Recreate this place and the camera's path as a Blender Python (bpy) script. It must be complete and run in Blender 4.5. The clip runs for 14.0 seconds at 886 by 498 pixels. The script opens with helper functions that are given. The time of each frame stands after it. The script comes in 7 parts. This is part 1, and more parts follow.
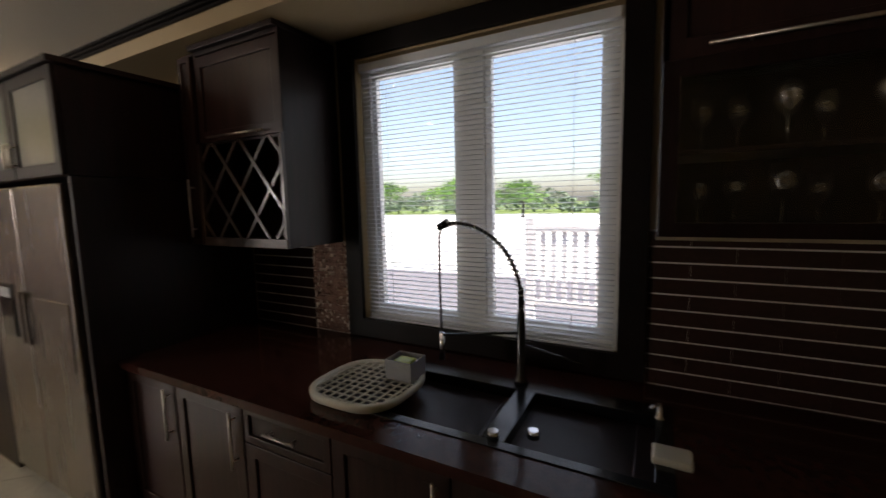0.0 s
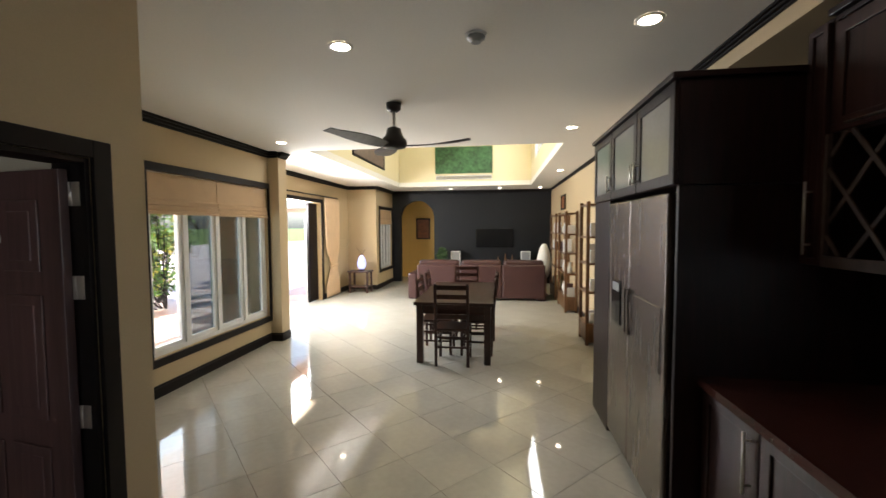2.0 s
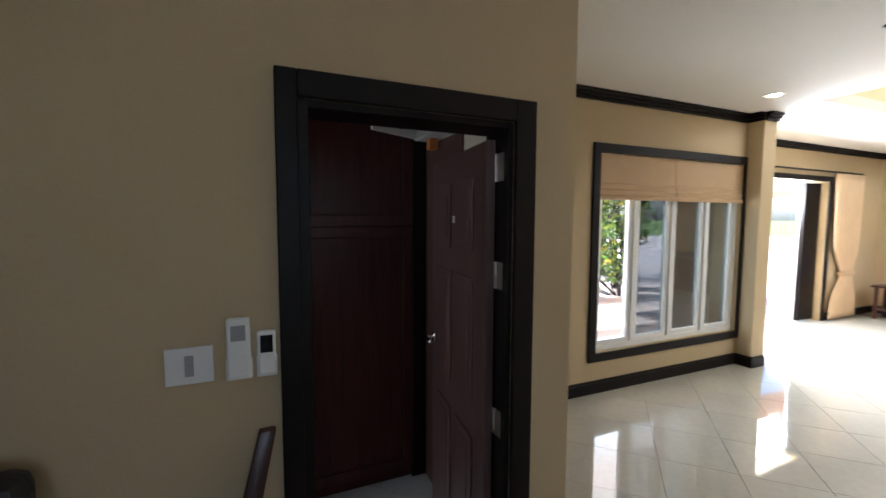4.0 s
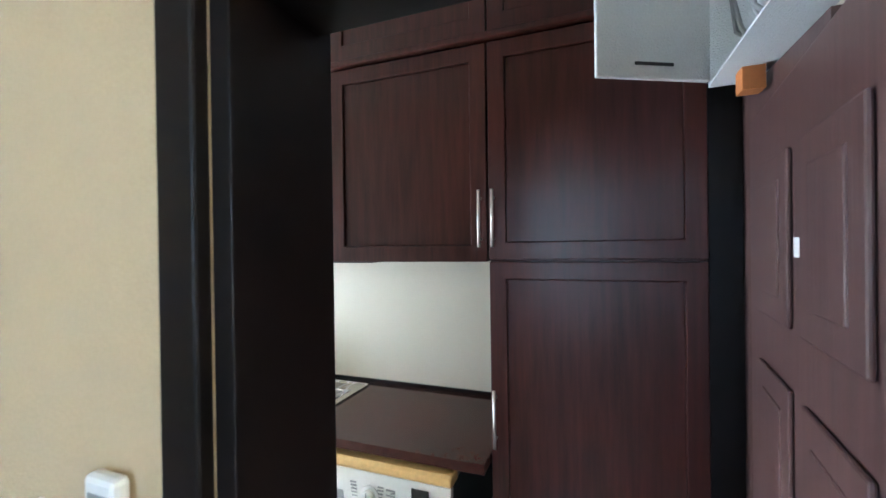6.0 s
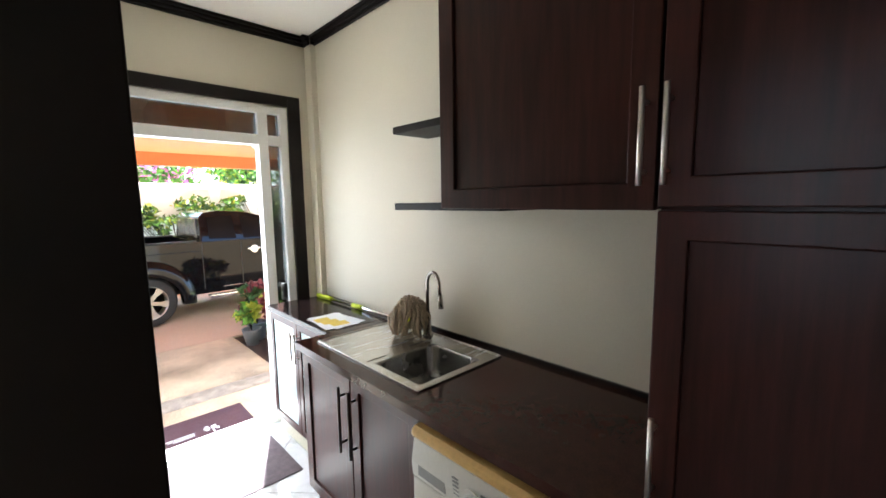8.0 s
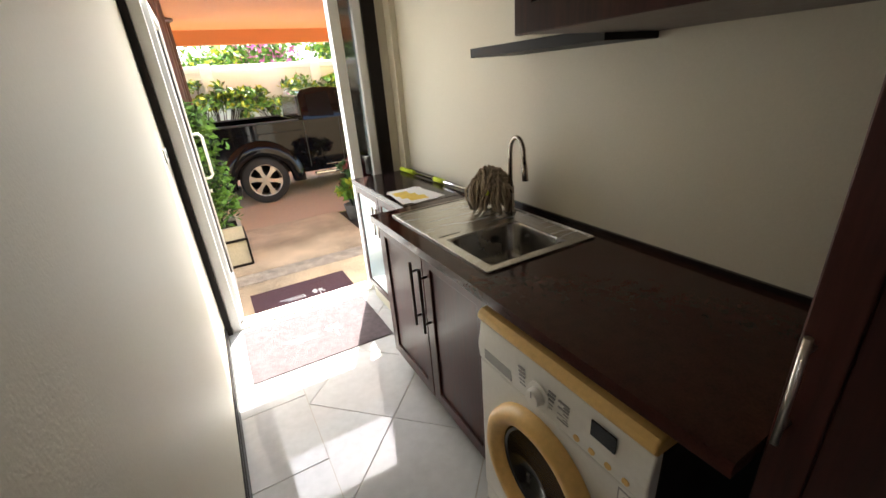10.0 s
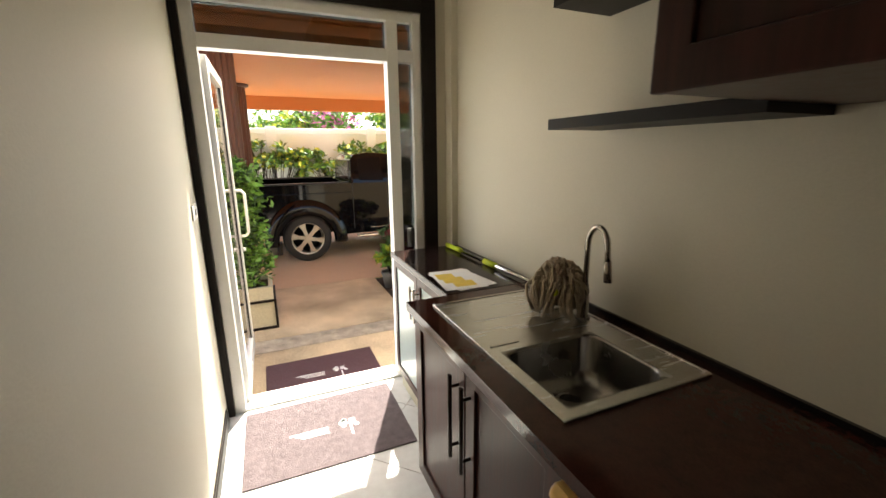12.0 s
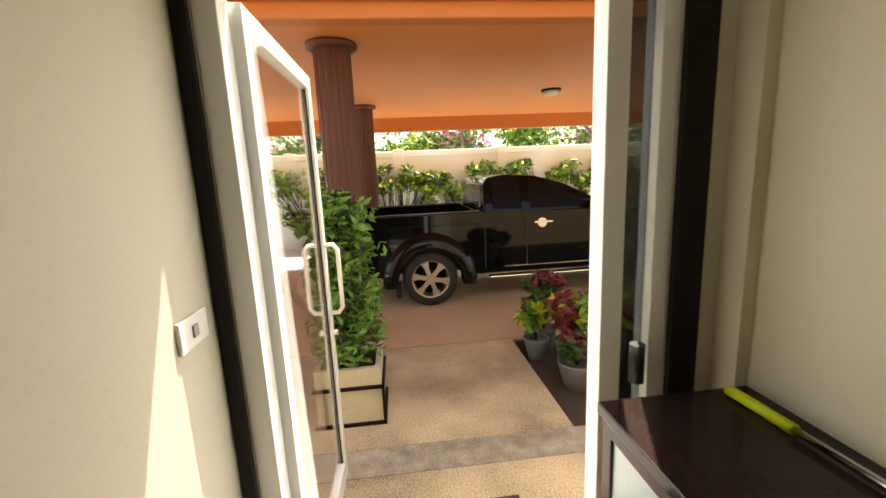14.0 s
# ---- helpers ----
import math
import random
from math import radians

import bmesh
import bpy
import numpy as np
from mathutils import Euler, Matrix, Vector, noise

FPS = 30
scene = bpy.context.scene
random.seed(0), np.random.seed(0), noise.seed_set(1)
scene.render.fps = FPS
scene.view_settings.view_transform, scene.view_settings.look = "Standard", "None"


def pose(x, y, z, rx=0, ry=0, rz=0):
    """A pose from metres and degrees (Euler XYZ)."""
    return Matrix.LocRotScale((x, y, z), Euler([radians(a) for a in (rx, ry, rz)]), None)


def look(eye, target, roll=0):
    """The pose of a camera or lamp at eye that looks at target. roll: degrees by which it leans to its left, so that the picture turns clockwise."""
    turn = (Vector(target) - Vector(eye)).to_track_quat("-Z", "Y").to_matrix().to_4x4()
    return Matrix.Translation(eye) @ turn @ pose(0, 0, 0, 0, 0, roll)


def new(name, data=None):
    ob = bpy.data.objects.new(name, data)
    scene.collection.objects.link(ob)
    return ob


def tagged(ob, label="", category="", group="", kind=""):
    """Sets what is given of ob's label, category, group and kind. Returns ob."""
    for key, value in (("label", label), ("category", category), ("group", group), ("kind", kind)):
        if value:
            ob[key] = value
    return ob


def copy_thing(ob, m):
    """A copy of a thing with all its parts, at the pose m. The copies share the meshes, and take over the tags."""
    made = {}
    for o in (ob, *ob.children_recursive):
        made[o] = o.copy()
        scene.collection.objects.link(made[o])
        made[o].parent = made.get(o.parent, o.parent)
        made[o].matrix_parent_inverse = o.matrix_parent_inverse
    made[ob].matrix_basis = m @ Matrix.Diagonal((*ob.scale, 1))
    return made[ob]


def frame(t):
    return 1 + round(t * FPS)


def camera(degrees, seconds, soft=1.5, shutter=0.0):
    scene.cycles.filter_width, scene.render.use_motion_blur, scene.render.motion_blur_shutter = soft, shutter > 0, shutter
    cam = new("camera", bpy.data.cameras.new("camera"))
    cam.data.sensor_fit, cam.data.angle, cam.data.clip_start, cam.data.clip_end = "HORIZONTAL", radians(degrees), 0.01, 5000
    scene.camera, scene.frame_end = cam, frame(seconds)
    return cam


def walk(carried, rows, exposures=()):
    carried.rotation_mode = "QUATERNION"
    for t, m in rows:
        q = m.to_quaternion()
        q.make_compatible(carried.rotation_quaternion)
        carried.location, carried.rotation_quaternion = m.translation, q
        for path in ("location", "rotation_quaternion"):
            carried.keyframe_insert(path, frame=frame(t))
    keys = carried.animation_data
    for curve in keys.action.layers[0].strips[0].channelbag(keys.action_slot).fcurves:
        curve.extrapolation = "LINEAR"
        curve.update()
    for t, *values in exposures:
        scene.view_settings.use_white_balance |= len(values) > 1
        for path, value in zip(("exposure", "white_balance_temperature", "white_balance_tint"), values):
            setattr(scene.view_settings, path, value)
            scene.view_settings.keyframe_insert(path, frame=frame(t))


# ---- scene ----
cam = camera(94.7, 14.0, shutter=0.2)
PATH = [
    (0, (0.133, -0.053, 1.687), (1.885, 0.886, 1.465), -1.3),
    (0.5, (0.25, -0.046, 1.671), (1.467, 1.534, 1.52), -0.2),
    (1, (0.264, -0.011, 1.661), (0.713, 1.93, 1.494), -0.4),
    (1.5, (0.218, 0.13, 1.655), (0.28, 2.125, 1.528), 0.4),
    (2, (0.159, 0.284, 1.658), (-0.11, 2.263, 1.551), -0.3),
    (2.5, (0.126, 0.492, 1.637), (-0.586, 2.356, 1.493), -0.2),
    (3, (0.044, 0.664, 1.636), (-1.208, 2.208, 1.424), -0.4),
    (3.5, (-0.156, 0.82, 1.632), (-1.726, 2.054, 1.521), -1.2),
    (4, (-0.308, 0.996, 1.618), (-2.139, 1.788, 1.471), 0.2),
    (4.2, (-0.37, 1.072, 1.623), (-2.272, 1.662, 1.448), 1.1),
    (6.3, (-1.343, 1.498, 1.624), (-3.186, 0.721, 1.646), -1.2),
    (6.5, (-1.422, 1.474, 1.633), (-3.25, 0.663, 1.655), -1.4),
    (7, (-1.555, 1.450, 1.62), (-3.231, 0.36, 1.544), -2.3),
    (7.5, (-1.65, 1.476, 1.623), (-3.109, 0.11, 1.554), -2.7),
    (8, (-1.687, 1.443, 1.598), (-3.057, 0.006, 1.36), -0.8),
    (8.2, (-1.705, 1.434, 1.588), (-3.035, -0.024, 1.265), -1.8),
    (10.3, (-1.936, 1.312, 1.466), (-2.772, -0.272, 0.576), -3.7),
    (10.5, (-1.943, 1.309, 1.442), (-2.812, -0.205, 0.466), -3.4),
    (11, (-1.983, 1.30, 1.416), (-2.962, -0.047, 0.309), -3.6),
    (11.5, (-2.004, 1.225, 1.45), (-2.856, -0.357, 0.573), -2.3),
    (12, (-2.041, 0.968, 1.488), (-2.805, -0.82, 1.023), -0.6),
    (12.5, (-2.119, 0.663, 1.503), (-2.636, -1.212, 1.039), -3.3),
    (13, (-2.184, 0.357, 1.547), (-2.374, -1.579, 1.084), -0.6),
    (13.5, (-2.164, -0.005, 1.539), (-2.453, -1.944, 1.144), -1.7),
    (14, (-2.181, -0.387, 1.535), (-2.389, -2.343, 1.17), -2.6),
]
walk(cam, [(t, look(eye, target, roll)) for t, eye, target, roll in PATH],
     exposures=[(0.0, 1.2, 6900, 16), (0.5, 1.1, 6700, 14), (1.0, 2.05, 6700, 14), (1.5, 2.0, 6400, 12), (2.5, 1.75, 5800, 9), (3.2, 1.75, 5700, 10), (4.2, 2.4, 5500, 11),
                (6.3, 4.8, 4900, 3), (6.7, 4.7, 4900, 2), (7.1, 4.05, 5000, 2), (7.5, 3.6, 5400, 6), (8.2, 3.2, 5700, 8), (10.3, 2.7, 6600, 9),
                (11.5, 2.55, 6800, 9), (12.5, 1.95, 7400, 8), (13.0, 1.84, 7700, 8), (14.0, 1.92, 7900, 8)])

# ---- world, sun, large lights ----
world = bpy.data.worlds.new("sky")
scene.world = world
world.use_nodes = True
wn = world.node_tree.nodes
sky = wn.new("ShaderNodeTexSky")
sky.sky_type = "NISHITA"
sky.sun_disc = False
sky.sun_elevation = radians(63)
sky.sun_rotation = radians(205)
sky.dust_density = 2.5
wn["Background"].inputs[1].default_value = 0.15
world.node_tree.links.new(sky.outputs[0], wn["Background"].inputs[0])

sun = new("sun", bpy.data.lights.new("sun", "SUN"))
sun.data.energy = 5.0
sun.data.angle = radians(0.5)
sun.data.color = (1.0, 0.95, 0.86)
sun.matrix_basis = look((-4.19, -4.07, 8.93), (-2.3, 0, 0.0))


def area_lamp(name, eye, target, w, h, power, colour=(1, 1, 1)):
    lamp = new(name, bpy.data.lights.new(name, "AREA"))
    lamp.data.shape, lamp.data.size, lamp.data.size_y = "RECTANGLE", w, h
    lamp.data.energy, lamp.data.color = power, colour
    lamp.matrix_basis = look(eye, target)
    return lamp


# daylight of the sky standing in the window openings
area_lamp("skylight_terrace", (-4.16, 7.7, 1.95), (-1.5, 7.7, 1.1), 2.5, 0.5, 100, (1.0, 0.98, 0.95))
area_lamp("skylight_window", (-3.6, 4.8, 1.2), (0, 4.8, 0.9), 1.9, 1.3, 10, (0.95, 1.0, 0.95))
area_lamp("skylight_kitchen", (2.32, 0.8, 1.75), (0, 0.8, 1.3), 1.3, 1.35, 2.2, (0.92, 0.97, 1.0))
area_lamp("skylight_clerestory", (0.95, 8.4, 3.75), (-2, 8.4, 3.2), 3.6, 0.7, 24, (1.0, 0.97, 0.9))
area_lamp("skylight_utility", (-2.28, -1.75, 1.1), (-2.3, 1.0, 0.9), 0.95, 1.9, 3.3, (1.0, 0.98, 0.94))

# ---- materials ----


def nodes_of(m):
    m.use_nodes = True
    return m.node_tree.nodes, m.node_tree.links, m.node_tree.nodes["Principled BSDF"]


def paint(name, colour, rough=0.6, metal=0.0, vary=0.08, scale=3.0, fine=60.0, bump=0.02, spec=0.5, coat=0.0, stretch=(1, 1, 1), per_object=0.0):
    """Two scales of mottling and a fine relief on one base colour."""
    m = bpy.data.materials.new(name)
    n, l, p = nodes_of(m)
    tc = n.new("ShaderNodeTexCoord")
    mp = n.new("ShaderNodeMapping")
    mp.inputs["Scale"].default_value = stretch
    l.new(tc.outputs["Object"], mp.inputs["Vector"])
    big = n.new("ShaderNodeTexNoise")
    big.inputs["Scale"].default_value = scale
    big.inputs["Detail"].default_value = 5
    small = n.new("ShaderNodeTexNoise")
    small.inputs["Scale"].default_value = fine
    small.inputs["Detail"].default_value = 3
    l.new(mp.outputs[0], big.inputs["Vector"])
    l.new(mp.outputs[0], small.inputs["Vector"])
    add = n.new("ShaderNodeMath")
    add.operation = "ADD"
    l.new(big.outputs["Fac"], add.inputs[0])
    l.new(small.outputs["Fac"], add.inputs[1])
    if per_object:
        info = n.new("ShaderNodeObjectInfo")
        mul = n.new("ShaderNodeMath")
        mul.operation = "MULTIPLY_ADD"
        mul.inputs[1].default_value = per_object
        l.new(info.outputs["Random"], mul.inputs[0])
        l.new(add.outputs[0], mul.inputs[2])
        add = mul
    ramp = n.new("ShaderNodeMapRange")
    ramp.inputs["From Min"].default_value, ramp.inputs["From Max"].default_value = 0.6, 1.4 + per_object
    ramp.inputs["To Min"].default_value, ramp.inputs["To Max"].default_value = 1 - vary, 1 + vary
    l.new(add.outputs[0], ramp.inputs["Value"])
    mix = n.new("ShaderNodeVectorMath")
    mix.operation = "SCALE"
    mix.inputs[0].default_value = colour
    l.new(ramp.outputs[0], mix.inputs["Scale"])
    l.new(mix.outputs[0], p.inputs["Base Color"])
    rr = n.new("ShaderNodeMapRange")
    rr.inputs["To Min"].default_value, rr.inputs["To Max"].default_value = max(rough * 0.8, 0.02), min(rough * 1.2, 1)
    l.new(big.outputs["Fac"], rr.inputs["Value"])
    l.new(rr.outputs[0], p.inputs["Roughness"])
    p.inputs["Metallic"].default_value = metal
    p.inputs["Specular IOR Level"].default_value = spec
    p.inputs["Coat Weight"].default_value = coat
    if bump:
        b = n.new("ShaderNodeBump")
        b.inputs["Strength"].default_value = 1.0
        b.inputs["Distance"].default_value = bump * 0.02
        l.new(small.outputs["Fac"], b.inputs["Height"])
        l.new(b.outputs[0], p.inputs["Normal"])
    return m


def wood(name, dark, light, rough=0.35, grain=(14, 14, 1.2), coat=0.1, spec=0.4):
    """Stained wood with long grain; grain holds the noise's scale along each axis."""
    m = bpy.data.materials.new(name)
    n, l, p = nodes_of(m)
    tc = n.new("ShaderNodeTexCoord")
    mp = n.new("ShaderNodeMapping")
    mp.inputs["Scale"].default_value = grain
    l.new(tc.outputs["Object"], mp.inputs["Vector"])
    a = n.new("ShaderNodeTexNoise")
    a.inputs["Scale"].default_value, a.inputs["Detail"].default_value = 2.2, 8
    a.inputs["Roughness"].default_value = 0.65
    l.new(mp.outputs[0], a.inputs["Vector"])
    b = n.new("ShaderNodeTexNoise")
    b.inputs["Scale"].default_value = 1.1
    l.new(tc.outputs["Object"], b.inputs["Vector"])
    s = n.new("ShaderNodeMath")
    s.operation = "MULTIPLY_ADD"
    s.inputs[1].default_value = 0.45
    l.new(b.outputs["Fac"], s.inputs[0])
    l.new(a.outputs["Fac"], s.inputs[2])
    cr = n.new("ShaderNodeValToRGB")
    cr.color_ramp.elements[0].position, cr.color_ramp.elements[0].color = 0.5, (*dark, 1)
    cr.color_ramp.elements[1].position, cr.color_ramp.elements[1].color = 0.95, (*light, 1)
    l.new(s.outputs[0], cr.inputs[0])
    l.new(cr.outputs[0], p.inputs["Base Color"])
    rr = n.new("ShaderNodeMapRange")
    rr.inputs["To Min"].default_value, rr.inputs["To Max"].default_value = rough * 0.8, rough * 1.25
    l.new(a.outputs["Fac"], rr.inputs["Value"])
    l.new(rr.outputs[0], p.inputs["Roughness"])
    p.inputs["Coat Weight"].default_value = coat
    p.inputs["Coat Roughness"].default_value = 0.15
    p.inputs["Specular IOR Level"].default_value = spec
    bp = n.new("ShaderNodeBump")
    bp.inputs["Distance"].default_value = 0.0006
    l.new(a.outputs["Fac"], bp.inputs["Height"])
    l.new(bp.outputs[0], p.inputs["Normal"])
    return m


def glass(name, tint=(1, 1, 1), rough=0.0, alpha=0.12):
    """Thin window glass: mostly clear, with a glossy face."""
    m = bpy.data.materials.new(name)
    n, l, p = nodes_of(m)
    out = n["Material Output"]
    tr = n.new("ShaderNodeBsdfTransparent")
    tr.inputs[0].default_value = (*tint, 1)
    gl = n.new("ShaderNodeBsdfGlossy")
    gl.inputs["Roughness"].default_value = rough
    # gloss rises towards grazing angles alike on both faces of the thin pane
    lw = n.new("ShaderNodeLayerWeight")
    lw.inputs["Blend"].default_value = 0.5
    pw = n.new("ShaderNodeMath")
    pw.operation = "POWER"
    pw.inputs[1].default_value = 4.5
    l.new(lw.outputs["Facing"], pw.inputs[0])
    mx = n.new("ShaderNodeMath")
    mx.operation = "MULTIPLY_ADD"
    mx.inputs[1].default_value = 0.85
    mx.inputs[2].default_value = 0.02 + alpha * 0.15
    l.new(pw.outputs[0], mx.inputs[0])
    sh = n.new("ShaderNodeMixShader")
    l.new(mx.outputs[0], sh.inputs[0])
    l.new(tr.outputs[0], sh.inputs[1])
    l.new(gl.outputs[0], sh.inputs[2])
    l.new(sh.outputs[0], out.inputs["Surface"])
    return m


def glow(name, colour, strength):
    m = bpy.data.materials.new(name)
    n, l, p = nodes_of(m)
    p.inputs["Base Color"].default_value = (*colour, 1)
    p.inputs["Emission Color"].default_value = (*colour, 1)
    p.inputs["Emission Strength"].default_value = strength
    return m


M_WALL = paint("tan_wall_paint", (0.50, 0.385, 0.225), 0.75, vary=0.05, scale=1.2, fine=140, bump=0.03)
M_UTIL = paint("cream_wall_paint", (0.59, 0.55, 0.445), 0.55, vary=0.04, scale=1.0, fine=160, bump=0.03)
M_COFFER = paint("pale_yellow_paint", (0.74, 0.65, 0.40), 0.7, vary=0.04, scale=1.0, bump=0.02)
M_YELLOW = paint("ochre_wall_paint", (0.62, 0.40, 0.11), 0.7, vary=0.05, scale=1.5)
M_BLACKWALL = paint("charcoal_wall_paint", (0.011, 0.012, 0.015), 0.45, vary=0.12, scale=1.5, bump=0.03, spec=0.3)
M_CEIL = paint("ceiling_white_paint", (0.80, 0.76, 0.68), 0.8, vary=0.03, scale=0.8)
M_FLOORTILE = paint("polished_cream_tile", (0.48, 0.455, 0.39), 0.04, vary=0.09, scale=2.5, fine=18, bump=0.0, spec=0.75, per_object=0.15)
M_UTILTILE = paint("polished_grey_tile", (0.52, 0.53, 0.53), 0.03, vary=0.14, scale=3.5, fine=22, bump=0.0, spec=0.55, per_object=0.3)
M_GROUT = paint("grout", (0.40, 0.37, 0.31), 0.9, vary=0.1)
M_DARKWOOD = wood("dark_mahogany", (0.018, 0.0042, 0.0030), (0.062, 0.0150, 0.0100), 0.36, (16, 16, 1.3), 0.0, 0.28)
M_TRIM = wood("espresso_trim", (0.003, 0.002, 0.0017), (0.010, 0.0055, 0.0043), 0.48, (3, 3, 3), 0.0, 0.2)
M_DOORWOOD = wood("brown_door_paint", (0.066, 0.036, 0.033), (0.14, 0.079, 0.073), 0.32, (22, 22, 1.0), 0.2)
M_KITCHEN = wood("kitchen_dark_wood", (0.006, 0.0022, 0.002), (0.020, 0.0065, 0.0055), 0.40, (16, 16, 1.3), 0.0, 0.26)
M_KDOOR = wood("kitchen_door_veneer", (0.015, 0.0062, 0.0055), (0.046, 0.018, 0.015), 0.34, (16, 16, 1.3), 0.0, 0.32)
# lattice wood paled: the light its slats reflect is put into the colour
M_LATTICE = wood("sheen_paled_lattice_wood", (0.032, 0.021, 0.018), (0.085, 0.058, 0.050), 0.35, (8, 8, 8), 0.1)
M_FURN = wood("dining_wood", (0.016, 0.006, 0.004), (0.06, 0.02, 0.012), 0.3, (10, 2, 10), 0.2)
M_SHELFWOOD = wood("teak_shelf", (0.07, 0.032, 0.014), (0.20, 0.10, 0.045), 0.4, (10, 10, 1.2), 0.1)
M_STONE = paint("dark_brown_granite", (0.046, 0.015, 0.011), 0.11, vary=0.35, scale=30, fine=160, bump=0.0, spec=0.24)
M_TOPDARK = paint("near_black_laminate", (0.020, 0.012, 0.011), 0.14, vary=0.3, scale=24, fine=160, bump=0.0, spec=0.22)
M_BLACK = paint("black_gloss", (0.008, 0.008, 0.009), 0.18, vary=0.1, bump=0)
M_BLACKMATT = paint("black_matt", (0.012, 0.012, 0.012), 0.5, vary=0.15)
M_STEEL = paint("brushed_steel", (0.62, 0.61, 0.58), 0.26, 1.0, vary=0.08, scale=6, fine=220, bump=0.01, stretch=(1, 12, 1))
# basin steel, a darker tone than the rim's brushed steel
M_BASIN = paint("darker_basin_steel", (0.27, 0.26, 0.245), 0.26, 1.0, vary=0.12, scale=8, fine=160, bump=0.01)
M_CHROME = paint("chrome", (0.72, 0.72, 0.72), 0.10, 1.0, vary=0.03, bump=0)
M_NICKEL = paint("brushed_nickel", (0.34, 0.31, 0.28), 0.18, 1.0, vary=0.08, scale=10, fine=120, bump=0.005)
M_HANDLE = paint("satin_handle", (0.66, 0.62, 0.57), 0.3, 1.0, vary=0.04, bump=0)
M_DARKMETAL = paint("dark_bronze_handle", (0.05, 0.035, 0.03), 0.3, 0.9, vary=0.06, bump=0)
M_FRIDGE = paint("fridge_steel", (0.25, 0.215, 0.195), 0.26, 0.95, vary=0.02, scale=2, fine=160, bump=0.01, stretch=(12, 12, 1))
M_ALU = paint("white_aluminium", (0.74, 0.74, 0.72), 0.35, vary=0.04, scale=4, bump=0.005)
M_WHITE = paint("white_plastic", (0.76, 0.75, 0.72), 0.4, vary=0.04, scale=5, bump=0.005)
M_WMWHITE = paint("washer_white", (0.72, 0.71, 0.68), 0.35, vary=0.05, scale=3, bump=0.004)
M_WMYELLOW = paint("yellowed_plastic", (0.68, 0.44, 0.15), 0.38, vary=0.14, scale=4, bump=0.004)
M_GREYPLASTIC = paint("grey_plastic", (0.30, 0.30, 0.30), 0.45, vary=0.08)
M_GLASS = glass("window_glass")
M_FROST = paint("frosted_glass", (0.42, 0.52, 0.54), 0.22, vary=0.05, scale=3, bump=0.0, spec=0.6)
M_FROSTWARM = paint("milky_cabinet_glass", (0.26, 0.26, 0.24), 0.15, vary=0.08, bump=0)
M_CRYSTAL = glass("crystal_glass", (1, 1, 1), 0.02, 1.6)
M_DARKGLASS = glass("dark_tint_glass", (0.30, 0.32, 0.33), 0.0, 0.2)
M_BLIND = paint("white_blind_slat", (0.78, 0.80, 0.82), 0.5, vary=0.03, bump=0)
M_SHADE = paint("beige_roman_shade", (0.55, 0.38, 0.22), 0.9, vary=0.08, scale=6, fine=300, bump=0.2)
M_CURTAIN = paint("peach_curtain", (0.66, 0.47, 0.29), 0.85, vary=0.08, scale=5, fine=250, bump=0.15)
M_LEATHER = paint("maroon_leather", (0.055, 0.022, 0.020), 0.42, vary=0.2, scale=4, fine=90, bump=0.08)
M_LIGHT = glow("downlight_glow", (1.0, 0.84, 0.62), 9.0)
M_LAMPBLUE = glow("lamp_blue_glow", (0.42, 0.46, 1.0), 0.35)
M_ORANGE = paint("orange_carport_ceiling", (0.64, 0.235, 0.08), 0.55, vary=0.07, scale=0.8, bump=0.01)
M_ORANGEDK = paint("orange_carport_beam", (0.52, 0.17, 0.045), 0.55, vary=0.08, scale=1.0)
M_COLUMN = paint("brown_column_paint", (0.10, 0.032, 0.024), 0.5, vary=0.15, scale=3)
M_CONCRETE = paint("path_concrete", (0.46, 0.36, 0.235), 0.85, vary=0.75, scale=2.2, fine=90, bump=0.3)
M_PEBBLE = paint("washed_pebble_band", (0.36, 0.31, 0.24), 0.8, vary=0.6, scale=9, fine=120, bump=0.6)
M_DRIVE = paint("driveway_concrete", (0.54, 0.38, 0.25), 0.85, vary=0.14, scale=0.9, fine=70, bump=0.3)
M_YARDWALL = paint("cream_yard_wall", (0.84, 0.92, 0.95), 0.8, vary=0.08, scale=1.2, bump=0.1)
M_CARBLACK = paint("black_car_paint", (0.005, 0.005, 0.006), 0.05, vary=0.05, bump=0, coat=0.0, spec=0.3)
M_CARGLASS = paint("tinted_car_glass", (0.012, 0.009, 0.008), 0.2, vary=0.1, bump=0, spec=0.06)
# the rear pane's reflection is put into a pale grey base colour
M_REARGLASS = paint("reflection_grey_glass", (0.16, 0.17, 0.16), 0.12, vary=0.2, scale=5, bump=0, spec=0.5)
M_TYRE = paint("tyre_rubber", (0.018, 0.018, 0.018), 0.75, vary=0.15, fine=80, bump=0.1)
M_ALLOY = paint("alloy_rim", (0.55, 0.52, 0.46), 0.3, 0.85, vary=0.08, bump=0)
M_LEAF = paint("leaf_green", (0.115, 0.25, 0.03), 0.5, vary=0.45, scale=14, bump=0)
M_LEAFDK = paint("leaf_dark_green", (0.035, 0.085, 0.018), 0.5, vary=0.45, scale=14, bump=0)
M_LEAFYEL = paint("leaf_lime", (0.42, 0.46, 0.04), 0.5, vary=0.25, scale=14, bump=0)
M_LEAFRED = paint("leaf_crimson", (0.16, 0.02, 0.025), 0.5, vary=0.4, scale=14, bump=0)
# distance haze is mixed into this greyed leaf colour
M_FARLEAF = paint("haze_tinted_leaves", (0.13, 0.19, 0.12), 0.8, vary=0.35, scale=0.3, bump=0)
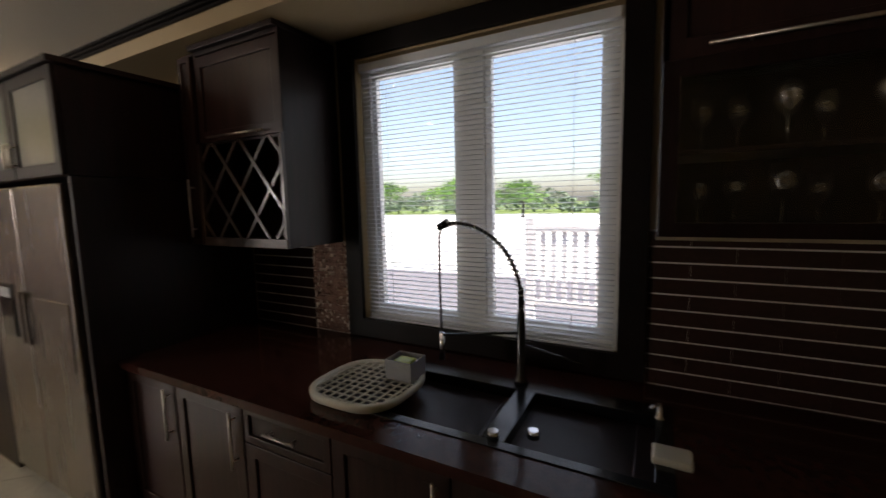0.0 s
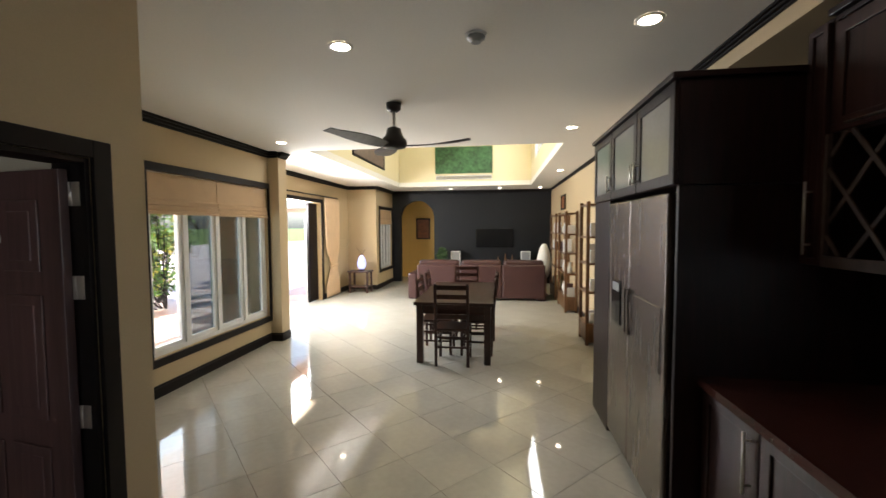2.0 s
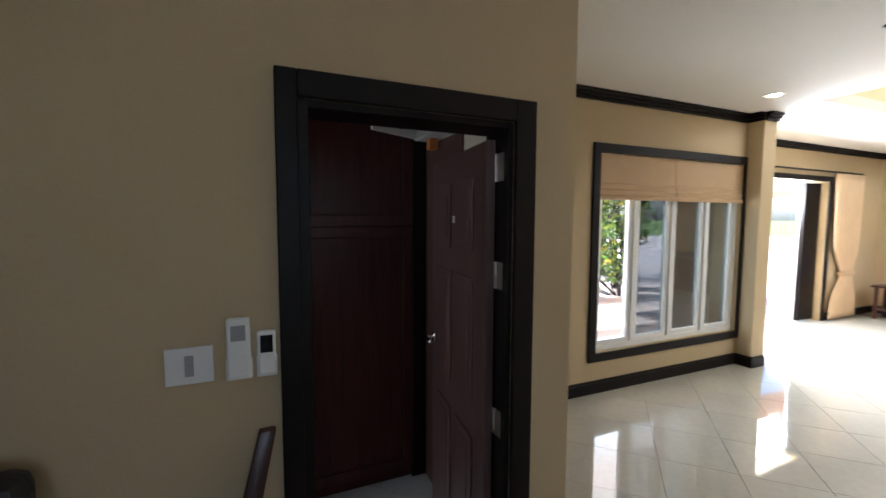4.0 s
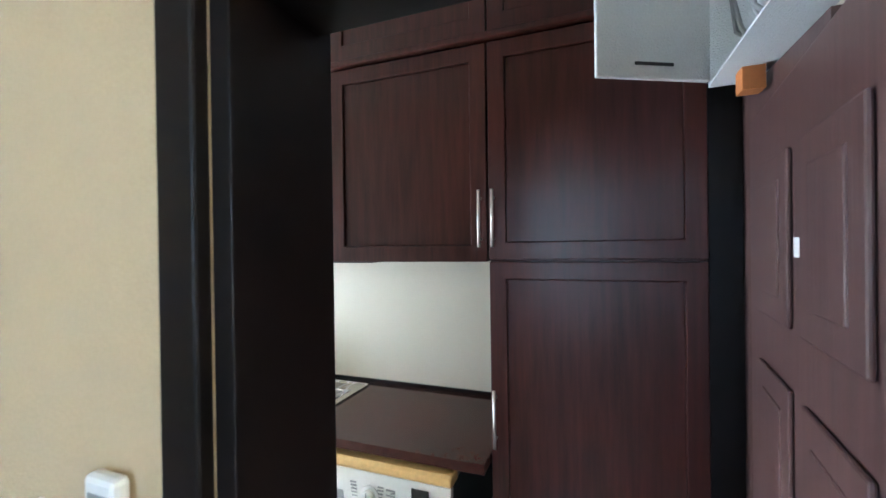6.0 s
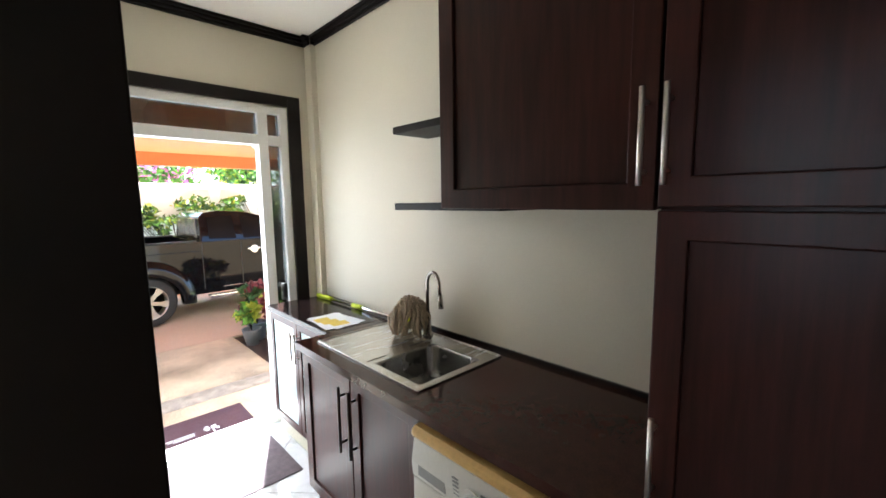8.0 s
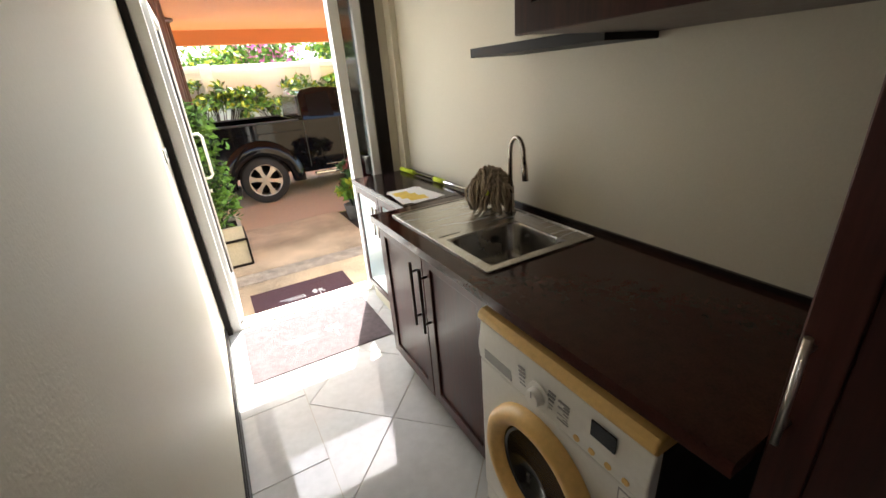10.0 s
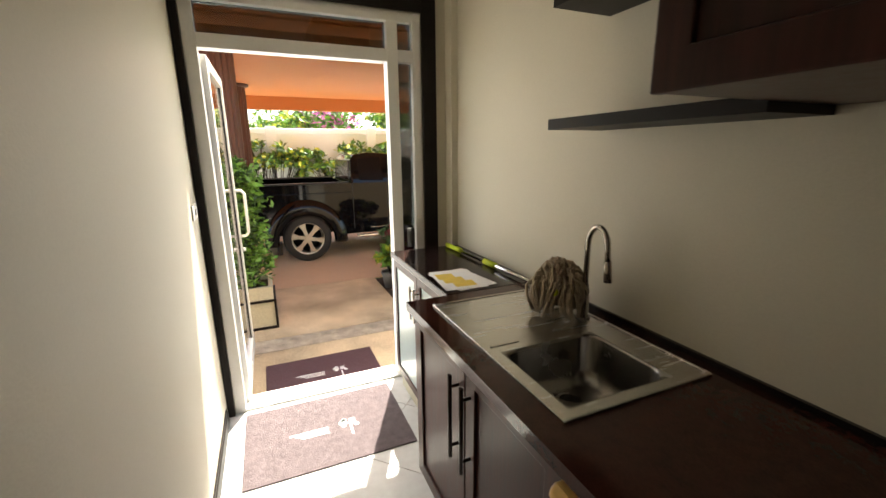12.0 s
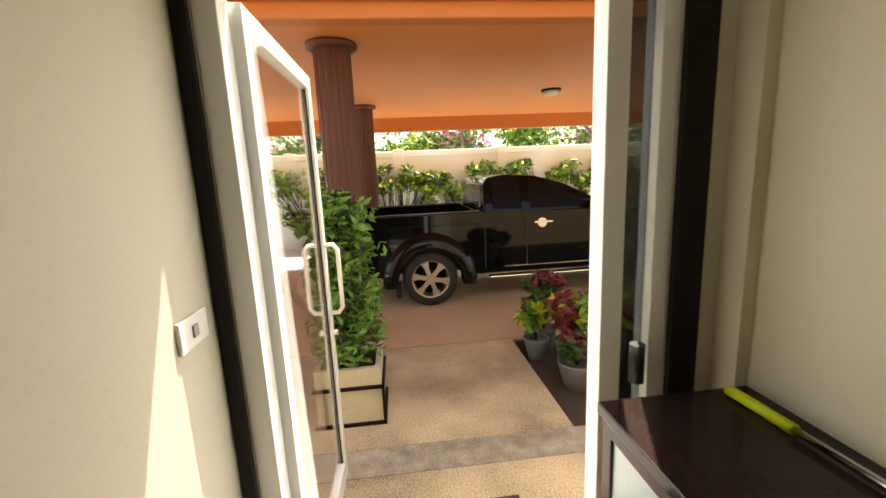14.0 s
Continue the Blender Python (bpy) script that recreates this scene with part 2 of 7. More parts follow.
M_PINK = paint("bougainvillea_pink", (0.62, 0.16, 0.42), 0.6, vary=0.3, scale=14, bump=0)
M_SOIL = paint("garden_soil", (0.05, 0.032, 0.02), 0.95, vary=0.4, scale=8, fine=60, bump=1.0)
# outer render darkened in place of eave shade, for the truck's reflections
M_HOUSE = paint("eave_shaded_render", (0.40, 0.31, 0.20), 0.85, vary=0.1, scale=1.0, bump=0.1)
M_GRASS = paint("lawn", (0.12, 0.18, 0.04), 0.9, vary=0.3, scale=2, fine=40, bump=0.5)
M_POT = paint("cement_pot", (0.52, 0.50, 0.40), 0.8, vary=0.15, scale=5, bump=0.15)
M_GREYPOT = paint("grey_pot", (0.15, 0.16, 0.17), 0.6, vary=0.15, scale=6, bump=0.1)
M_MAT = paint("grey_purple_doormat", (0.14, 0.11, 0.12), 0.95, vary=0.35, scale=25, fine=240, bump=0.8)
M_MATOUT = paint("plum_doormat", (0.10, 0.045, 0.055), 0.95, vary=0.25, scale=20, fine=240, bump=0.8)
M_MOP = paint("mop_cotton", (0.42, 0.34, 0.25), 0.95, vary=0.3, scale=14, fine=120, bump=0.4)
M_LIME = paint("lime_plastic", (0.50, 0.60, 0.02), 0.4, vary=0.05, bump=0)
M_PAPER = paint("paper", (0.80, 0.80, 0.80), 0.7, vary=0.03, bump=0)
M_PAPERYEL = paint("yellow_print", (0.72, 0.52, 0.08), 0.7, vary=0.15, scale=20, bump=0)
M_PICGREEN = paint("green_landscape_canvas", (0.045, 0.115, 0.04), 0.6, vary=0.7, scale=3.5, fine=14, bump=0.05)
M_PICBROWN = paint("brown_print", (0.16, 0.11, 0.08), 0.6, vary=0.4, scale=5, fine=20, bump=0.02)
M_PICRED = paint("carved_panel", (0.22, 0.08, 0.03), 0.6, vary=0.6, scale=14, fine=40, bump=0.3)
M_RACK = paint("ivory_plastic_rack", (0.62, 0.58, 0.46), 0.4, vary=0.05, bump=0)
M_MOSAIC = paint("bronze_mosaic", (0.58, 0.37, 0.31), 0.12, 0.7, vary=0.5, scale=26, fine=60, bump=0.5, per_object=0.6)
M_SPLASHTILE = paint("brown_strip_tile", (0.040, 0.019, 0.015), 0.16, vary=0.25, scale=8, fine=50, bump=0.02, per_object=0.4)
M_SPLASHGROUT = paint("pale_grout", (0.80, 0.72, 0.66), 0.8, vary=0.1)
M_FANMETAL = paint("fan_bronze", (0.02, 0.016, 0.014), 0.35, 0.4, vary=0.1, bump=0)
M_VASE = paint("white_paper_lamp", (0.78, 0.76, 0.70), 0.6, vary=0.05, bump=0.05)
M_BOXORANGE = paint("orange_carton", (0.60, 0.22, 0.06), 0.6, vary=0.1, bump=0)
M_CLOTH = paint("white_cloth", (0.72, 0.74, 0.74), 0.9, vary=0.08, fine=200, bump=0.2)
M_PVC = paint("white_deck_rail", (0.78, 0.78, 0.80), 0.5, vary=0.03, bump=0)
M_DECK = paint("deck_paving", (0.15, 0.145, 0.165), 0.8, vary=0.12, scale=2)
M_PALESTRIP = paint("pale_yard_concrete", (0.66, 0.68, 0.68), 0.85, vary=0.2, scale=2)
M_TERRA = paint("terrace_tile", (0.74, 0.60, 0.52), 0.35, vary=0.12, scale=3)

# ---- building helpers ----


def bx(bm, x0, x1, y0, y1, z0, z1):
    x0, x1, y0, y1, z0, z1 = min(x0, x1), max(x0, x1), min(y0, y1), max(y0, y1), min(z0, z1), max(z0, z1)
    v = [bm.verts.new((x, y, z)) for z in (z0, z1) for y in (y0, y1) for x in (x0, x1)]
    for f in ((0, 2, 3, 1), (4, 5, 7, 6), (0, 1, 5, 4), (2, 6, 7, 3), (0, 4, 6, 2), (1, 3, 7, 5)):
        bm.faces.new([v[i] for i in f])
    return v


def ring(bm, centre, axis, r, n=16):
    axis = Vector(axis).normalized()
    a = axis.orthogonal().normalized()
    b = axis.cross(a)
    return [bm.verts.new(Vector(centre) + r * (math.cos(t) * a + math.sin(t) * b)) for t in (2 * math.pi * i / n for i in range(n))]


def loft(bm, rings, caps=True):
    for p, q in zip(rings, rings[1:]):
        for i in range(len(p)):
            j = (i + 1) % len(p)
            f = bm.faces.new((p[i], p[j], q[j], q[i]))
            f.smooth = True
    if caps:
        bm.faces.new(list(reversed(rings[0])))
        bm.faces.new(rings[-1])


def cyl(bm, p0, p1, r0, r1=None, n=14):
    axis = Vector(p1) - Vector(p0)
    loft(bm, [ring(bm, p0, axis, r0, n), ring(bm, p1, axis, r0 if r1 is None else r1, n)])


def lathe(bm, base, profile, n=20):
    """profile: pairs of height and radius, above base."""
    loft(bm, [ring(bm, (base[0], base[1], base[2] + h), (0, 0, 1), max(r, 0.001), n) for h, r in profile])


def tube(bm, points, r, n=8):
    pts = [Vector(p) for p in points]
    rings, ref = [], None
    for i, p in enumerate(pts):
        d = (pts[min(i + 1, len(pts) - 1)] - pts[max(i - 1, 0)]).normalized()
        if ref is None:
            ref = d.orthogonal().normalized()
        ref = (ref - d * ref.dot(d)).normalized()
        b = d.cross(ref)
        rings.append([bm.verts.new(p + r * (math.cos(t) * ref + math.sin(t) * b)) for t in (2 * math.pi * k / n for k in range(n))])
    loft(bm, rings)


def prism(bm, outline, axis, a, b):
    """An outline in the two other axes, drawn out along axis from a to b."""
    def at(u, v, w):
        return (w, u, v) if axis == "x" else (u, w, v) if axis == "y" else (u, v, w)
    lo = [bm.verts.new(at(u, v, a)) for u, v in outline]
    hi = [bm.verts.new(at(u, v, b)) for u, v in outline]
    bm.faces.new(lo)
    bm.faces.new(list(reversed(hi)))
    for i in range(len(lo)):
        j = (i + 1) % len(lo)
        bm.faces.new((lo[j], lo[i], hi[i], hi[j]))


def thing(name, base, label, category, group="", kind=""):
    ob = new(name)
    ob.empty_display_size = 0.1
    ob.matrix_basis = Matrix.Translation(base)
    return tagged(ob, label, category, group, kind)


def finish(name, bm, material, bevel=0.0, segments=2, smooth=False):
    bmesh.ops.recalc_face_normals(bm, faces=bm.faces)
    if bevel:
        edges = [e for e in bm.edges if len(e.link_faces) == 2 and e.calc_face_angle(0) > 0.6]
        bmesh.ops.bevel(bm, geom=edges, offset=bevel, segments=segments, affect="EDGES", profile=0.5, clamp_overlap=True)
    if smooth:
        for f in bm.faces:
            f.smooth = True
    me = bpy.data.meshes.new(name)
    bm.to_mesh(me)
    bm.free()
    me.materials.append(material)
    return me


def part(name, bm, material, parent=None, label="", bevel=0.0, segments=2, smooth=False):
    ob = new(name, finish(name, bm, material, bevel, segments, smooth))
    if parent is not None:
        ob.parent = parent
        if parent.type == "EMPTY":
            ob.matrix_parent_inverse = Matrix.Translation(-parent.matrix_basis.translation)
    if label:
        ob["label"] = label
    return ob


def boxpart(name, dims, material, parent=None, label="", bevel=0.004):
    bm = bmesh.new()
    bx(bm, *dims)
    return part(name, bm, material, parent, label, bevel)


def solid(name, dims, material, label, category, kind="", bevel=0.0, group=""):
    bm = bmesh.new()
    bx(bm, *dims)
    return tagged(part(name, bm, material, None, "", bevel), label, category, group, kind)


def pierced(name, axis, a, b, u0, u1, z0, z1, holes, material, label):
    """A wall across axis from a to b thick, u0 to u1 long, with holes (u0, u1, z0, z1) through it."""
    us = sorted({u0, u1, *(h[0] for h in holes), *(h[1] for h in holes)})
    zs = sorted({z0, z1, *(h[2] for h in holes), *(h[3] for h in holes)})
    bm = bmesh.new()
    grid = {}

    def vert(u, z, w):
        if (u, z, w) not in grid:
            grid[u, z, w] = bm.verts.new((w, u, z) if axis == "x" else (u, w, z))
        return grid[u, z, w]

    def solid_at(i, j):
        if not (0 <= i < len(us) - 1 and 0 <= j < len(zs) - 1):
            return False
        u, z = (us[i] + us[i + 1]) / 2, (zs[j] + zs[j + 1]) / 2
        return not any(h[0] < u < h[1] and h[2] < z < h[3] for h in holes)

    for i in range(len(us) - 1):
        for j in range(len(zs) - 1):
            if not solid_at(i, j):
                continue
            p, q, r, s = us[i], us[i + 1], zs[j], zs[j + 1]
            for w in (a, b):
                bm.faces.new([vert(p, r, w), vert(q, r, w), vert(q, s, w), vert(p, s, w)])
            for di, dj, e in ((-1, 0, ((p, r), (p, s))), (1, 0, ((q, r), (q, s))), (0, -1, ((p, r), (q, r))), (0, 1, ((p, s), (q, s)))):
                if not solid_at(i + di, j + dj):
                    bm.faces.new([vert(*e[0], a), vert(*e[1], a), vert(*e[1], b), vert(*e[0], b)])
    return tagged(part(name, bm, material), label, "wall", kind="structure")


def frame_part(name, axis, a, b, u0, u1, z0, z1, w, material, parent, label="", sill=True, bevel=0.003):
    """Four bars round an opening, of width w inside the given outline."""
    bm = bmesh.new()
    outer = [(u0, z0), (u1, z0), (u1, z1), (u0, z1)]
    low = z0 + w if sill else z0
    inner = [(u0 + w, low), (u1 - w, low), (u1 - w, z1 - w), (u0 + w, z1 - w)]

    def ends(d, points):
        return [bm.verts.new((d, u, z) if axis == "x" else (u, d, z)) for u, z in points]

    if sill:
        oa, ia, ob, ib = ends(a, outer), ends(a, inner), ends(b, outer), ends(b, inner)
        for k in range(4):
            n = (k + 1) % 4
            for quad in ((oa[k], oa[n], ia[n], ia[k]), (ob[n], ob[k], ib[k], ib[n]), (oa[n], oa[k], ob[k], ob[n]), (ia[k], ia[n], ib[n], ib[k])):
                bm.faces.new(quad)
    else:
        loop = [outer[1], outer[2], outer[3], outer[0], inner[0], inner[3], inner[2], inner[1]]
        prism(bm, loop, axis, a, b)
    return part(name, bm, material, parent, label, bevel)


def shaker_door(parent, axis, front, sign, u0, u1, z0, z1, material, name="door", thick=0.022, rail=0.06, label=""):
    """A framed cabinet door whose face lies at front; sign: which way it faces along axis."""
    d = part_frame(name, axis, front, front - sign * thick, u0, u1, z0, z1, rail, material, parent, label)
    bm = bmesh.new()
    lo, hi = front - sign * thick, front - sign * 0.010
    if axis == "x":
        bx(bm, lo, hi, u0 + rail, u1 - rail, z0 + rail, z1 - rail)
    else:
        bx(bm, u0 + rail, u1 - rail, lo, hi, z0 + rail, z1 - rail)
    part("panel", bm, material, d, "", 0.002)
    return d


def part_frame(name, axis, a, b, u0, u1, z0, z1, w, material, parent, label=""):
    return frame_part(name, axis, a, b, u0, u1, z0, z1, w, material, parent, label)


def bar_handle(parent, p0, p1, out, material, r=0.006):
    """A bar on two short stand-offs; out: the vector by which it stands away."""
    p0, p1, out = Vector(p0), Vector(p1), Vector(out)
    d = (p1 - p0) * 0.14
    bm = bmesh.new()
    cyl(bm, p0 + out, p1 + out, r, n=10)
    cyl(bm, p0 + d, p0 + d + out, r * 0.8, n=8)
    cyl(bm, p1 - d, p1 - d + out, r * 0.8, n=8)
    return part("handle", bm, material, parent, "slim metal bar handle")


def leaves(name, material, parent, spots, count, size, seed, spread=0.35, label=""):
    """Small folded leaves scattered about spots (x, y, z, radius, height radius)."""
    rng = random.Random(seed)
    vs, fs = [], []
    for _ in range(count):
        x, y, z, r, h = spots[rng.randrange(len(spots))]
        t, c, rad = rng.uniform(0, 6.283), rng.uniform(-1, 1), rng.random() ** spread
        s = math.sqrt(1 - c * c)
        p = Vector((x + r * rad * s * math.cos(t), y + r * rad * s * math.sin(t), z + h * rad * c))
        d = Vector((rng.gauss(0, 1), rng.gauss(0, 1), rng.gauss(0, 0.7))).normalized()
        w = d.cross(Vector((rng.gauss(0, 1), rng.gauss(0, 1), rng.gauss(0, 1)))).normalized()
        k = size * rng.uniform(0.6, 1.3)
        i = len(vs)
        up = d.cross(w) * k * 0.18
        vs += [p - d * k, p + w * k * 0.42 + up, p + d * k, p - w * k * 0.42 + up]
        fs += [(i, i + 1, i + 2), (i, i + 2, i + 3)]
    me = bpy.data.meshes.new(name)
    me.from_pydata([tuple(v) for v in vs], [], fs)
    me.materials.append(material)
    ob = new(name, me)
    if parent is not None:
        ob.parent = parent
        ob.matrix_parent_inverse = Matrix.Translation(-parent.matrix_basis.translation)
    if label:
        ob["label"] = label
    return ob

# ---- structure ----
CEIL = 2.75
DW = -1.545          # face of the wall with the utility door, towards the dining room
DWI = -1.70          # its face inside the utility room
KW = 2.03            # kitchen wall
RW = 1.68            # living room wall on the same side
FAR = 12.5           # charcoal wall
WW = -3.15           # wall with the side window
TW = -3.85           # wall with the terrace doors
UW = -3.14           # long wall of the utility room
EX = -1.45           # inner face of the utility room's outer wall

bm = bmesh.new()
for a in ((DW, 2.3, -1.6, 14.4), (-4.1, DW, 1.9, 14.4), (UW - 0.16, DW, -1.6, 1.9)):
    bx(bm, *a, -0.16, -0.012)
floor = tagged(part("floor", bm, M_GROUT), "cream polished porcelain tile floor", "floor", kind="structure")
pierced("wall_kitchen", "x", KW, KW + 0.2, -1.45, 4.2, 0, CEIL, [(0.10, 1.50, 1.0, 2.49)], M_WALL, "tan painted kitchen wall with one window")
pierced("wall_living", "x", RW, KW + 0.2, 4.2, FAR, 0, CEIL, [], M_WALL, "tan painted living room wall")
pierced("wall_entry", "x", DWI, DW, -1.45, 2.07, 0, CEIL, [(1.083, 1.80, -1, 1.955)], M_WALL, "tan painted wall with a doorway to the utility room")
pierced("wall_return", "y", 1.92, 2.068, -3.30, DWI, 0, CEIL, [], M_WALL, "tan painted end wall of the utility room")
pierced("wall_window", "x", WW - 0.17, WW, 2.07, 6.05, 0, CEIL, [(3.75, 5.80, 0.38, 2.22)], M_WALL, "tan painted wall with a wide four-pane window")
pierced("wall_terrace", "x", TW - 0.2, TW, 6.05, 10.83, 0, CEIL, [(6.25, 9.15, -1, 2.22)], M_WALL, "tan painted wall with open terrace doors")
solid("wall_step", (TW - 0.2, WW - 0.171, 5.88, 6.048, 0, CEIL), M_WALL, "tan painted short return wall", "wall", "structure")
pierced("wall_nook_front", "y", 10.83, 11.0, TW - 0.2, -3.06, 0, CEIL, [], M_WALL, "tan painted wall beside the curtain")
pierced("wall_nook_side", "x", -3.25, -3.06, 11.0, FAR, 0, CEIL, [(11.12, 12.38, 0.50, 2.16)], M_WALL, "tan painted wall with a tall window")
solid("wall_back", (DW + 0.001, KW + 0.2, -1.6, -1.451, 0, CEIL), M_WALL, "tan painted back wall", "wall", "structure")
solid("wall_hall_left", (-3.35, -3.06, FAR + 0.2, 14.3, 0, CEIL), M_YELLOW, "ochre painted hall wall", "wall", "structure")
solid("wall_hall_back", (-3.06, -1.3, 13.7, 13.9, 0, CEIL), M_YELLOW, "ochre painted hall wall with a carved panel", "wall", "structure")
solid("wall_hall_right", (-1.3, -1.1, FAR + 0.2, 13.9, 0, CEIL), M_YELLOW, "ochre painted hall wall", "wall", "structure")
solid("ceiling_hall", (-3.35, -1.1, FAR + 0.2, 13.9, CEIL, CEIL + 0.1), M_CEIL, "white hall ceiling", "ceiling", "structure")


def arch_wall():
    x0, x1, spring, r, n = -2.81, -1.77, 1.94, 0.52, 18
    cx = (x0 + x1) / 2
    bm = bmesh.new()
    left, right = -3.25, RW
    arc = [(cx - r * math.cos(math.pi * i / n), spring + r * math.sin(math.pi * i / n)) for i in range(n + 1)]
    for w in (FAR, FAR + 0.2):
        for quad in (((left, 0), (x0, 0), (x0, spring), (left, spring)), ((x1, 0), (right, 0), (right, spring), (x1, spring))):
            bm.faces.new([bm.verts.new((u, w, z)) for u, z in quad])
        edge = [(left, spring), *arc, (right, spring), (right, CEIL)]
        for (u, z), (p, q) in zip(edge, edge[1:]):
            bm.faces.new([bm.verts.new((a, w, b)) for a, b in ((u, z), (p, q), (p, CEIL), (u, CEIL)) if True][: 4 if u != p else 3])
    for (u, z), (p, q) in zip([(x0, 0), *arc], [*arc, (x1, 0)]):
        bm.faces.new([bm.verts.new(c) for c in ((u, FAR, z), (p, FAR, q), (p, FAR + 0.2, q), (u, FAR + 0.2, z))])
    bmesh.ops.remove_doubles(bm, verts=bm.verts, dist=0.0005)
    ob = part("wall_far", bm, M_BLACKWALL)
    tagged(ob, "charcoal painted feature wall with an arched opening", "wall", kind="structure")


arch_wall()


def main_ceiling():
    x0, x1, y0, y1, top = -2.52, 1.0, 5.85, 11.2, 4.25
    bm = bmesh.new()
    xs, ys = [-4.05, x0, x1, 2.23], [-1.6, y0, y1, 12.7]
    for a in ((DW, xs[3], -1.6, 1.92), (xs[0], xs[3], 1.92, y0), (xs[0], x0, y0, y1), (x1, xs[3], y0, y1), (xs[0], xs[3], y1, ys[3])):
        bx(bm, *a, CEIL, CEIL + 0.12)
    tagged(part("ceiling", bm, M_CEIL), "white painted ceiling with a raised coffer", "ceiling", kind="structure")
    bm = bmesh.new()
    t = 0.12
    bx(bm, x0 - t, x0, y0 - t, y1 + t, CEIL + 0.12, top)
    bx(bm, x0, x1 + t, y0 - t, y0, CEIL + 0.12, top)
    bx(bm, x0, x1 + t, y1, y1 + t, CEIL + 0.12, top)
    bx(bm, x1, x1 + t, y0, 6.5, CEIL + 0.12, top)
    bx(bm, x1, x1 + t, 10.4, y1, CEIL + 0.12, top)
    bx(bm, x1, x1 + t, 6.5, 10.4, CEIL + 0.12, 3.25)
    bx(bm, x1, x1 + t, 6.5, 10.4, 4.1, top)
    bx(bm, x0 - t, x1 + t, y0 - t, y1 + t, top, top + 0.1)
    tagged(part("ceiling_coffer", bm, M_COFFER), "pale yellow painted ceiling coffer", "ceiling", kind="structure")
    w = thing("window_clerestory", (x1 + 0.06, 8.45, 3.25), "high white-framed clerestory window in the coffer", "window", kind="structure")
    frame_part("window_frame", "x", x1 + 0.03, x1 + 0.09, 6.5, 10.4, 3.25, 4.1, 0.06, M_ALU, w)
    boxpart("mullion", (x1 + 0.03, x1 + 0.09, 8.42, 8.48, 3.31, 4.04), M_ALU, w)
    for a, b in ((6.56, 8.42), (8.48, 10.34)):
        g = boxpart("pane", (x1 + 0.055, x1 + 0.063, a, b, 3.31, 4.04), M_GLASS, w, bevel=0)
        g.visible_shadow = False


main_ceiling()
solid("ceiling_utility", (-3.3, DW, -1.6, 1.92, CEIL, CEIL + 0.12), M_CEIL, "white utility room ceiling", "ceiling", "structure")
pierced("wall_utility", "x", UW - 0.16, UW, -1.6, 1.92, 0, CEIL, [], M_UTIL, "cream painted wall above the worktop")
pierced("wall_utility_lining", "x", DWI - 0.004, DWI, -1.45, 1.083, 0, CEIL, [], M_UTIL, "cream painted inner wall of the utility room")
pierced("wall_exit", "y", EX - 0.15, EX, UW, DW, 0, CEIL, [(-2.945, -1.742, -1, 2.255)], M_UTIL, "cream painted wall round the glazed exit")
solid("wall_utility_end", (UW, DWI, 1.905, 1.92, 0, CEIL), M_UTIL, "cream painted end wall", "wall", "structure")
solid("end_panel", (-2.632, -2.15, 1.888, 1.904, 0, 2.05), M_DOORWOOD, "dark brown panel on the end wall behind the door", "panel", "structure")
solid("wall_utility_side", (DWI - 0.004, DWI, 1.80, 1.905, 0, CEIL), M_UTIL, "cream painted strip of wall by the hinges", "wall", "structure")
solid("pillar", (WW, -2.98, 5.83, 6.05, 0, CEIL), M_WALL, "tan painted wall pillar", "pillar", "structure")
solid("wall_bulkhead", (1.535, KW, -1.45, 3.715, 2.615, CEIL), M_WALL, "tan painted bulkhead above the kitchen cabinets", "wall", "structure")
solid("pillar_kitchen", (1.49, KW, 3.72, 3.95, 2.42, CEIL), M_WALL, "tan painted bulkhead pier above the cabinets", "pillar", "structure")
solid("pillar_exit", (UW, -3.10, EX, EX + 0.09, 0, CEIL), M_UTIL, "slim cream corner pier", "pillar", "structure")


def moulding(name, runs, label, z0=CEIL - 0.085, z1=CEIL, depth=0.07, material=M_TRIM, kind="trim"):
    """Stepped dark moulding along runs (x0, y0, x1, y1, nx, ny): the normal points into the room."""
    bm = bmesh.new()
    h = z1 - z0
    for x0, y0, x1, y1, nx, ny in runs:
        for d, a, b in ((depth, z1 - h * 0.34, z1 - 0.001), (depth * 0.7, z1 - h * 0.66, z1 - h * 0.34), (depth * 0.35, z0, z1 - h * 0.66)):
            bx(bm, min(x0, x1, x0 + nx * d), max(x0, x1, x0 + nx * d), min(y0, y1, y0 + ny * d), max(y0, y1, y0 + ny * d), a, b)
    return tagged(part(name, bm, material, None, "", 0.003, 1), label, kind, kind="structure")


moulding("trim_crown_kitchen", [(1.535, -1.45, 1.535, 3.72, -1, 0), (1.49, 3.72, 1.535, 3.72, 0, -1), (1.49, 3.72, 1.49, 3.95, -1, 0), (RW, 4.2, RW, FAR, -1, 0)], "dark wooden crown moulding along the kitchen side", z0=CEIL - 0.05, depth=0.05)
moulding("trim_crown_window", [(WW, 2.07, WW, 5.83, 1, 0), (WW, 5.83, -2.98, 5.83, 0, -1), (-2.98, 5.83, -2.98, 6.05, 1, 0), (TW, 6.05, TW, 10.83, 1, 0), (TW, 10.83, -3.06, 10.83, 0, -1), (-3.06, 10.83, -3.06, FAR, 1, 0)], "dark wooden crown moulding along the window side")
moulding("trim_crown_far", [(-3.06, FAR, RW, FAR, 0, -1)], "dark crown moulding over the charcoal wall")
moulding("trim_crown_utility", [(UW, -1.45, UW, 0.47, 1, 0), (-3.10, EX, DWI, EX, 0, 1), (-3.10, EX, -3.10, EX + 0.09, 1, 0), (UW, EX + 0.09, -3.10, EX + 0.09, 0, 1)], "dark wooden crown moulding in the utility room", z0=CEIL - 0.06, depth=0.05)


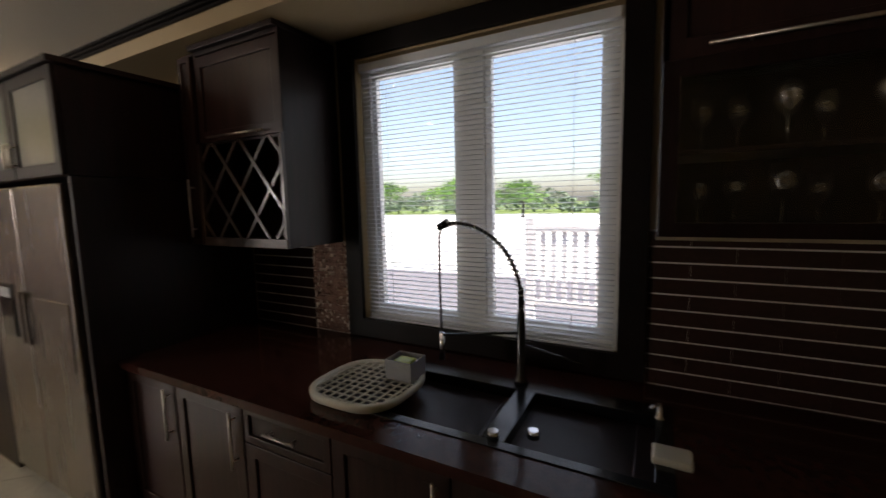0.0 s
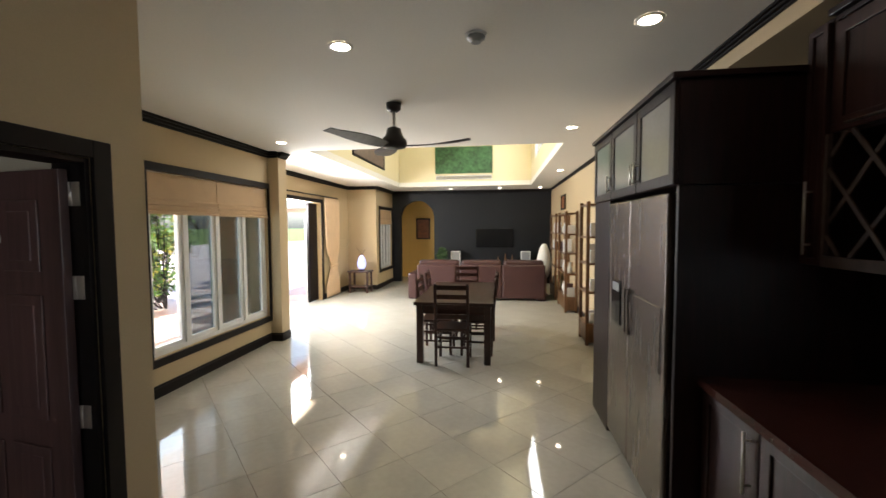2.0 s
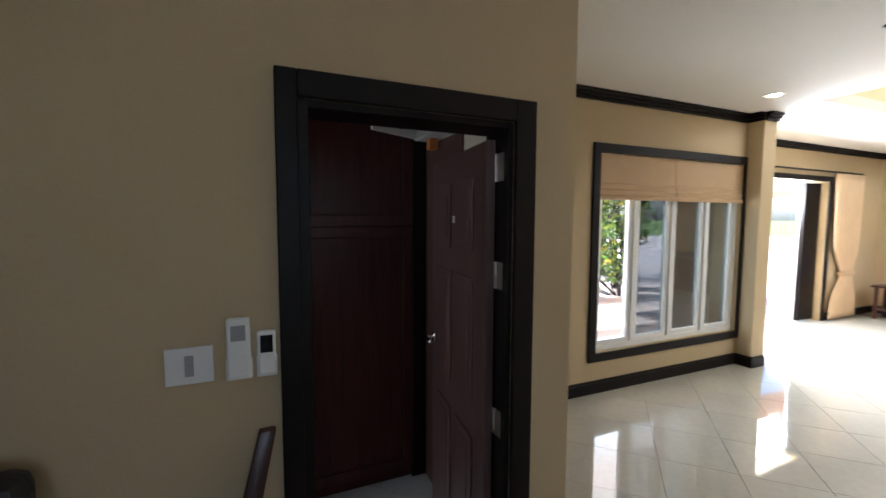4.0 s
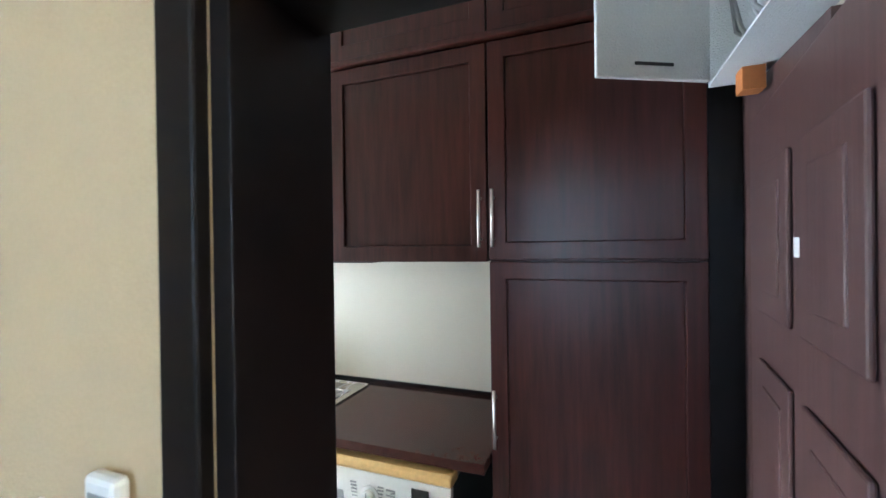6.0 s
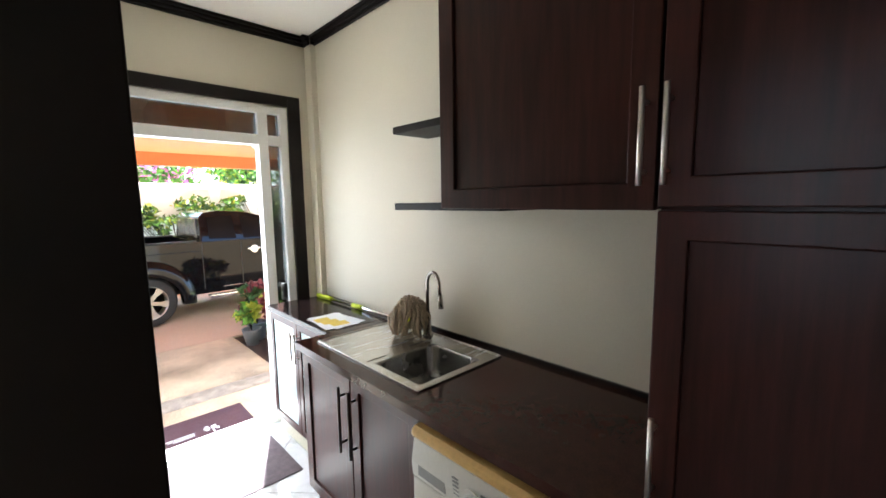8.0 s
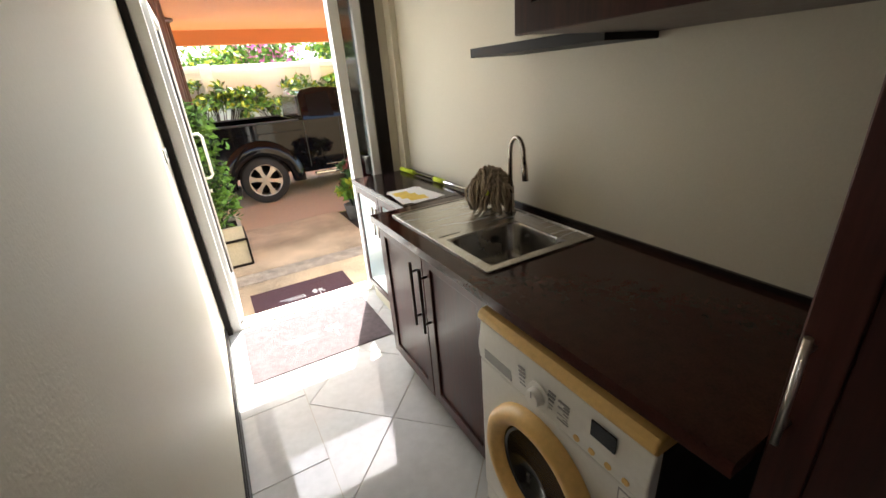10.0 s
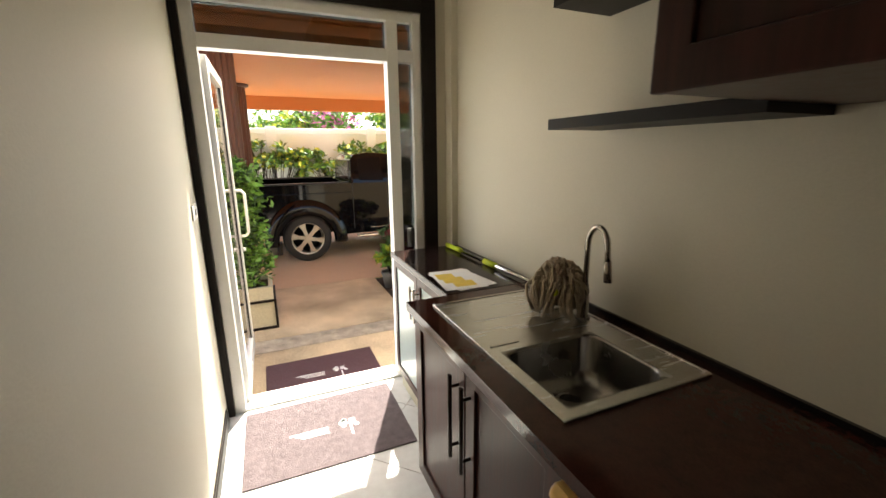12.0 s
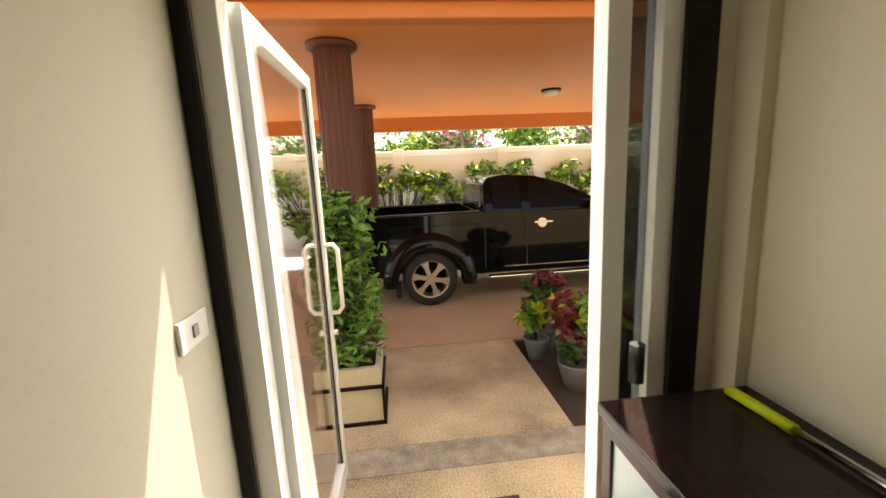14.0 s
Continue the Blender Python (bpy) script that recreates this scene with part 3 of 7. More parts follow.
def skirting(name, runs, label, h=0.12, d=0.02):
    bm = bmesh.new()
    for x0, y0, x1, y1, nx, ny in runs:
        bx(bm, min(x0, x1, x0 + nx * d), max(x0, x1, x0 + nx * d), min(y0, y1, y0 + ny * d), max(y0, y1, y0 + ny * d), 0.0, h * 0.82)
        bx(bm, min(x0, x1, x0 + nx * d * 0.6), max(x0, x1, x0 + nx * d * 0.6), min(y0, y1, y0 + ny * d * 0.6), max(y0, y1, y0 + ny * d * 0.6), h * 0.82, h)
    return tagged(part(name, bm, M_TRIM, None, "", 0.002, 1), label, "baseboard", kind="structure")


skirting("baseboard_window", [(WW, 2.07, WW, 5.83, 1, 0), (WW, 5.83, -2.96, 5.83, 0, -1), (-2.98, 5.83, -2.98, 6.05, 1, 0), (WW, 2.07, DW, 2.07, 0, 1)], "dark wooden baseboard under the side window")
skirting("baseboard_entry", [(DW, -1.45, DW, 1.024, 1, 0), (DW, 1.882, DW, 2.088, 1, 0)], "dark wooden baseboard beside the utility door")
skirting("baseboard_nook", [(TW, 9.2, TW, 10.83, 1, 0), (TW, 10.83, -3.04, 10.83, 0, -1), (-3.06, 10.83, -3.06, FAR, 1, 0)], "dark wooden baseboard round the nook")
skirting("baseboard_far", [(-1.75, FAR, RW, FAR, 0, -1), (RW, 4.2, RW, FAR, -1, 0)], "dark wooden baseboard in the living room")
skirting("baseboard_utility", [(DWI - 0.004, -1.38, DWI - 0.004, 1.06, -1, 0)], "thin black tile skirting in the utility room", h=0.09, d=0.012)
# ---- utility door and what hangs beside it ----


def utility_door():
    d = thing("door_1", (DW, 1.083, 0), "open dark brown panelled door in an espresso frame", "door", kind="structure")
    bm = bmesh.new()
    for y0, y1, z0, z1 in ((1.024, 1.083, 0, 2.03), (1.80, 1.882, 0, 2.03), (1.083, 1.80, 1.955, 2.03)):
        bx(bm, DW, DW + 0.022, y0, y1, z0, z1)
        bx(bm, DWI - 0.024, DWI - 0.004, y0, y1, z0, z1)
    part("casing", bm, M_TRIM, d, "espresso wooden casing", 0.004)
    bm = bmesh.new()
    bx(bm, DWI - 0.03, DW, 1.083, 1.113, 0, 1.955)
    bx(bm, DWI - 0.004, DW, 1.778, 1.80, 0, 1.955)
    bx(bm, DWI - 0.004, DW, 1.113, 1.778, 1.933, 1.955)
    part("jamb", bm, M_TRIM, d, "espresso wooden jamb", 0.002)
    # the leaf stands open into the utility room, turned about the hinges
    m = pose(-1.62, 1.772, 0, 0, 0, 83)
    w, t, h = 0.755, 0.036, 1.905
    bm = bmesh.new()
    bx(bm, -t, 0, 0, w, 0.012, h)
    def leaf(name, bm, mat, parent, label="", bevel=0.003):
        bm.transform(m)
        return part(name, bm, mat, parent, label, bevel)
    slab = leaf("leaf", bm, M_DOORWOOD, d, "dark brown panelled door leaf", 0.003)
    for u0, u1 in ((0.12, 0.345), (0.41, 0.635)):
        for z0, z1 in ((0.16, 0.72), (0.84, 1.38), (1.48, 1.78)):
            bm = bmesh.new()
            for side in (0.0005, -t - 0.0085):
                bx(bm, side, side + 0.008, u0, u1, z0, z1)
                bx(bm, side - 0.003, side + 0.011, u0 + 0.045, u1 - 0.045, z0 + 0.045, z1 - 0.045)
            leaf("panel", bm, M_DOORWOOD, slab, "raised door panel", 0.006)
    bm = bmesh.new()
    for s in (1, -1):
        x = 0.0 if s > 0 else -t
        cyl(bm, (x, w - 0.06, 0.985), (x + s * 0.014, w - 0.06, 0.985), 0.026)
        cyl(bm, (x + s * 0.012, w - 0.06, 0.985), (x + s * 0.05, w - 0.06, 0.985), 0.010)
        tube(bm, [(x + s * 0.048, w - 0.06, 0.985), (x + s * 0.052, w - 0.10, 0.987), (x + s * 0.05, w - 0.165, 0.985)], 0.009)
    leaf("door_handle", bm, M_CHROME, d, "chrome lever door handle", 0)
    for z in (0.25, 0.80, 1.36, 1.755):
        bm = bmesh.new()
        bx(bm, -0.002, 0.0015, -0.004, 0.05, z, z + 0.10)
        cyl(bm, (0.006, -0.004, z), (0.006, -0.004, z + 0.10), 0.006, n=8)
        leaf("hinge", bm, M_HANDLE, d, "steel hinge", 0)
        boxpart("hinge_plate", (-1.612, -1.572, 1.7755, 1.778, z, z + 0.10), M_HANDLE, d, bevel=0)
    bm = bmesh.new()
    bx(bm, -0.0375, -0.0365, 0.355, 0.40, 1.60, 1.632)
    bx(bm, 0.0005, 0.0015, 0.355, 0.40, 1.60, 1.632)
    s = leaf("door_sticker", bm, M_PAPER, d, "small white paper sticker", 0)


utility_door()


def wall_switch(name, y0, y1, z0, z1, x, sign, label):
    s = thing(name, (x, (y0 + y1) / 2, z0), label, "switch")
    boxpart("plate", (x, x + sign * 0.009, y0, y1, z0, z1), M_WHITE, s, bevel=0.003)
    m, q = (y0 + y1) / 2, (y1 - y0) * 0.09
    boxpart("rocker", (x + sign * 0.009, x + sign * 0.013, m - q, m + q, z0 + 0.022, z1 - 0.022), M_GREYPLASTIC, s, bevel=0.001)


wall_switch("light_switch", 0.744, 0.856, 1.179, 1.278, DW, 1, "white plate light switch with one grey rocker")
wall_switch("light_switch", -1.375, -1.25, 1.178, 1.25, DWI - 0.004, -1, "white plate light switch by the exit")


def remote(y0, y1, z0, z1, label, dark_face):
    r = thing("remote_control", (DW, (y0 + y1) / 2, z0), label, "remote control")
    boxpart("holder", (DW, DW + 0.022, y0 - 0.003, y1 + 0.003, z0, z0 + 0.06), M_WHITE, r, bevel=0.006)
    boxpart("body", (DW + 0.004, DW + 0.026, y0, y1, z0 + 0.004, z1), M_WHITE, r, bevel=0.008)
    if dark_face:
        boxpart("keypad", (DW + 0.0262, DW + 0.028, y0 + 0.008, y1 - 0.008, z0 + 0.07, z1 - 0.012), M_BLACK, r, bevel=0.0006)
    else:
        boxpart("display", (DW + 0.0262, DW + 0.027, y0 + 0.012, y1 - 0.012, z1 - 0.062, z1 - 0.02), M_GREYPLASTIC, r, bevel=0)


remote(0.888, 0.948, 1.177, 1.349, "white air conditioner remote in a wall holder", False)
remote(0.964, 1.012, 1.177, 1.308, "white fan remote with a black keypad in a holder", True)

# ---- kitchen ----
CF = 1.15            # front edge of the kitchen worktop
FR = 1.02            # front of the refrigerator and the tower


def base_unit(y0, y1, drawer=True, end=False):
    u = thing("base_cabinet", (CF + 0.03, (y0 + y1) / 2, 0), "dark wooden kitchen base cabinet under the worktop", "cabinet", "kitchen base cabinets")
    boxpart("body", (CF + 0.055, KW - 0.01, y0, y1, 0.1, 0.858), M_KITCHEN, u)
    boxpart("plinth", (CF + 0.10, CF + 0.12, y0, y1, 0.0, 0.1), M_KITCHEN, u, bevel=0.001)
    g = 0.003
    if drawer:
        shaker_door(u, "x", CF + 0.03, -1, y0 + g, y1 - g, 0.69, 0.85, M_KDOOR, "drawer_front", rail=0.035)
        m = (y0 + y1) / 2
        bar_handle(u, (CF + 0.03, m - 0.09, 0.775), (CF + 0.03, m + 0.09, 0.775), (-0.03, 0, 0), M_HANDLE)
        shaker_door(u, "x", CF + 0.03, -1, y0 + g, y1 - g, 0.11, 0.685, M_KDOOR)
    else:
        shaker_door(u, "x", CF + 0.03, -1, y0 + g, y1 - g, 0.11, 0.85, M_KDOOR)
        bar_handle(u, (CF + 0.03, y0 + 0.05, 0.56), (CF + 0.03, y0 + 0.05, 0.82), (-0.03, 0, 0), M_HANDLE)


for y0, y1, dr in ((-1.44, -1.1, False), (-1.1, -0.55, True), (-0.55, 0.0, False), (0.0, 0.5, False), (0.5, 1.0, False), (1.0, 1.5, True), (1.5, 2.0, False), (2.0, 2.455, False)):
    base_unit(y0, y1, dr)


def kitchen_top():
    bm = bmesh.new()
    z0, z1 = 0.86, 0.9
    sx0, sx1, sy0, sy1 = 1.30, 1.80, -0.10, 0.98
    for a in ((CF, KW, -1.449, sy0), (CF, KW, sy1, 2.46), (CF, sx0, sy0, sy1), (sx1, KW, sy0, sy1)):
        bx(bm, *a, z0, z1)
    bmesh.ops.remove_doubles(bm, verts=bm.verts, dist=0.0005)
    tagged(part("worktop", bm, M_STONE, None, "", 0.0), "dark brown polished stone kitchen worktop", "worktop")
    s = thing("kitchen_sink", (1.55, 0.44, 0.9), "black composite double-bowl kitchen sink", "sink")
    bm = bmesh.new()
    rim = 0.905
    bowls = ((-0.06, 0.38), (0.46, 0.94))
    bx(bm, sx0 - 0.012, sx0 + 0.03, sy0 - 0.012, sy1 + 0.012, 0.9, rim)
    bx(bm, sx1 - 0.08, sx1 + 0.012, sy0 - 0.012, sy1 + 0.012, 0.9, rim)
    for a, b in ((sy0 - 0.012, -0.06), (0.38, 0.46), (0.94, sy1 + 0.012)):
        bx(bm, sx0 + 0.03, sx1 - 0.08, a, b, 0.9, rim)
    part("rim", bm, M_BLACK, s, "", 0.002)
    for a, b in bowls:
        bm = bmesh.new()
        x0, x1, zb = sx0 + 0.03, sx1 - 0.08, 0.70
        t = 0.004
        bx(bm, x0 - t, x1 + t, a - t, b + t, zb - t, zb)
        bx(bm, x0 - t, x0, a - t, b + t, zb, 0.9)
        bx(bm, x1, x1 + t, a - t, b + t, zb, 0.9)
        bx(bm, x0, x1, a - t, a, zb, 0.9)
        bx(bm, x0, x1, b, b + t, zb, 0.9)
        part("bowl", bm, M_BLACK, s, "", 0)
        bm = bmesh.new()
        cyl(bm, ((x0 + x1) / 2, (a + b) / 2, zb), ((x0 + x1) / 2, (a + b) / 2, zb + 0.006), 0.045, 0.04)
        part("drain", bm, M_CHROME, s, "round steel drain")
    for x, y in ((1.34, 0.42), (1.40, 0.30)):
        bm = bmesh.new()
        cyl(bm, (x, y, 0.905), (x, y, 0.93), 0.022, 0.018)
        part("stopper", bm, M_CHROME, s, "chrome sink stopper")


kitchen_top()


def spring_tap():
    t = thing("kitchen_tap", (1.78, 0.50, 0.905), "black sprung pull-down tap standing behind the sink", "tap")
    x, y = 1.78, 0.46
    bm = bmesh.new()
    lathe(bm, (x, y, 0.905), [(0, 0.032), (0.02, 0.03), (0.03, 0.02), (0.30, 0.018), (0.32, 0.014), (0.42, 0.012)], 14)
    part("body", bm, M_BLACK, t)
    pts = []
    for i in range(25):
        u = i / 24
        a = math.pi * 0.5 * u * 1.12
        pts.append((x, y + 0.295 * (1 - math.cos(a)) + 0.02 * u, 1.28 + 0.335 * math.sin(a) - 0.02 * u))
    end = Vector(pts[-1])
    bm = bmesh.new()
    tube(bm, [(x, y, 1.18), *pts], 0.008)
    part("hose", bm, M_BLACK, t)
    bm = bmesh.new()
    cyl(bm, end - Vector((0, 0.03, -0.012)), end + Vector((0, 0.02, -0.012)), 0.019, 0.016)
    part("collar", bm, M_BLACK, t, "black clip where the spring ends")
    bm = bmesh.new()
    tube(bm, [tuple(end), (x, end.y + 0.018, end.z - 0.05), (x, end.y + 0.02, 1.30), (x, end.y + 0.016, 1.06)], 0.0055)
    part("thin_hose", bm, M_DARKMETAL, t, "thin steel hose hanging to the spray head")
    coil = []
    path = [Vector(p) for p in ((x, y, 1.18), *pts)]
    for i in range(len(path) - 1):
        d = path[i + 1] - path[i]
        for k in range(10):
            ang = 2 * math.pi * (k / 10) + i * 2 * math.pi
            coil.append(path[i] + d * k / 10 + 0.014 * (math.cos(ang) * Vector((1, 0, 0)) + math.sin(ang) * d.normalized().cross(Vector((1, 0, 0)))))
    bm = bmesh.new()
    tube(bm, coil, 0.0028, 5)
    part("spring", bm, M_STEEL, t, "coiled steel spring")
    bm = bmesh.new()
    cyl(bm, (x, end.y + 0.016, 0.95), (x, end.y + 0.016, 1.08), 0.016, 0.011)
    part("spray_head", bm, M_CHROME, t, "chrome spray head")
    bm = bmesh.new()
    tube(bm, [(x, y, 1.13), (x, end.y + 0.016, 1.07)], 0.006)
    part("holder_arm", bm, M_BLACK, t)
    bm = bmesh.new()
    tube(bm, [(x, y, 1.08), (x - 0.02, y - 0.12, 1.065), (x - 0.04, y - 0.26, 1.05)], 0.007)
    part("lever", bm, M_BLACK, t)


spring_tap()


def dish_rack():
    r = thing("dish_rack", (1.46, 1.05, 0.9), "ivory plastic dish rack tray with rounded corners on the worktop", "dish rack")
    cx, cy, hx, hy, z = 1.46, 1.035, 0.215, 0.215, 0.902

    def outline(k, zz, bm, n=40):
        pts = []
        for i in range(n):
            t = 2 * math.pi * i / n
            c, q = math.cos(t), math.sin(t)
            wave = 1 + 0.025 * math.cos(4 * t)
            pts.append(bm.verts.new((cx + (hx - k) * wave * math.copysign(abs(c) ** 0.55, c), cy + (hy - k) * wave * math.copysign(abs(q) ** 0.55, q), zz)))
        return pts

    bm = bmesh.new()
    loft(bm, [outline(k, z + h, bm) for k, h in ((0.02, 0.0), (0.004, 0.012), (0.0, 0.034), (0.006, 0.04), (0.018, 0.04), (0.024, 0.032), (0.03, 0.010))], False)
    part("rim", bm, M_RACK, r, smooth=True)
    bm = bmesh.new()
    loft(bm, [outline(0.022, z, bm), outline(0.022, z + 0.006, bm)])
    part("tray", bm, M_BLACKMATT, r, "dark drip tray")
    bm = bmesh.new()
    for i in range(10):
        u = -1 + 2 * (i + 0.5) / 10
        e = (1 - abs(u) ** 3.6) ** (1 / 3.6)
        bx(bm, cx + u * (hx - 0.022) - 0.0042, cx + u * (hx - 0.022) + 0.0042, cy - (hy - 0.022) * e, cy + (hy - 0.022) * e, z + 0.024, z + 0.029)
        bx(bm, cx - (hx - 0.022) * e, cx + (hx - 0.022) * e, cy + u * (hy - 0.022) - 0.0042, cy + u * (hy - 0.022) + 0.0042, z + 0.0285, z + 0.033)
    tagged(part("grid", bm, M_RACK, r), kind="stuff")
    bm = bmesh.new()
    a, b, c, d = cx + 0.05, cx + 0.17, cy - 0.185, cy - 0.05
    for q in ((a, a + 0.005, c, d), (b - 0.005, b, c, d), (a, b, c, c + 0.005), (a, b, d - 0.005, d)):
        bx(bm, *q, z + 0.034, z + 0.12)
    bx(bm, a, b, c, d, z + 0.034, z + 0.039)
    cup = part("cutlery_cup", bm, M_GREYPLASTIC, r, "grey cutlery cup", 0.003)
    boxpart("scouring_pad", (a + 0.02, b - 0.02, c + 0.03, d - 0.02, z + 0.04, z + 0.11), M_LEAFYEL, cup, "dull green scouring pad", 0.008)


dish_rack()
solid("dish_sponge", (1.42, 1.51, -0.16, -0.05, 0.9, 0.925), M_RACK, "ivory dish cloth pad beside the sink", "sponge", "", 0.008)


def soap_pump():
    s = thing("soap_dispenser", (1.71, -0.07, 0.9), "chrome soap dispenser beside the sink", "soap dispenser")
    bm = bmesh.new()
    lathe(bm, (1.71, -0.07, 0.9), [(0, 0.02), (0.01, 0.018), (0.02, 0.011), (0.06, 0.010)], 12)
    part("stem", bm, M_CHROME, s)
    bm = bmesh.new()
    tube(bm, [(1.71, -0.07, 0.958), (1.69, -0.06, 0.965), (1.65, -0.04, 0.962)], 0.007)
    part("spout", bm, M_CHROME, s)


soap_pump()


def kitchen_window():
    w = thing("window_1", (KW, 0.8, 1.0), "white two-light kitchen window with a dark frame", "window", kind="structure")
    frame_part("casing", "x", KW - 0.03, KW - 0.001, -0.01, 1.61, 0.905, 2.61, 0.11, M_TRIM, w, "espresso wooden casing")
    frame_part("window_frame", "x", KW + 0.05, KW + 0.11, 0.10, 1.50, 1.0, 2.49, 0.06, M_ALU, w)
    boxpart("mullion", (KW + 0.05, KW + 0.11, 0.74, 0.88, 1.06, 2.43), M_ALU, w)
    for a, b in ((0.16, 0.74), (0.88, 1.44)):
        frame_part("sash", "x", KW + 0.06, KW + 0.10, a, b, 1.06, 2.43, 0.035, M_ALU, w)
        g = boxpart("pane", (KW + 0.078, KW + 0.084, a + 0.03, b - 0.03, 1.09, 2.40), M_GLASS, w, bevel=0)
        g.visible_shadow = False
    bl = thing("venetian_blind", (KW + 0.02, 0.8, 2.45), "white venetian blind lowered with open slats", "blind")
    boxpart("head_rail", (KW + 0.004, KW + 0.04, 0.115, 1.485, 2.43, 2.475), M_BLIND, bl)
    boxpart("bottom_rail", (KW + 0.012, KW + 0.034, 0.115, 1.485, 1.006, 1.022), M_BLIND, bl)
    n = 56
    me = None
    for i in range(n):
        z = 1.035 + i * (2.42 - 1.035) / n
        if me is None:
            bm = bmesh.new()
            prism(bm, [(-0.0125, -0.0016), (0.0, 0.0012), (0.0125, -0.0002), (0.0125, 0.0004), (0.0, 0.0020), (-0.0125, -0.0008)], "y", 0.12, 1.48)
            me = finish("slat", bm, M_BLIND)
        s = new("slat", me)
        s.parent = bl
        s.matrix_parent_inverse = Matrix.Translation(-bl.matrix_basis.translation)
        s.location = (KW + 0.022, 0, z)
    for y in (0.3, 1.3):
        bm = bmesh.new()
        cyl(bm, (KW + 0.0095, y, 1.02), (KW + 0.0095, y, 2.43), 0.0012, n=5)
        part("cord", bm, M_BLIND, bl)


kitchen_window()


def wine_cabinet():
    u = thing("wine_cabinet", (1.62, 2.0, 1.47), "dark wooden wall cabinet with a diamond wine rack below", "cabinet")
    x0, y0, y1, z0, z1 = 1.62, 1.64, 2.34, 1.47, 2.57
    t = 0.022
    for nm, q in (("side_panel", (x0, KW - 0.01, y0, y0 + t, z0, z1)), ("side_panel", (x0, KW - 0.01, y1 - t, y1, z0, z1)), ("bottom_panel", (x0, KW - 0.01, y0 + t, y1 - t, z0, z0 + t)),
                  ("top_panel", (x0, KW - 0.01, y0 + t, y1 - t, z1 - t, z1)), ("shelf", (x0 + 0.02, KW - 0.01, y0 + t, y1 - t, 2.05, 2.05 + t)), ("back_panel", (KW - 0.02, KW - 0.012, y0 + t, y1 - t, z0 + t, z1 - t))):
        boxpart(nm, q, M_KITCHEN, u, bevel=0.002)
    boxpart("rack_rail", (x0 - 0.02, x0, y0, y1, z0, z0 + 0.05), M_LATTICE, u, "lower rail paled for its reflected light", 0.003)
    for a in (y0, y1 - 0.02):
        boxpart("rack_stile", (x0 - 0.02, x0, a, a + 0.02, z0 + 0.051, 2.06), M_LATTICE, u, bevel=0.002)
    d = shaker_door(u, "x", x0 - 0.001, -1, y0 + 0.003, y1 - 0.003, 2.065, z1 - 0.03, M_KDOOR)
    bar_handle(u, (x0, y0 + 0.12, 2.085), (x0, y1 - 0.12, 2.085), (-0.03, 0, 0), M_HANDLE)
    boxpart("cornice", (x0 - 0.03, KW - 0.01, y0 - 0.0, y1, z1, z1 + 0.03), M_KITCHEN, u)
    a0, a1, b0, b1 = y0 + 0.02, y1 - 0.02, z0 + 0.05, 2.055
    cy, cz, h = (a0 + a1) / 2, (b0 + b1) / 2, (b1 - b0)
    for s in (1, -1):
        for k in (-3, -2, -1, 0, 1, 2, 3):
            # the slat is the line y - cy = s * 0.72 * (z - cz) + k * step, cut at the frame
            step, m = 0.235, s * 0.80
            pts = []
            for z in (b0, b1):
                y = cy + m * (z - cz) + k * step
                if a0 <= y <= a1:
                    pts.append((y, z))
            for y in (a0, a1):
                z = cz + (y - cy - k * step) / m
                if b0 < z < b1:
                    pts.append((y, z))
            if len(pts) < 2:
                continue
            (ya, za), (yb, zb) = pts[:2]
            d = Vector((0, yb - ya, zb - za))
            if d.length < 0.08:
                continue
            nrm = Vector((1, 0, 0)).cross(d).normalized() * 0.009
            off = 0.0 if s > 0 else 0.009
            bm = bmesh.new()
            lo = [Vector((0, ya, za)) + nrm, Vector((0, ya, za)) - nrm, Vector((0, yb, zb)) - nrm, Vector((0, yb, zb)) + nrm]
            prism(bm, [(p.y, p.z) for p in lo], "x", x0 - 0.016 + off, x0 - 0.008 + off)
            part("lattice_slat", bm, M_LATTICE, u)


wine_cabinet()


def narrow_cabinet():
    u = thing("wall_cabinet", (1.62, 2.4, 1.47), "dark wooden narrow wall cabinet beside the tower", "cabinet")
    boxpart("body", (1.62, KW - 0.01, 2.345, 2.46, 1.47, 2.57), M_KITCHEN, u)
    shaker_door(u, "x", 1.598, -1, 2.345, 2.46, 1.475, 2.55, M_KDOOR, rail=0.03)
    bar_handle(u, (1.598, 2.40, 1.52), (1.598, 2.40, 1.86), (-0.03, 0, 0), M_HANDLE)


narrow_cabinet()


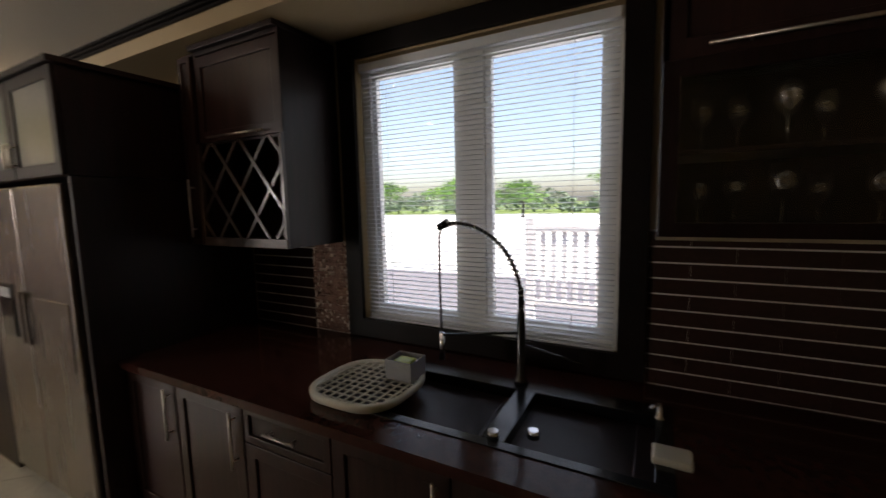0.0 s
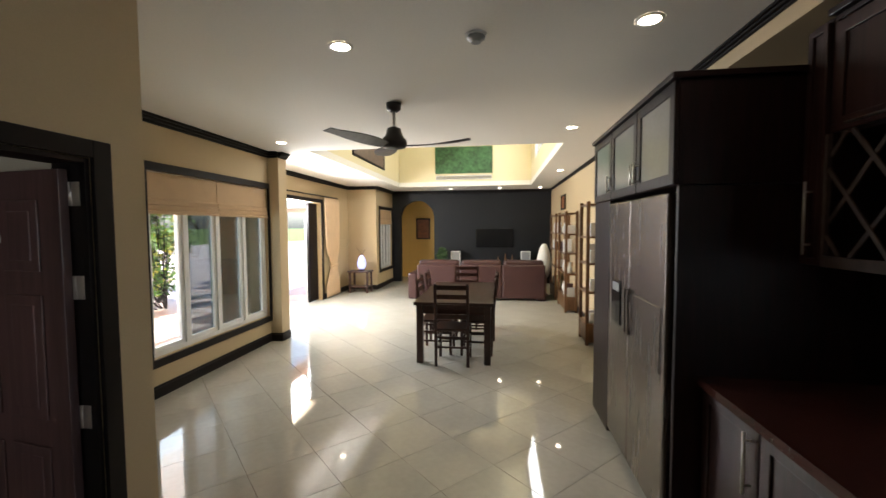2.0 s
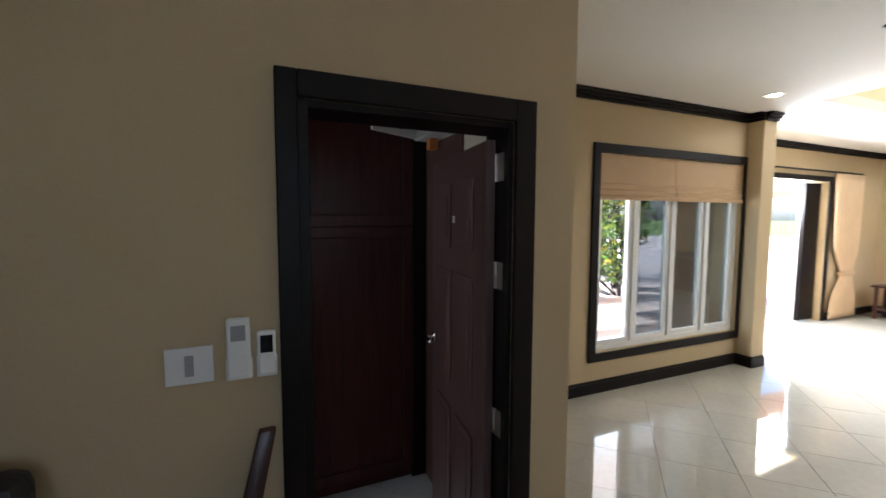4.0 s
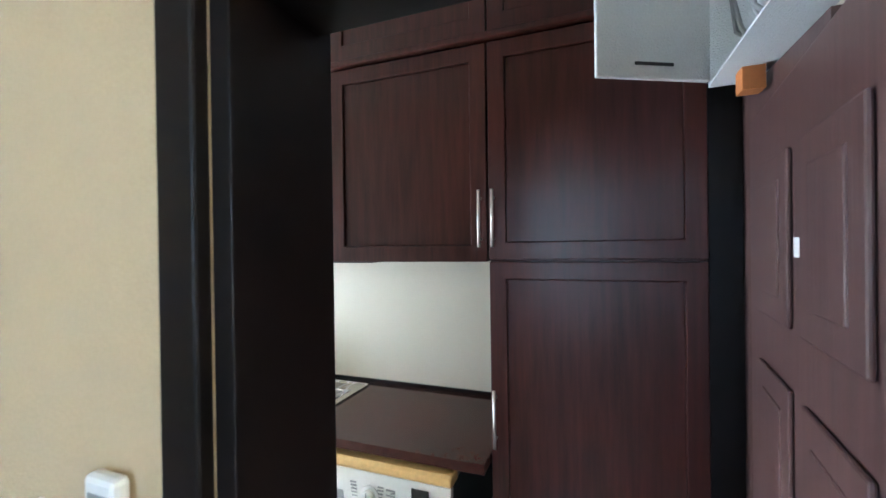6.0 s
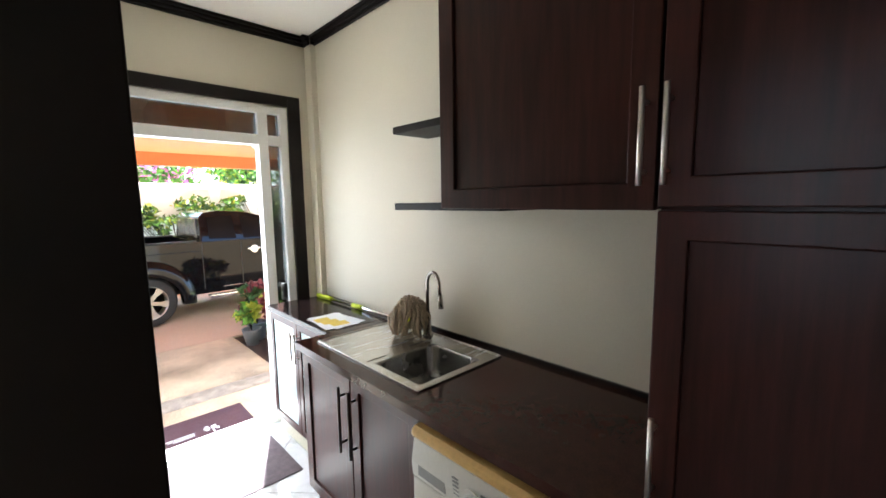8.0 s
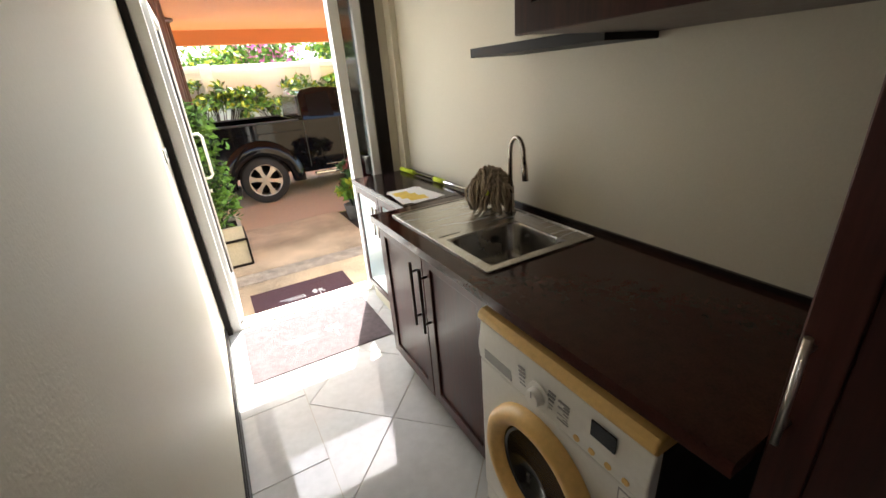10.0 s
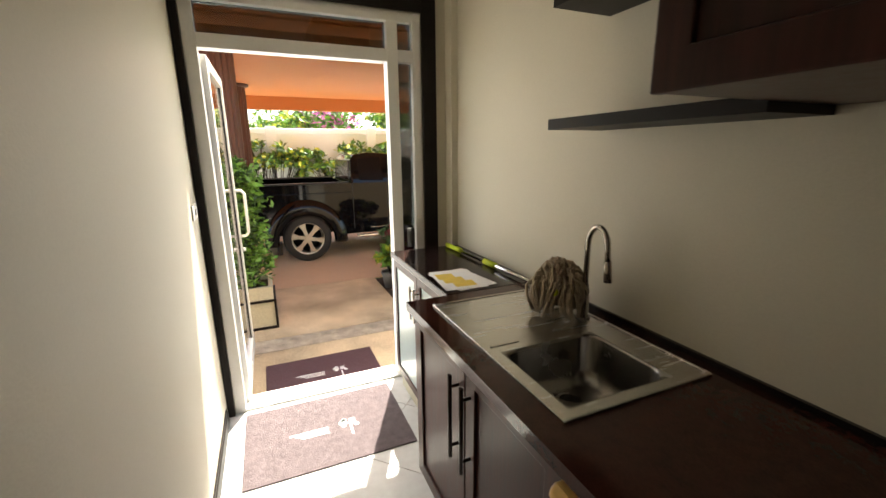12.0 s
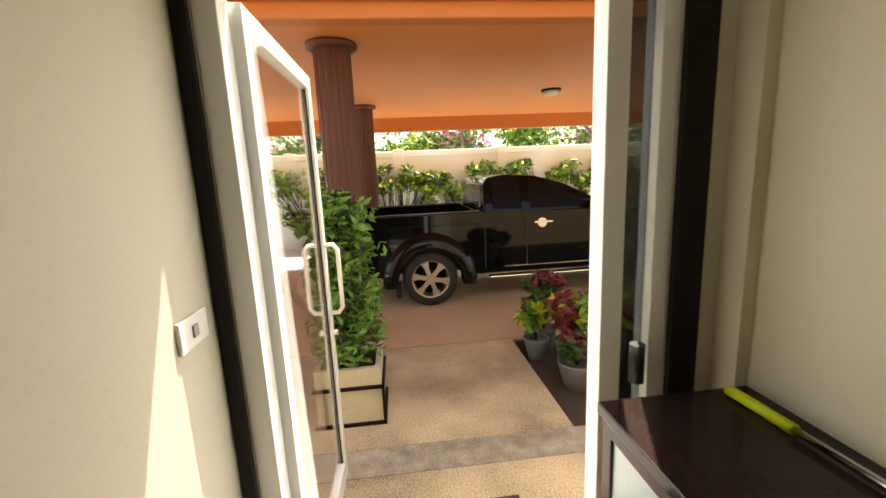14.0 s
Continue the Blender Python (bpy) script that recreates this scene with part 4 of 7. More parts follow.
def glasses_cabinet():
    u = thing("display_cabinet", (1.62, -0.6, 1.56), "dark wooden wall cabinet with a glass flap door", "cabinet")
    x0, y0, y1, z0, z1 = 1.62, -1.2, -0.04, 1.56, 2.57
    bm = bmesh.new()
    t = 0.022
    bx(bm, x0, KW - 0.01, y0, y0 + t, z0, z1)
    bx(bm, x0, KW - 0.01, y1 - t, y1, z0, z1)
    bx(bm, x0, KW - 0.01, y0 + t, y1 - t, z0, z0 + t)
    bx(bm, x0, KW - 0.01, y0 + t, y1 - t, z1 - t, z1)
    bx(bm, x0 + 0.03, KW - 0.01, y0 + t, y1 - t, 1.82, 1.835)
    bx(bm, KW - 0.02, KW - 0.012, y0 + t, y1 - t, z0 + t, z1 - t)
    part("body", bm, M_KITCHEN, u, "", 0.002)
    d = frame_part("door", "x", x0 - 0.022, x0, y0 + 0.003, y1 - 0.003, z0, 2.1, 0.05, M_KITCHEN, u)
    boxpart("pane", (x0 - 0.014, x0 - 0.009, y0 + 0.05, y1 - 0.05, z0 + 0.05, 2.05), M_GLASS, d, bevel=0).visible_shadow = False
    shaker_door(u, "x", x0, -1, y0 + 0.003, y1 - 0.003, 2.105, z1 - 0.003, M_KDOOR)
    bar_handle(u, (x0, y0 + 0.30, 2.13), (x0, y1 - 0.12, 2.13), (-0.03, 0, 0), M_HANDLE)
    bm = bmesh.new()
    bx(bm, x0 - 0.026, x0 - 0.022, y0, y1, z0 - 0.004, z0 + 0.006)
    part("edge_strip", bm, M_HANDLE, u, "thin bright metal edge strip")
    def goblet(x, y, z, s):
        g = thing("wine_glass", (x, y, z), "clear stemmed wine glass on the cabinet shelf", "glass", "glasses in the cabinet")
        bm = bmesh.new()
        lathe(bm, (x, y, z), [(0, 0.032 * s), (0.004, 0.03 * s), (0.008, 0.005), (0.07 * s, 0.004), (0.085 * s, 0.02 * s), (0.12 * s, 0.035 * s), (0.17 * s, 0.03 * s)], 14)
        part("bowl", bm, M_CRYSTAL, g)
        return g
    for i in range(6):
        for z in (z0 + t, 1.835):
            goblet(1.74 + 0.10 * (i % 2), -0.16 - 0.11 * i, z, 1.0 + 0.1 * (i % 3))


glasses_cabinet()


def backsplash():
    b = thing("backsplash_near", (KW, -0.9, 0.9), "brown strip-tile backsplash with pale grout lines", "backsplash", kind="structure")
    boxpart("bed", (KW - 0.008, KW - 0.0005, -1.448, -0.013, 0.9, 1.56), M_SPLASHGROUT, b, bevel=0)
    z = 0.905
    for i in range(10):
        y = -0.013
        k = 0
        while y > -1.44 and k < 12:
            w = 0.30 if (k or i % 2 == 0) else 0.15
            boxpart("tile", (KW - 0.014, KW - 0.008, max(y - w + 0.001, -1.447), y, z, z + 0.059), M_SPLASHTILE, b, bevel=0)
            y -= w
            k += 1
        z += 0.0655
    b = thing("backsplash_far", (KW, 2.0, 0.9), "brown strip-tile backsplash with pale grout lines behind the worktop", "backsplash", kind="structure")
    boxpart("bed", (KW - 0.008, KW - 0.0005, 1.612, 2.46, 0.9, 1.47), M_SPLASHGROUT, b, bevel=0)
    z = 0.905
    for i in range(9):
        y, k = 2.46, 0
        while y > 1.93:
            w = 0.30 if (k or i % 2 == 0) else 0.15
            boxpart("tile", (KW - 0.014, KW - 0.008, max(y - w + 0.001, 1.90), y, z, min(z + 0.059, 1.468)), M_SPLASHTILE, b, bevel=0)
            y -= w
            k += 1
        z += 0.0655
    rng = random.Random(4)
    mesh = {}
    for i in range(30):
        y = 1.616 + (0.02 if i % 2 else 0)
        while y < 1.885:
            w = rng.choice((0.02, 0.03, 0.04))
            if w not in mesh:
                bm = bmesh.new()
                bx(bm, -0.003, 0.003, 0, w - 0.0015, 0, 0.0175)
                mesh[w] = finish("mosaic_tile", bm, M_MOSAIC)
            o = new("mosaic_tile", mesh[w])
            o.parent = b
            o.matrix_parent_inverse = Matrix.Translation(-b.matrix_basis.translation)
            o.location = (KW - 0.0105 + rng.uniform(-0.0015, 0.001), y, 0.905 + i * 0.0188)
            o.rotation_euler = (0, rng.uniform(-0.3, 0.3), rng.uniform(-0.3, 0.3))
            y += w


backsplash()


def fridge():
    f = thing("refrigerator", (FR + 0.4, 3.07, 0), "stainless side-by-side refrigerator with a water dispenser", "refrigerator")
    y0, y1, z1 = 2.53, 3.62, 1.83
    boxpart("body", (FR + 0.06, KW - 0.02, y0, y1, 0.03, z1), M_BLACKMATT, f, "black cabinet sides")
    ym = 3.12
    near = boxpart("door", (FR, FR + 0.055, y0, ym - 0.004, 0.06, z1), M_FRIDGE, f, "brushed steel door", 0.012)
    far = boxpart("door", (FR, FR + 0.055, ym + 0.004, y1, 0.06, z1), M_FRIDGE, f, "brushed steel freezer door", 0.012)
    boxpart("home_bar", (FR - 0.006, FR, y0 + 0.05, ym - 0.06, 0.86, 1.22), M_FRIDGE, near, "steel home bar flap", 0.004)
    for y in (ym - 0.035, ym + 0.035):
        bm = bmesh.new()
        bx(bm, FR - 0.026, FR - 0.012, y - 0.012, y + 0.012, 0.94, 1.24)
        bx(bm, FR - 0.014, FR, y - 0.010, y + 0.010, 0.94, 0.97)
        bx(bm, FR - 0.014, FR, y - 0.010, y + 0.010, 1.21, 1.24)
        part("handle", bm, M_FRIDGE, f, "long dark steel handle", 0.004)
    boxpart("dispenser", (FR - 0.008, FR, 3.30, 3.50, 0.95, 1.27), M_BLACK, far, "black water dispenser", 0.004)
    boxpart("dispenser_panel", (FR - 0.010, FR - 0.008, 3.32, 3.48, 1.19, 1.25), M_GREYPLASTIC, far, bevel=0)
    boxpart("kick_plate", (FR + 0.05, FR + 0.07, y0 + 0.02, y1 - 0.02, 0.0, 0.06), M_BLACKMATT, f)


fridge()


def tower():
    t = thing("tower_cabinet", (FR + 0.4, 3.3, 0), "dark wooden fridge surround with milky glass doors above", "cabinet")
    boxpart("side_panel", (FR + 0.03, KW - 0.01, 2.47, 2.50, 0.0, 1.86), M_KITCHEN, t)
    boxpart("end_panel", (FR + 0.01, KW - 0.01, 3.66, 4.15, 0.0, 1.86), M_KITCHEN, t)
    boxpart("top_box", (FR + 0.022, KW - 0.01, 2.465, 4.16, 1.862, 2.38), M_KITCHEN, t)
    boxpart("cornice", (FR - 0.02, KW - 0.01, 2.445, 4.18, 2.38, 2.41), M_KITCHEN, t)
    for a, b in ((2.47, 3.02), (3.03, 3.60), (3.61, 4.155)):
        d = frame_part("door", "x", FR, FR + 0.022, a, b, 1.865, 2.376, 0.06, M_KITCHEN, t)
        boxpart("pane", (FR + 0.008, FR + 0.014, a + 0.06, b - 0.06, 1.925, 2.316), M_FROSTWARM, d, bevel=0)
    for y in (2.99, 3.06, 3.64):
        bar_handle(t, (FR, y, 1.92), (FR, y, 2.05), (-0.025, 0, 0), M_HANDLE)


tower()

# ---- ceiling fittings ----


def downlight(x, y, r=0.074, lit=True):
    d = thing("downlight", (x, y, CEIL), "recessed round ceiling downlight, switched on", "light", "ceiling downlights")
    bm = bmesh.new()
    loft(bm, [ring(bm, (x, y, CEIL - 0.001), (0, 0, 1), r, 24), ring(bm, (x, y, CEIL - 0.008), (0, 0, 1), r * 0.96, 24), ring(bm, (x, y, CEIL - 0.006), (0, 0, 1), r * 0.74, 24)], False)
    part("rim", bm, M_WHITE, d)
    bm = bmesh.new()
    loft(bm, [ring(bm, (x, y, CEIL - 0.006), (0, 0, 1), r * 0.73, 24), ring(bm, (x, y, CEIL - 0.002), (0, 0, 1), r * 0.6, 24)])
    part("diffuser", bm, M_LIGHT, d, "warm glowing diffuser")


for x, y in ((0.95, 2.63), (-0.785, 2.70), (0.96, 4.99), (-2.6, 5.25), (0.93, 2.07), (-2.8, 7.6), (1.3, 11.9), (-1.2, 11.9), (0.2, 11.9), (1.35, 8.5)):
    downlight(x, y)


# utility ceiling downlight
downlight(-2.42, -0.7)


def smoke_detector(x, y):
    s = thing("smoke_detector", (x, y, CEIL), "round white smoke detector on the ceiling", "smoke detector")
    bm = bmesh.new()
    lathe(bm, (x, y, CEIL - 0.045), [(0, 0.028), (0.012, 0.034), (0.02, 0.05), (0.045, 0.056)], 20)
    part("cap", bm, M_GREYPLASTIC, s)
    bm = bmesh.new()
    lathe(bm, (x, y, CEIL - 0.012), [(0, 0.062), (0.0115, 0.062)], 20)
    part("base", bm, M_WHITE, s)


smoke_detector(0.03, 2.67)


def ceiling_fan(x, y):
    f = thing("ceiling_fan", (x, y, CEIL), "dark bronze ceiling fan with three curved blades", "ceiling fan")
    bm = bmesh.new()
    lathe(bm, (x, y, CEIL - 0.075), [(0, 0.03), (0.02, 0.062), (0.074, 0.068)], 20)
    part("canopy", bm, M_FANMETAL, f)
    bm = bmesh.new()
    cyl(bm, (x, y, CEIL - 0.22), (x, y, CEIL - 0.06), 0.013)
    part("rod", bm, M_HANDLE, f)
    bm = bmesh.new()
    lathe(bm, (x, y, CEIL - 0.40), [(0, 0.03), (0.015, 0.10), (0.05, 0.115), (0.08, 0.11), (0.12, 0.075), (0.18, 0.06), (0.195, 0.03)], 22)
    part("motor", bm, M_FANMETAL, f)
    for k in range(3):
        a = math.radians(-4 + 120 * k)
        m = Matrix.Translation((x, y, CEIL - 0.372)) @ Matrix.Rotation(a, 4, "Z")
        bm = bmesh.new()
        secs = []
        for i in range(9):
            u = i / 8
            r = 0.10 + 0.58 * u
            w = 0.05 + 0.035 * math.sin(math.pi * min(1, u * 1.1))
            tilt = 0.22 * (1 - u) + 0.06
            z = 0.03 * u * u
            c, s = math.cos(tilt), math.sin(tilt)
            off = 0.03 * math.sin(math.pi * u)
            secs.append([bm.verts.new(m @ Vector((r, off + p * c - q * s, z + p * s + q * c))) for p, q in ((-w, -0.003), (w, -0.003), (w, 0.004), (-w, 0.004))])
        for p, q in zip(secs, secs[1:]):
            for i in range(4):
                j = (i + 1) % 4
                bm.faces.new((p[i], p[j], q[j], q[i]))
        bm.faces.new(list(reversed(secs[0])))
        bm.faces.new(secs[-1])
        part("blade", bm, M_FANMETAL, f)


ceiling_fan(-0.76, 3.86)

# ---- dining room window, terrace doors ----


def side_window(name, x, y0, y1, z0, z1, label, panes=4, open_panes=True, shade=True):
    w = thing(name, (x, (y0 + y1) / 2, z0), label, "window", kind="structure")
    frame_part("casing", "x", x, x + 0.025, y0 - 0.08, y1 + 0.08, z0 - 0.08, z1 + 0.08, 0.08, M_TRIM, w, "espresso wooden casing")
    frame_part("window_frame", "x", x - 0.12, x - 0.04, y0, y1, z0, z1, 0.05, M_ALU, w)
    step = (y1 - y0) / panes
    for i in range(panes):
        a, b = y0 + i * step + (0.05 if i == 0 else 0.025), y0 + (i + 1) * step - (0.05 if i == panes - 1 else 0.025)
        if i:
            boxpart("mullion", (x - 0.12, x - 0.03, a - 0.05, a, z0 + 0.05, z1 - 0.05), M_ALU, w)
        frame_part("sash", "x", x - 0.10, x - 0.05, a, b, z0 + 0.05, z1 - 0.05, 0.045, M_ALU, w)
        # all but the first pane tinted dark, standing in for the shaded view outside
        g = boxpart("pane", (x - 0.078, x - 0.072, a + 0.045, b - 0.045, z0 + 0.095, z1 - 0.095), M_GLASS if i == 0 else M_DARKGLASS, w, "" if i == 0 else "pane tinted dark for the shade outside", 0)
        g.visible_shadow = False


side_window("window_2", WW, 3.75, 5.80, 0.38, 2.22, "wide white four-pane window in an espresso casing")
side_window("window_3", -3.06, 11.12, 12.38, 0.50, 2.16, "white tall-paned window in the nook")


def roman_shade(x, y0, y1, z0, z1, label):
    s = thing("roman_shade", (x, (y0 + y1) / 2, z1), label, "blind", "roman shades")
    bm = bmesh.new()
    prof = [(0.012, z1), (0.014, z0 + 0.16), (0.030, z0 + 0.14), (0.022, z0 + 0.10), (0.042, z0 + 0.085), (0.030, z0 + 0.045), (0.052, z0 + 0.03), (0.046, z0), (0.030, z0), (0.006, z0 + 0.05), (0.004, z1)]
    prism(bm, [(x + d, z) for d, z in prof], "y", y0, y1)
    part("fabric", bm, M_SHADE, s)
    bm = bmesh.new()
    cyl(bm, (x + 0.05, y1 - 0.10, z0 - 0.42), (x + 0.05, y1 - 0.10, z0 + 0.02), 0.0025, n=6)
    part("cord", bm, M_SHADE, s)


roman_shade(WW - 0.03, 3.755, 4.76, 1.80, 2.21, "tan fabric roman shade half raised over the window")
roman_shade(WW - 0.03, 4.77, 5.795, 1.80, 2.21, "tan fabric roman shade half raised over the window")
roman_shade(-3.09, 11.13, 12.37, 1.75, 2.15, "tan fabric roman shade half raised in the nook")


def terrace_doors():
    d = thing("door_2", (TW, 7.7, 0), "open white-framed terrace doors in a dark casing", "door", kind="structure")
    frame_part("casing", "x", TW, TW + 0.025, 6.17, 9.23, 0.0, 2.30, 0.08, M_TRIM, d, "espresso wooden casing", sill=False)
    boxpart("shutter_panel", (TW - 0.15, TW - 0.09, 8.72, 9.14, 0.02, 2.2), M_TRIM, d, "dark folded door panel")
    lf = frame_part("leaf", "y", 9.0, 9.05, TW - 0.85, TW - 0.22, 0.02, 2.1, 0.10, M_ALU, d, "white framed glass door leaf standing open")
    g = boxpart("pane", (TW - 0.75, TW - 0.32, 9.02, 9.03, 0.12, 2.0), M_GLASS, lf, bevel=0)
    g.visible_shadow = False
    bm = bmesh.new()
    cyl(bm, (TW + 0.06, 6.1, 2.37), (TW + 0.06, 10.0, 2.37), 0.014, n=10)
    tagged(part("curtain_rod", bm, M_TRIM), "dark wooden curtain rod over the terrace doors", "curtain rod")


terrace_doors()


def curtain(y0, y1):
    c = thing("curtain", (TW + 0.06, (y0 + y1) / 2, 2.35), "peach curtain gathered with a tie-back", "curtain")
    bm = bmesh.new()
    rows, cols = 22, 40
    grid = []
    for i in range(rows + 1):
        z = 0.03 + (2.35 - 0.03) * i / rows
        pinch = 0.55 * math.exp(-((z - 0.75) / 0.28) ** 2)
        line = []
        for j in range(cols + 1):
            u = j / cols
            y = y0 + (y1 - y0) * (0.5 + (u - 0.5) * (1 - pinch)) + pinch * 0.10
            x = TW + 0.06 + 0.028 * math.sin(u * 2 * math.pi * 6.5 + 0.6 * math.sin(z * 2)) * (1 - 0.4 * pinch)
            line.append(bm.verts.new((x, y, z)))
        grid.append(line)
    for a, b in zip(grid, grid[1:]):
        for j in range(cols):
            bm.faces.new((a[j], a[j + 1], b[j + 1], b[j])).smooth = True
    ob = part("cloth", bm, M_CURTAIN, c)
    ob.modifiers.new("thick", "SOLIDIFY").thickness = 0.004
    bm = bmesh.new()
    ym = (y0 + y1) / 2 + 0.055
    bx(bm, TW + 0.02, TW + 0.10, ym - 0.2, ym + 0.2, 0.72, 0.78)
    part("tie_back", bm, M_CURTAIN, c, "", 0.01)


curtain(9.25, 10.05)
# ---- dining and living furniture ----


def dining_table():
    t = thing("dining_table", (-0.38, 6.0, 0), "dark-stained wooden dining table with square legs", "table")
    x0, x1, y0, y1 = -0.86, 0.10, 5.08, 6.95
    boxpart("tabletop", (x0, x1, y0, y1, 0.715, 0.755), M_FURN, t, bevel=0.006)
    bm = bmesh.new()
    for a in ((x0 + 0.05, x1 - 0.05, y0 + 0.05, y0 + 0.075), (x0 + 0.05, x1 - 0.05, y1 - 0.075, y1 - 0.05), (x0 + 0.05, x0 + 0.075, y0 + 0.075, y1 - 0.075), (x1 - 0.075, x1 - 0.05, y0 + 0.075, y1 - 0.075)):
        bx(bm, *a, 0.61, 0.714)
    part("apron", bm, M_FURN, t)
    for x in (x0 + 0.03, x1 - 0.11):
        for y in (y0 + 0.03, y1 - 0.11):
            boxpart("leg", (x, x + 0.08, y, y + 0.08, 0, 0.714), M_FURN, t, bevel=0.005)


dining_table()


def dining_chair(m):
    c = thing("dining_chair", (0, 0, 0), "dark-stained ladder-back wooden dining chair", "chair", "chairs round the dining table")
    w, d, h = 0.21, 0.21, 0.455
    boxpart("seat", (-w, w, -d, d, h - 0.03, h), M_FURN, c, bevel=0.008)
    for x in (-w + 0.002, w - 0.037):
        boxpart("leg", (x, x + 0.035, d - 0.04, d - 0.005, 0, h - 0.031), M_FURN, c)
        bm = bmesh.new()
        prism(bm, [(-d + 0.002, 0), (-d + 0.037, 0), (-d + 0.037, h), (-d - 0.035, 1.0), (-d - 0.065, 1.0), (-d + 0.002, h)], "x", x, x + 0.034)
        part("leg", bm, M_FURN, c, "back leg rising into the backrest", 0.003)
    for z in (0.60, 0.72, 0.84, 0.95):
        y = -d + 0.015 - (z - h) * 0.105
        boxpart("back_slat", (-w + 0.036, w - 0.036, y - 0.009, y + 0.009, z - 0.025, z + 0.03), M_FURN, c, bevel=0.003)
    for z in (0.17, 0.29):
        for x in (-w + 0.018, w - 0.018):
            boxpart("stretcher", (x - 0.010, x + 0.010, -d + 0.037, d - 0.04, z, z + 0.022), M_FURN, c, bevel=0.002)
    for z, y in ((0.22, -d + 0.02), (0.34, -d + 0.02), (0.22, d - 0.022)):
        boxpart("stretcher", (-w + 0.036, w - 0.037, y - 0.010, y + 0.010, z, z + 0.022), M_FURN, c, bevel=0.002)
    c.matrix_basis = m
    return c


first = dining_chair(pose(-0.385, 5.22, 0, 0, 0, 0))
for x, y, r in ((-0.64, 5.66, -90), (-0.65, 6.36, -86), (-0.12, 5.66, 90), (-0.11, 6.36, 94), (-0.38, 7.0, 180)):
    copy_thing(first, pose(x, y, 0, 0, 0, r))


def sofa():
    s = thing("sofa", (-0.25, 9.9, 0), "long maroon leather sofa seen from behind", "sofa")
    y0 = 9.46
    boxpart("base", (-1.66, 1.15, y0 + 0.02, y0 + 0.92, 0.04, 0.42), M_LEATHER, s, bevel=0.03)
    for a, b in ((-1.70, -0.72), (-0.715, 0.24), (0.245, 1.19)):
        boxpart("backrest", (a, b, y0, y0 + 0.20, 0.05, 0.80), M_LEATHER, s, bevel=0.035)
        boxpart("back_cushion", (a + 0.02, b - 0.02, y0 + 0.12, y0 + 0.36, 0.44, 0.90), M_LEATHER, s, bevel=0.06)
        boxpart("seat_cushion", (a + 0.02, b - 0.02, y0 + 0.24, y0 + 0.93, 0.421, 0.52), M_LEATHER, s, bevel=0.03)
    for a in (-1.92, 1.0):
        boxpart("armrest", (a, a + 0.22, y0 + 0.03, y0 + 0.95, 0.0, 0.60), M_LEATHER, s, bevel=0.04)


sofa()


def side_table(x, y):
    t = thing("side_table", (x, y, 0), "small dark wooden side table beside the curtain", "table")
    boxpart("tabletop", (x - 0.28, x + 0.28, y - 0.22, y + 0.22, 0.52, 0.555), M_FURN, t, bevel=0.005)
    boxpart("shelf", (x - 0.24, x + 0.24, y - 0.18, y + 0.18, 0.14, 0.165), M_FURN, t)
    for a in (-0.25, 0.205):
        for b in (-0.19, 0.145):
            boxpart("leg", (x + a, x + a + 0.045, y + b, y + b + 0.045, 0, 0.519), M_FURN, t)


side_table(-3.35, 10.35)


def table_lamp(x, y, z):
    l = thing("table_lamp", (x, y, z), "oval table lamp glowing pale blue", "lamp")
    bm = bmesh.new()
    lathe(bm, (x, y, z), [(0, 0.07), (0.02, 0.075), (0.04, 0.05)], 18)
    part("base", bm, M_FURN, l)
    bm = bmesh.new()
    lathe(bm, (x, y, z + 0.04), [(0, 0.06), (0.06, 0.10), (0.15, 0.115), (0.26, 0.085), (0.33, 0.05), (0.36, 0.02)], 20)
    part("shade", bm, M_LAMPBLUE, l, "pale blue glowing shade")
    bm = bmesh.new()
    for k in range(5):
        a = k * 1.3
        tube(bm, [(x, y, z + 0.39), (x + 0.05 * math.cos(a), y + 0.05 * math.sin(a), z + 0.48), (x + 0.13 * math.cos(a), y + 0.13 * math.sin(a), z + 0.58)], 0.0035, 5)
    part("twigs", bm, M_SHELFWOOD, l)


table_lamp(-3.32, 10.35, 0.555)


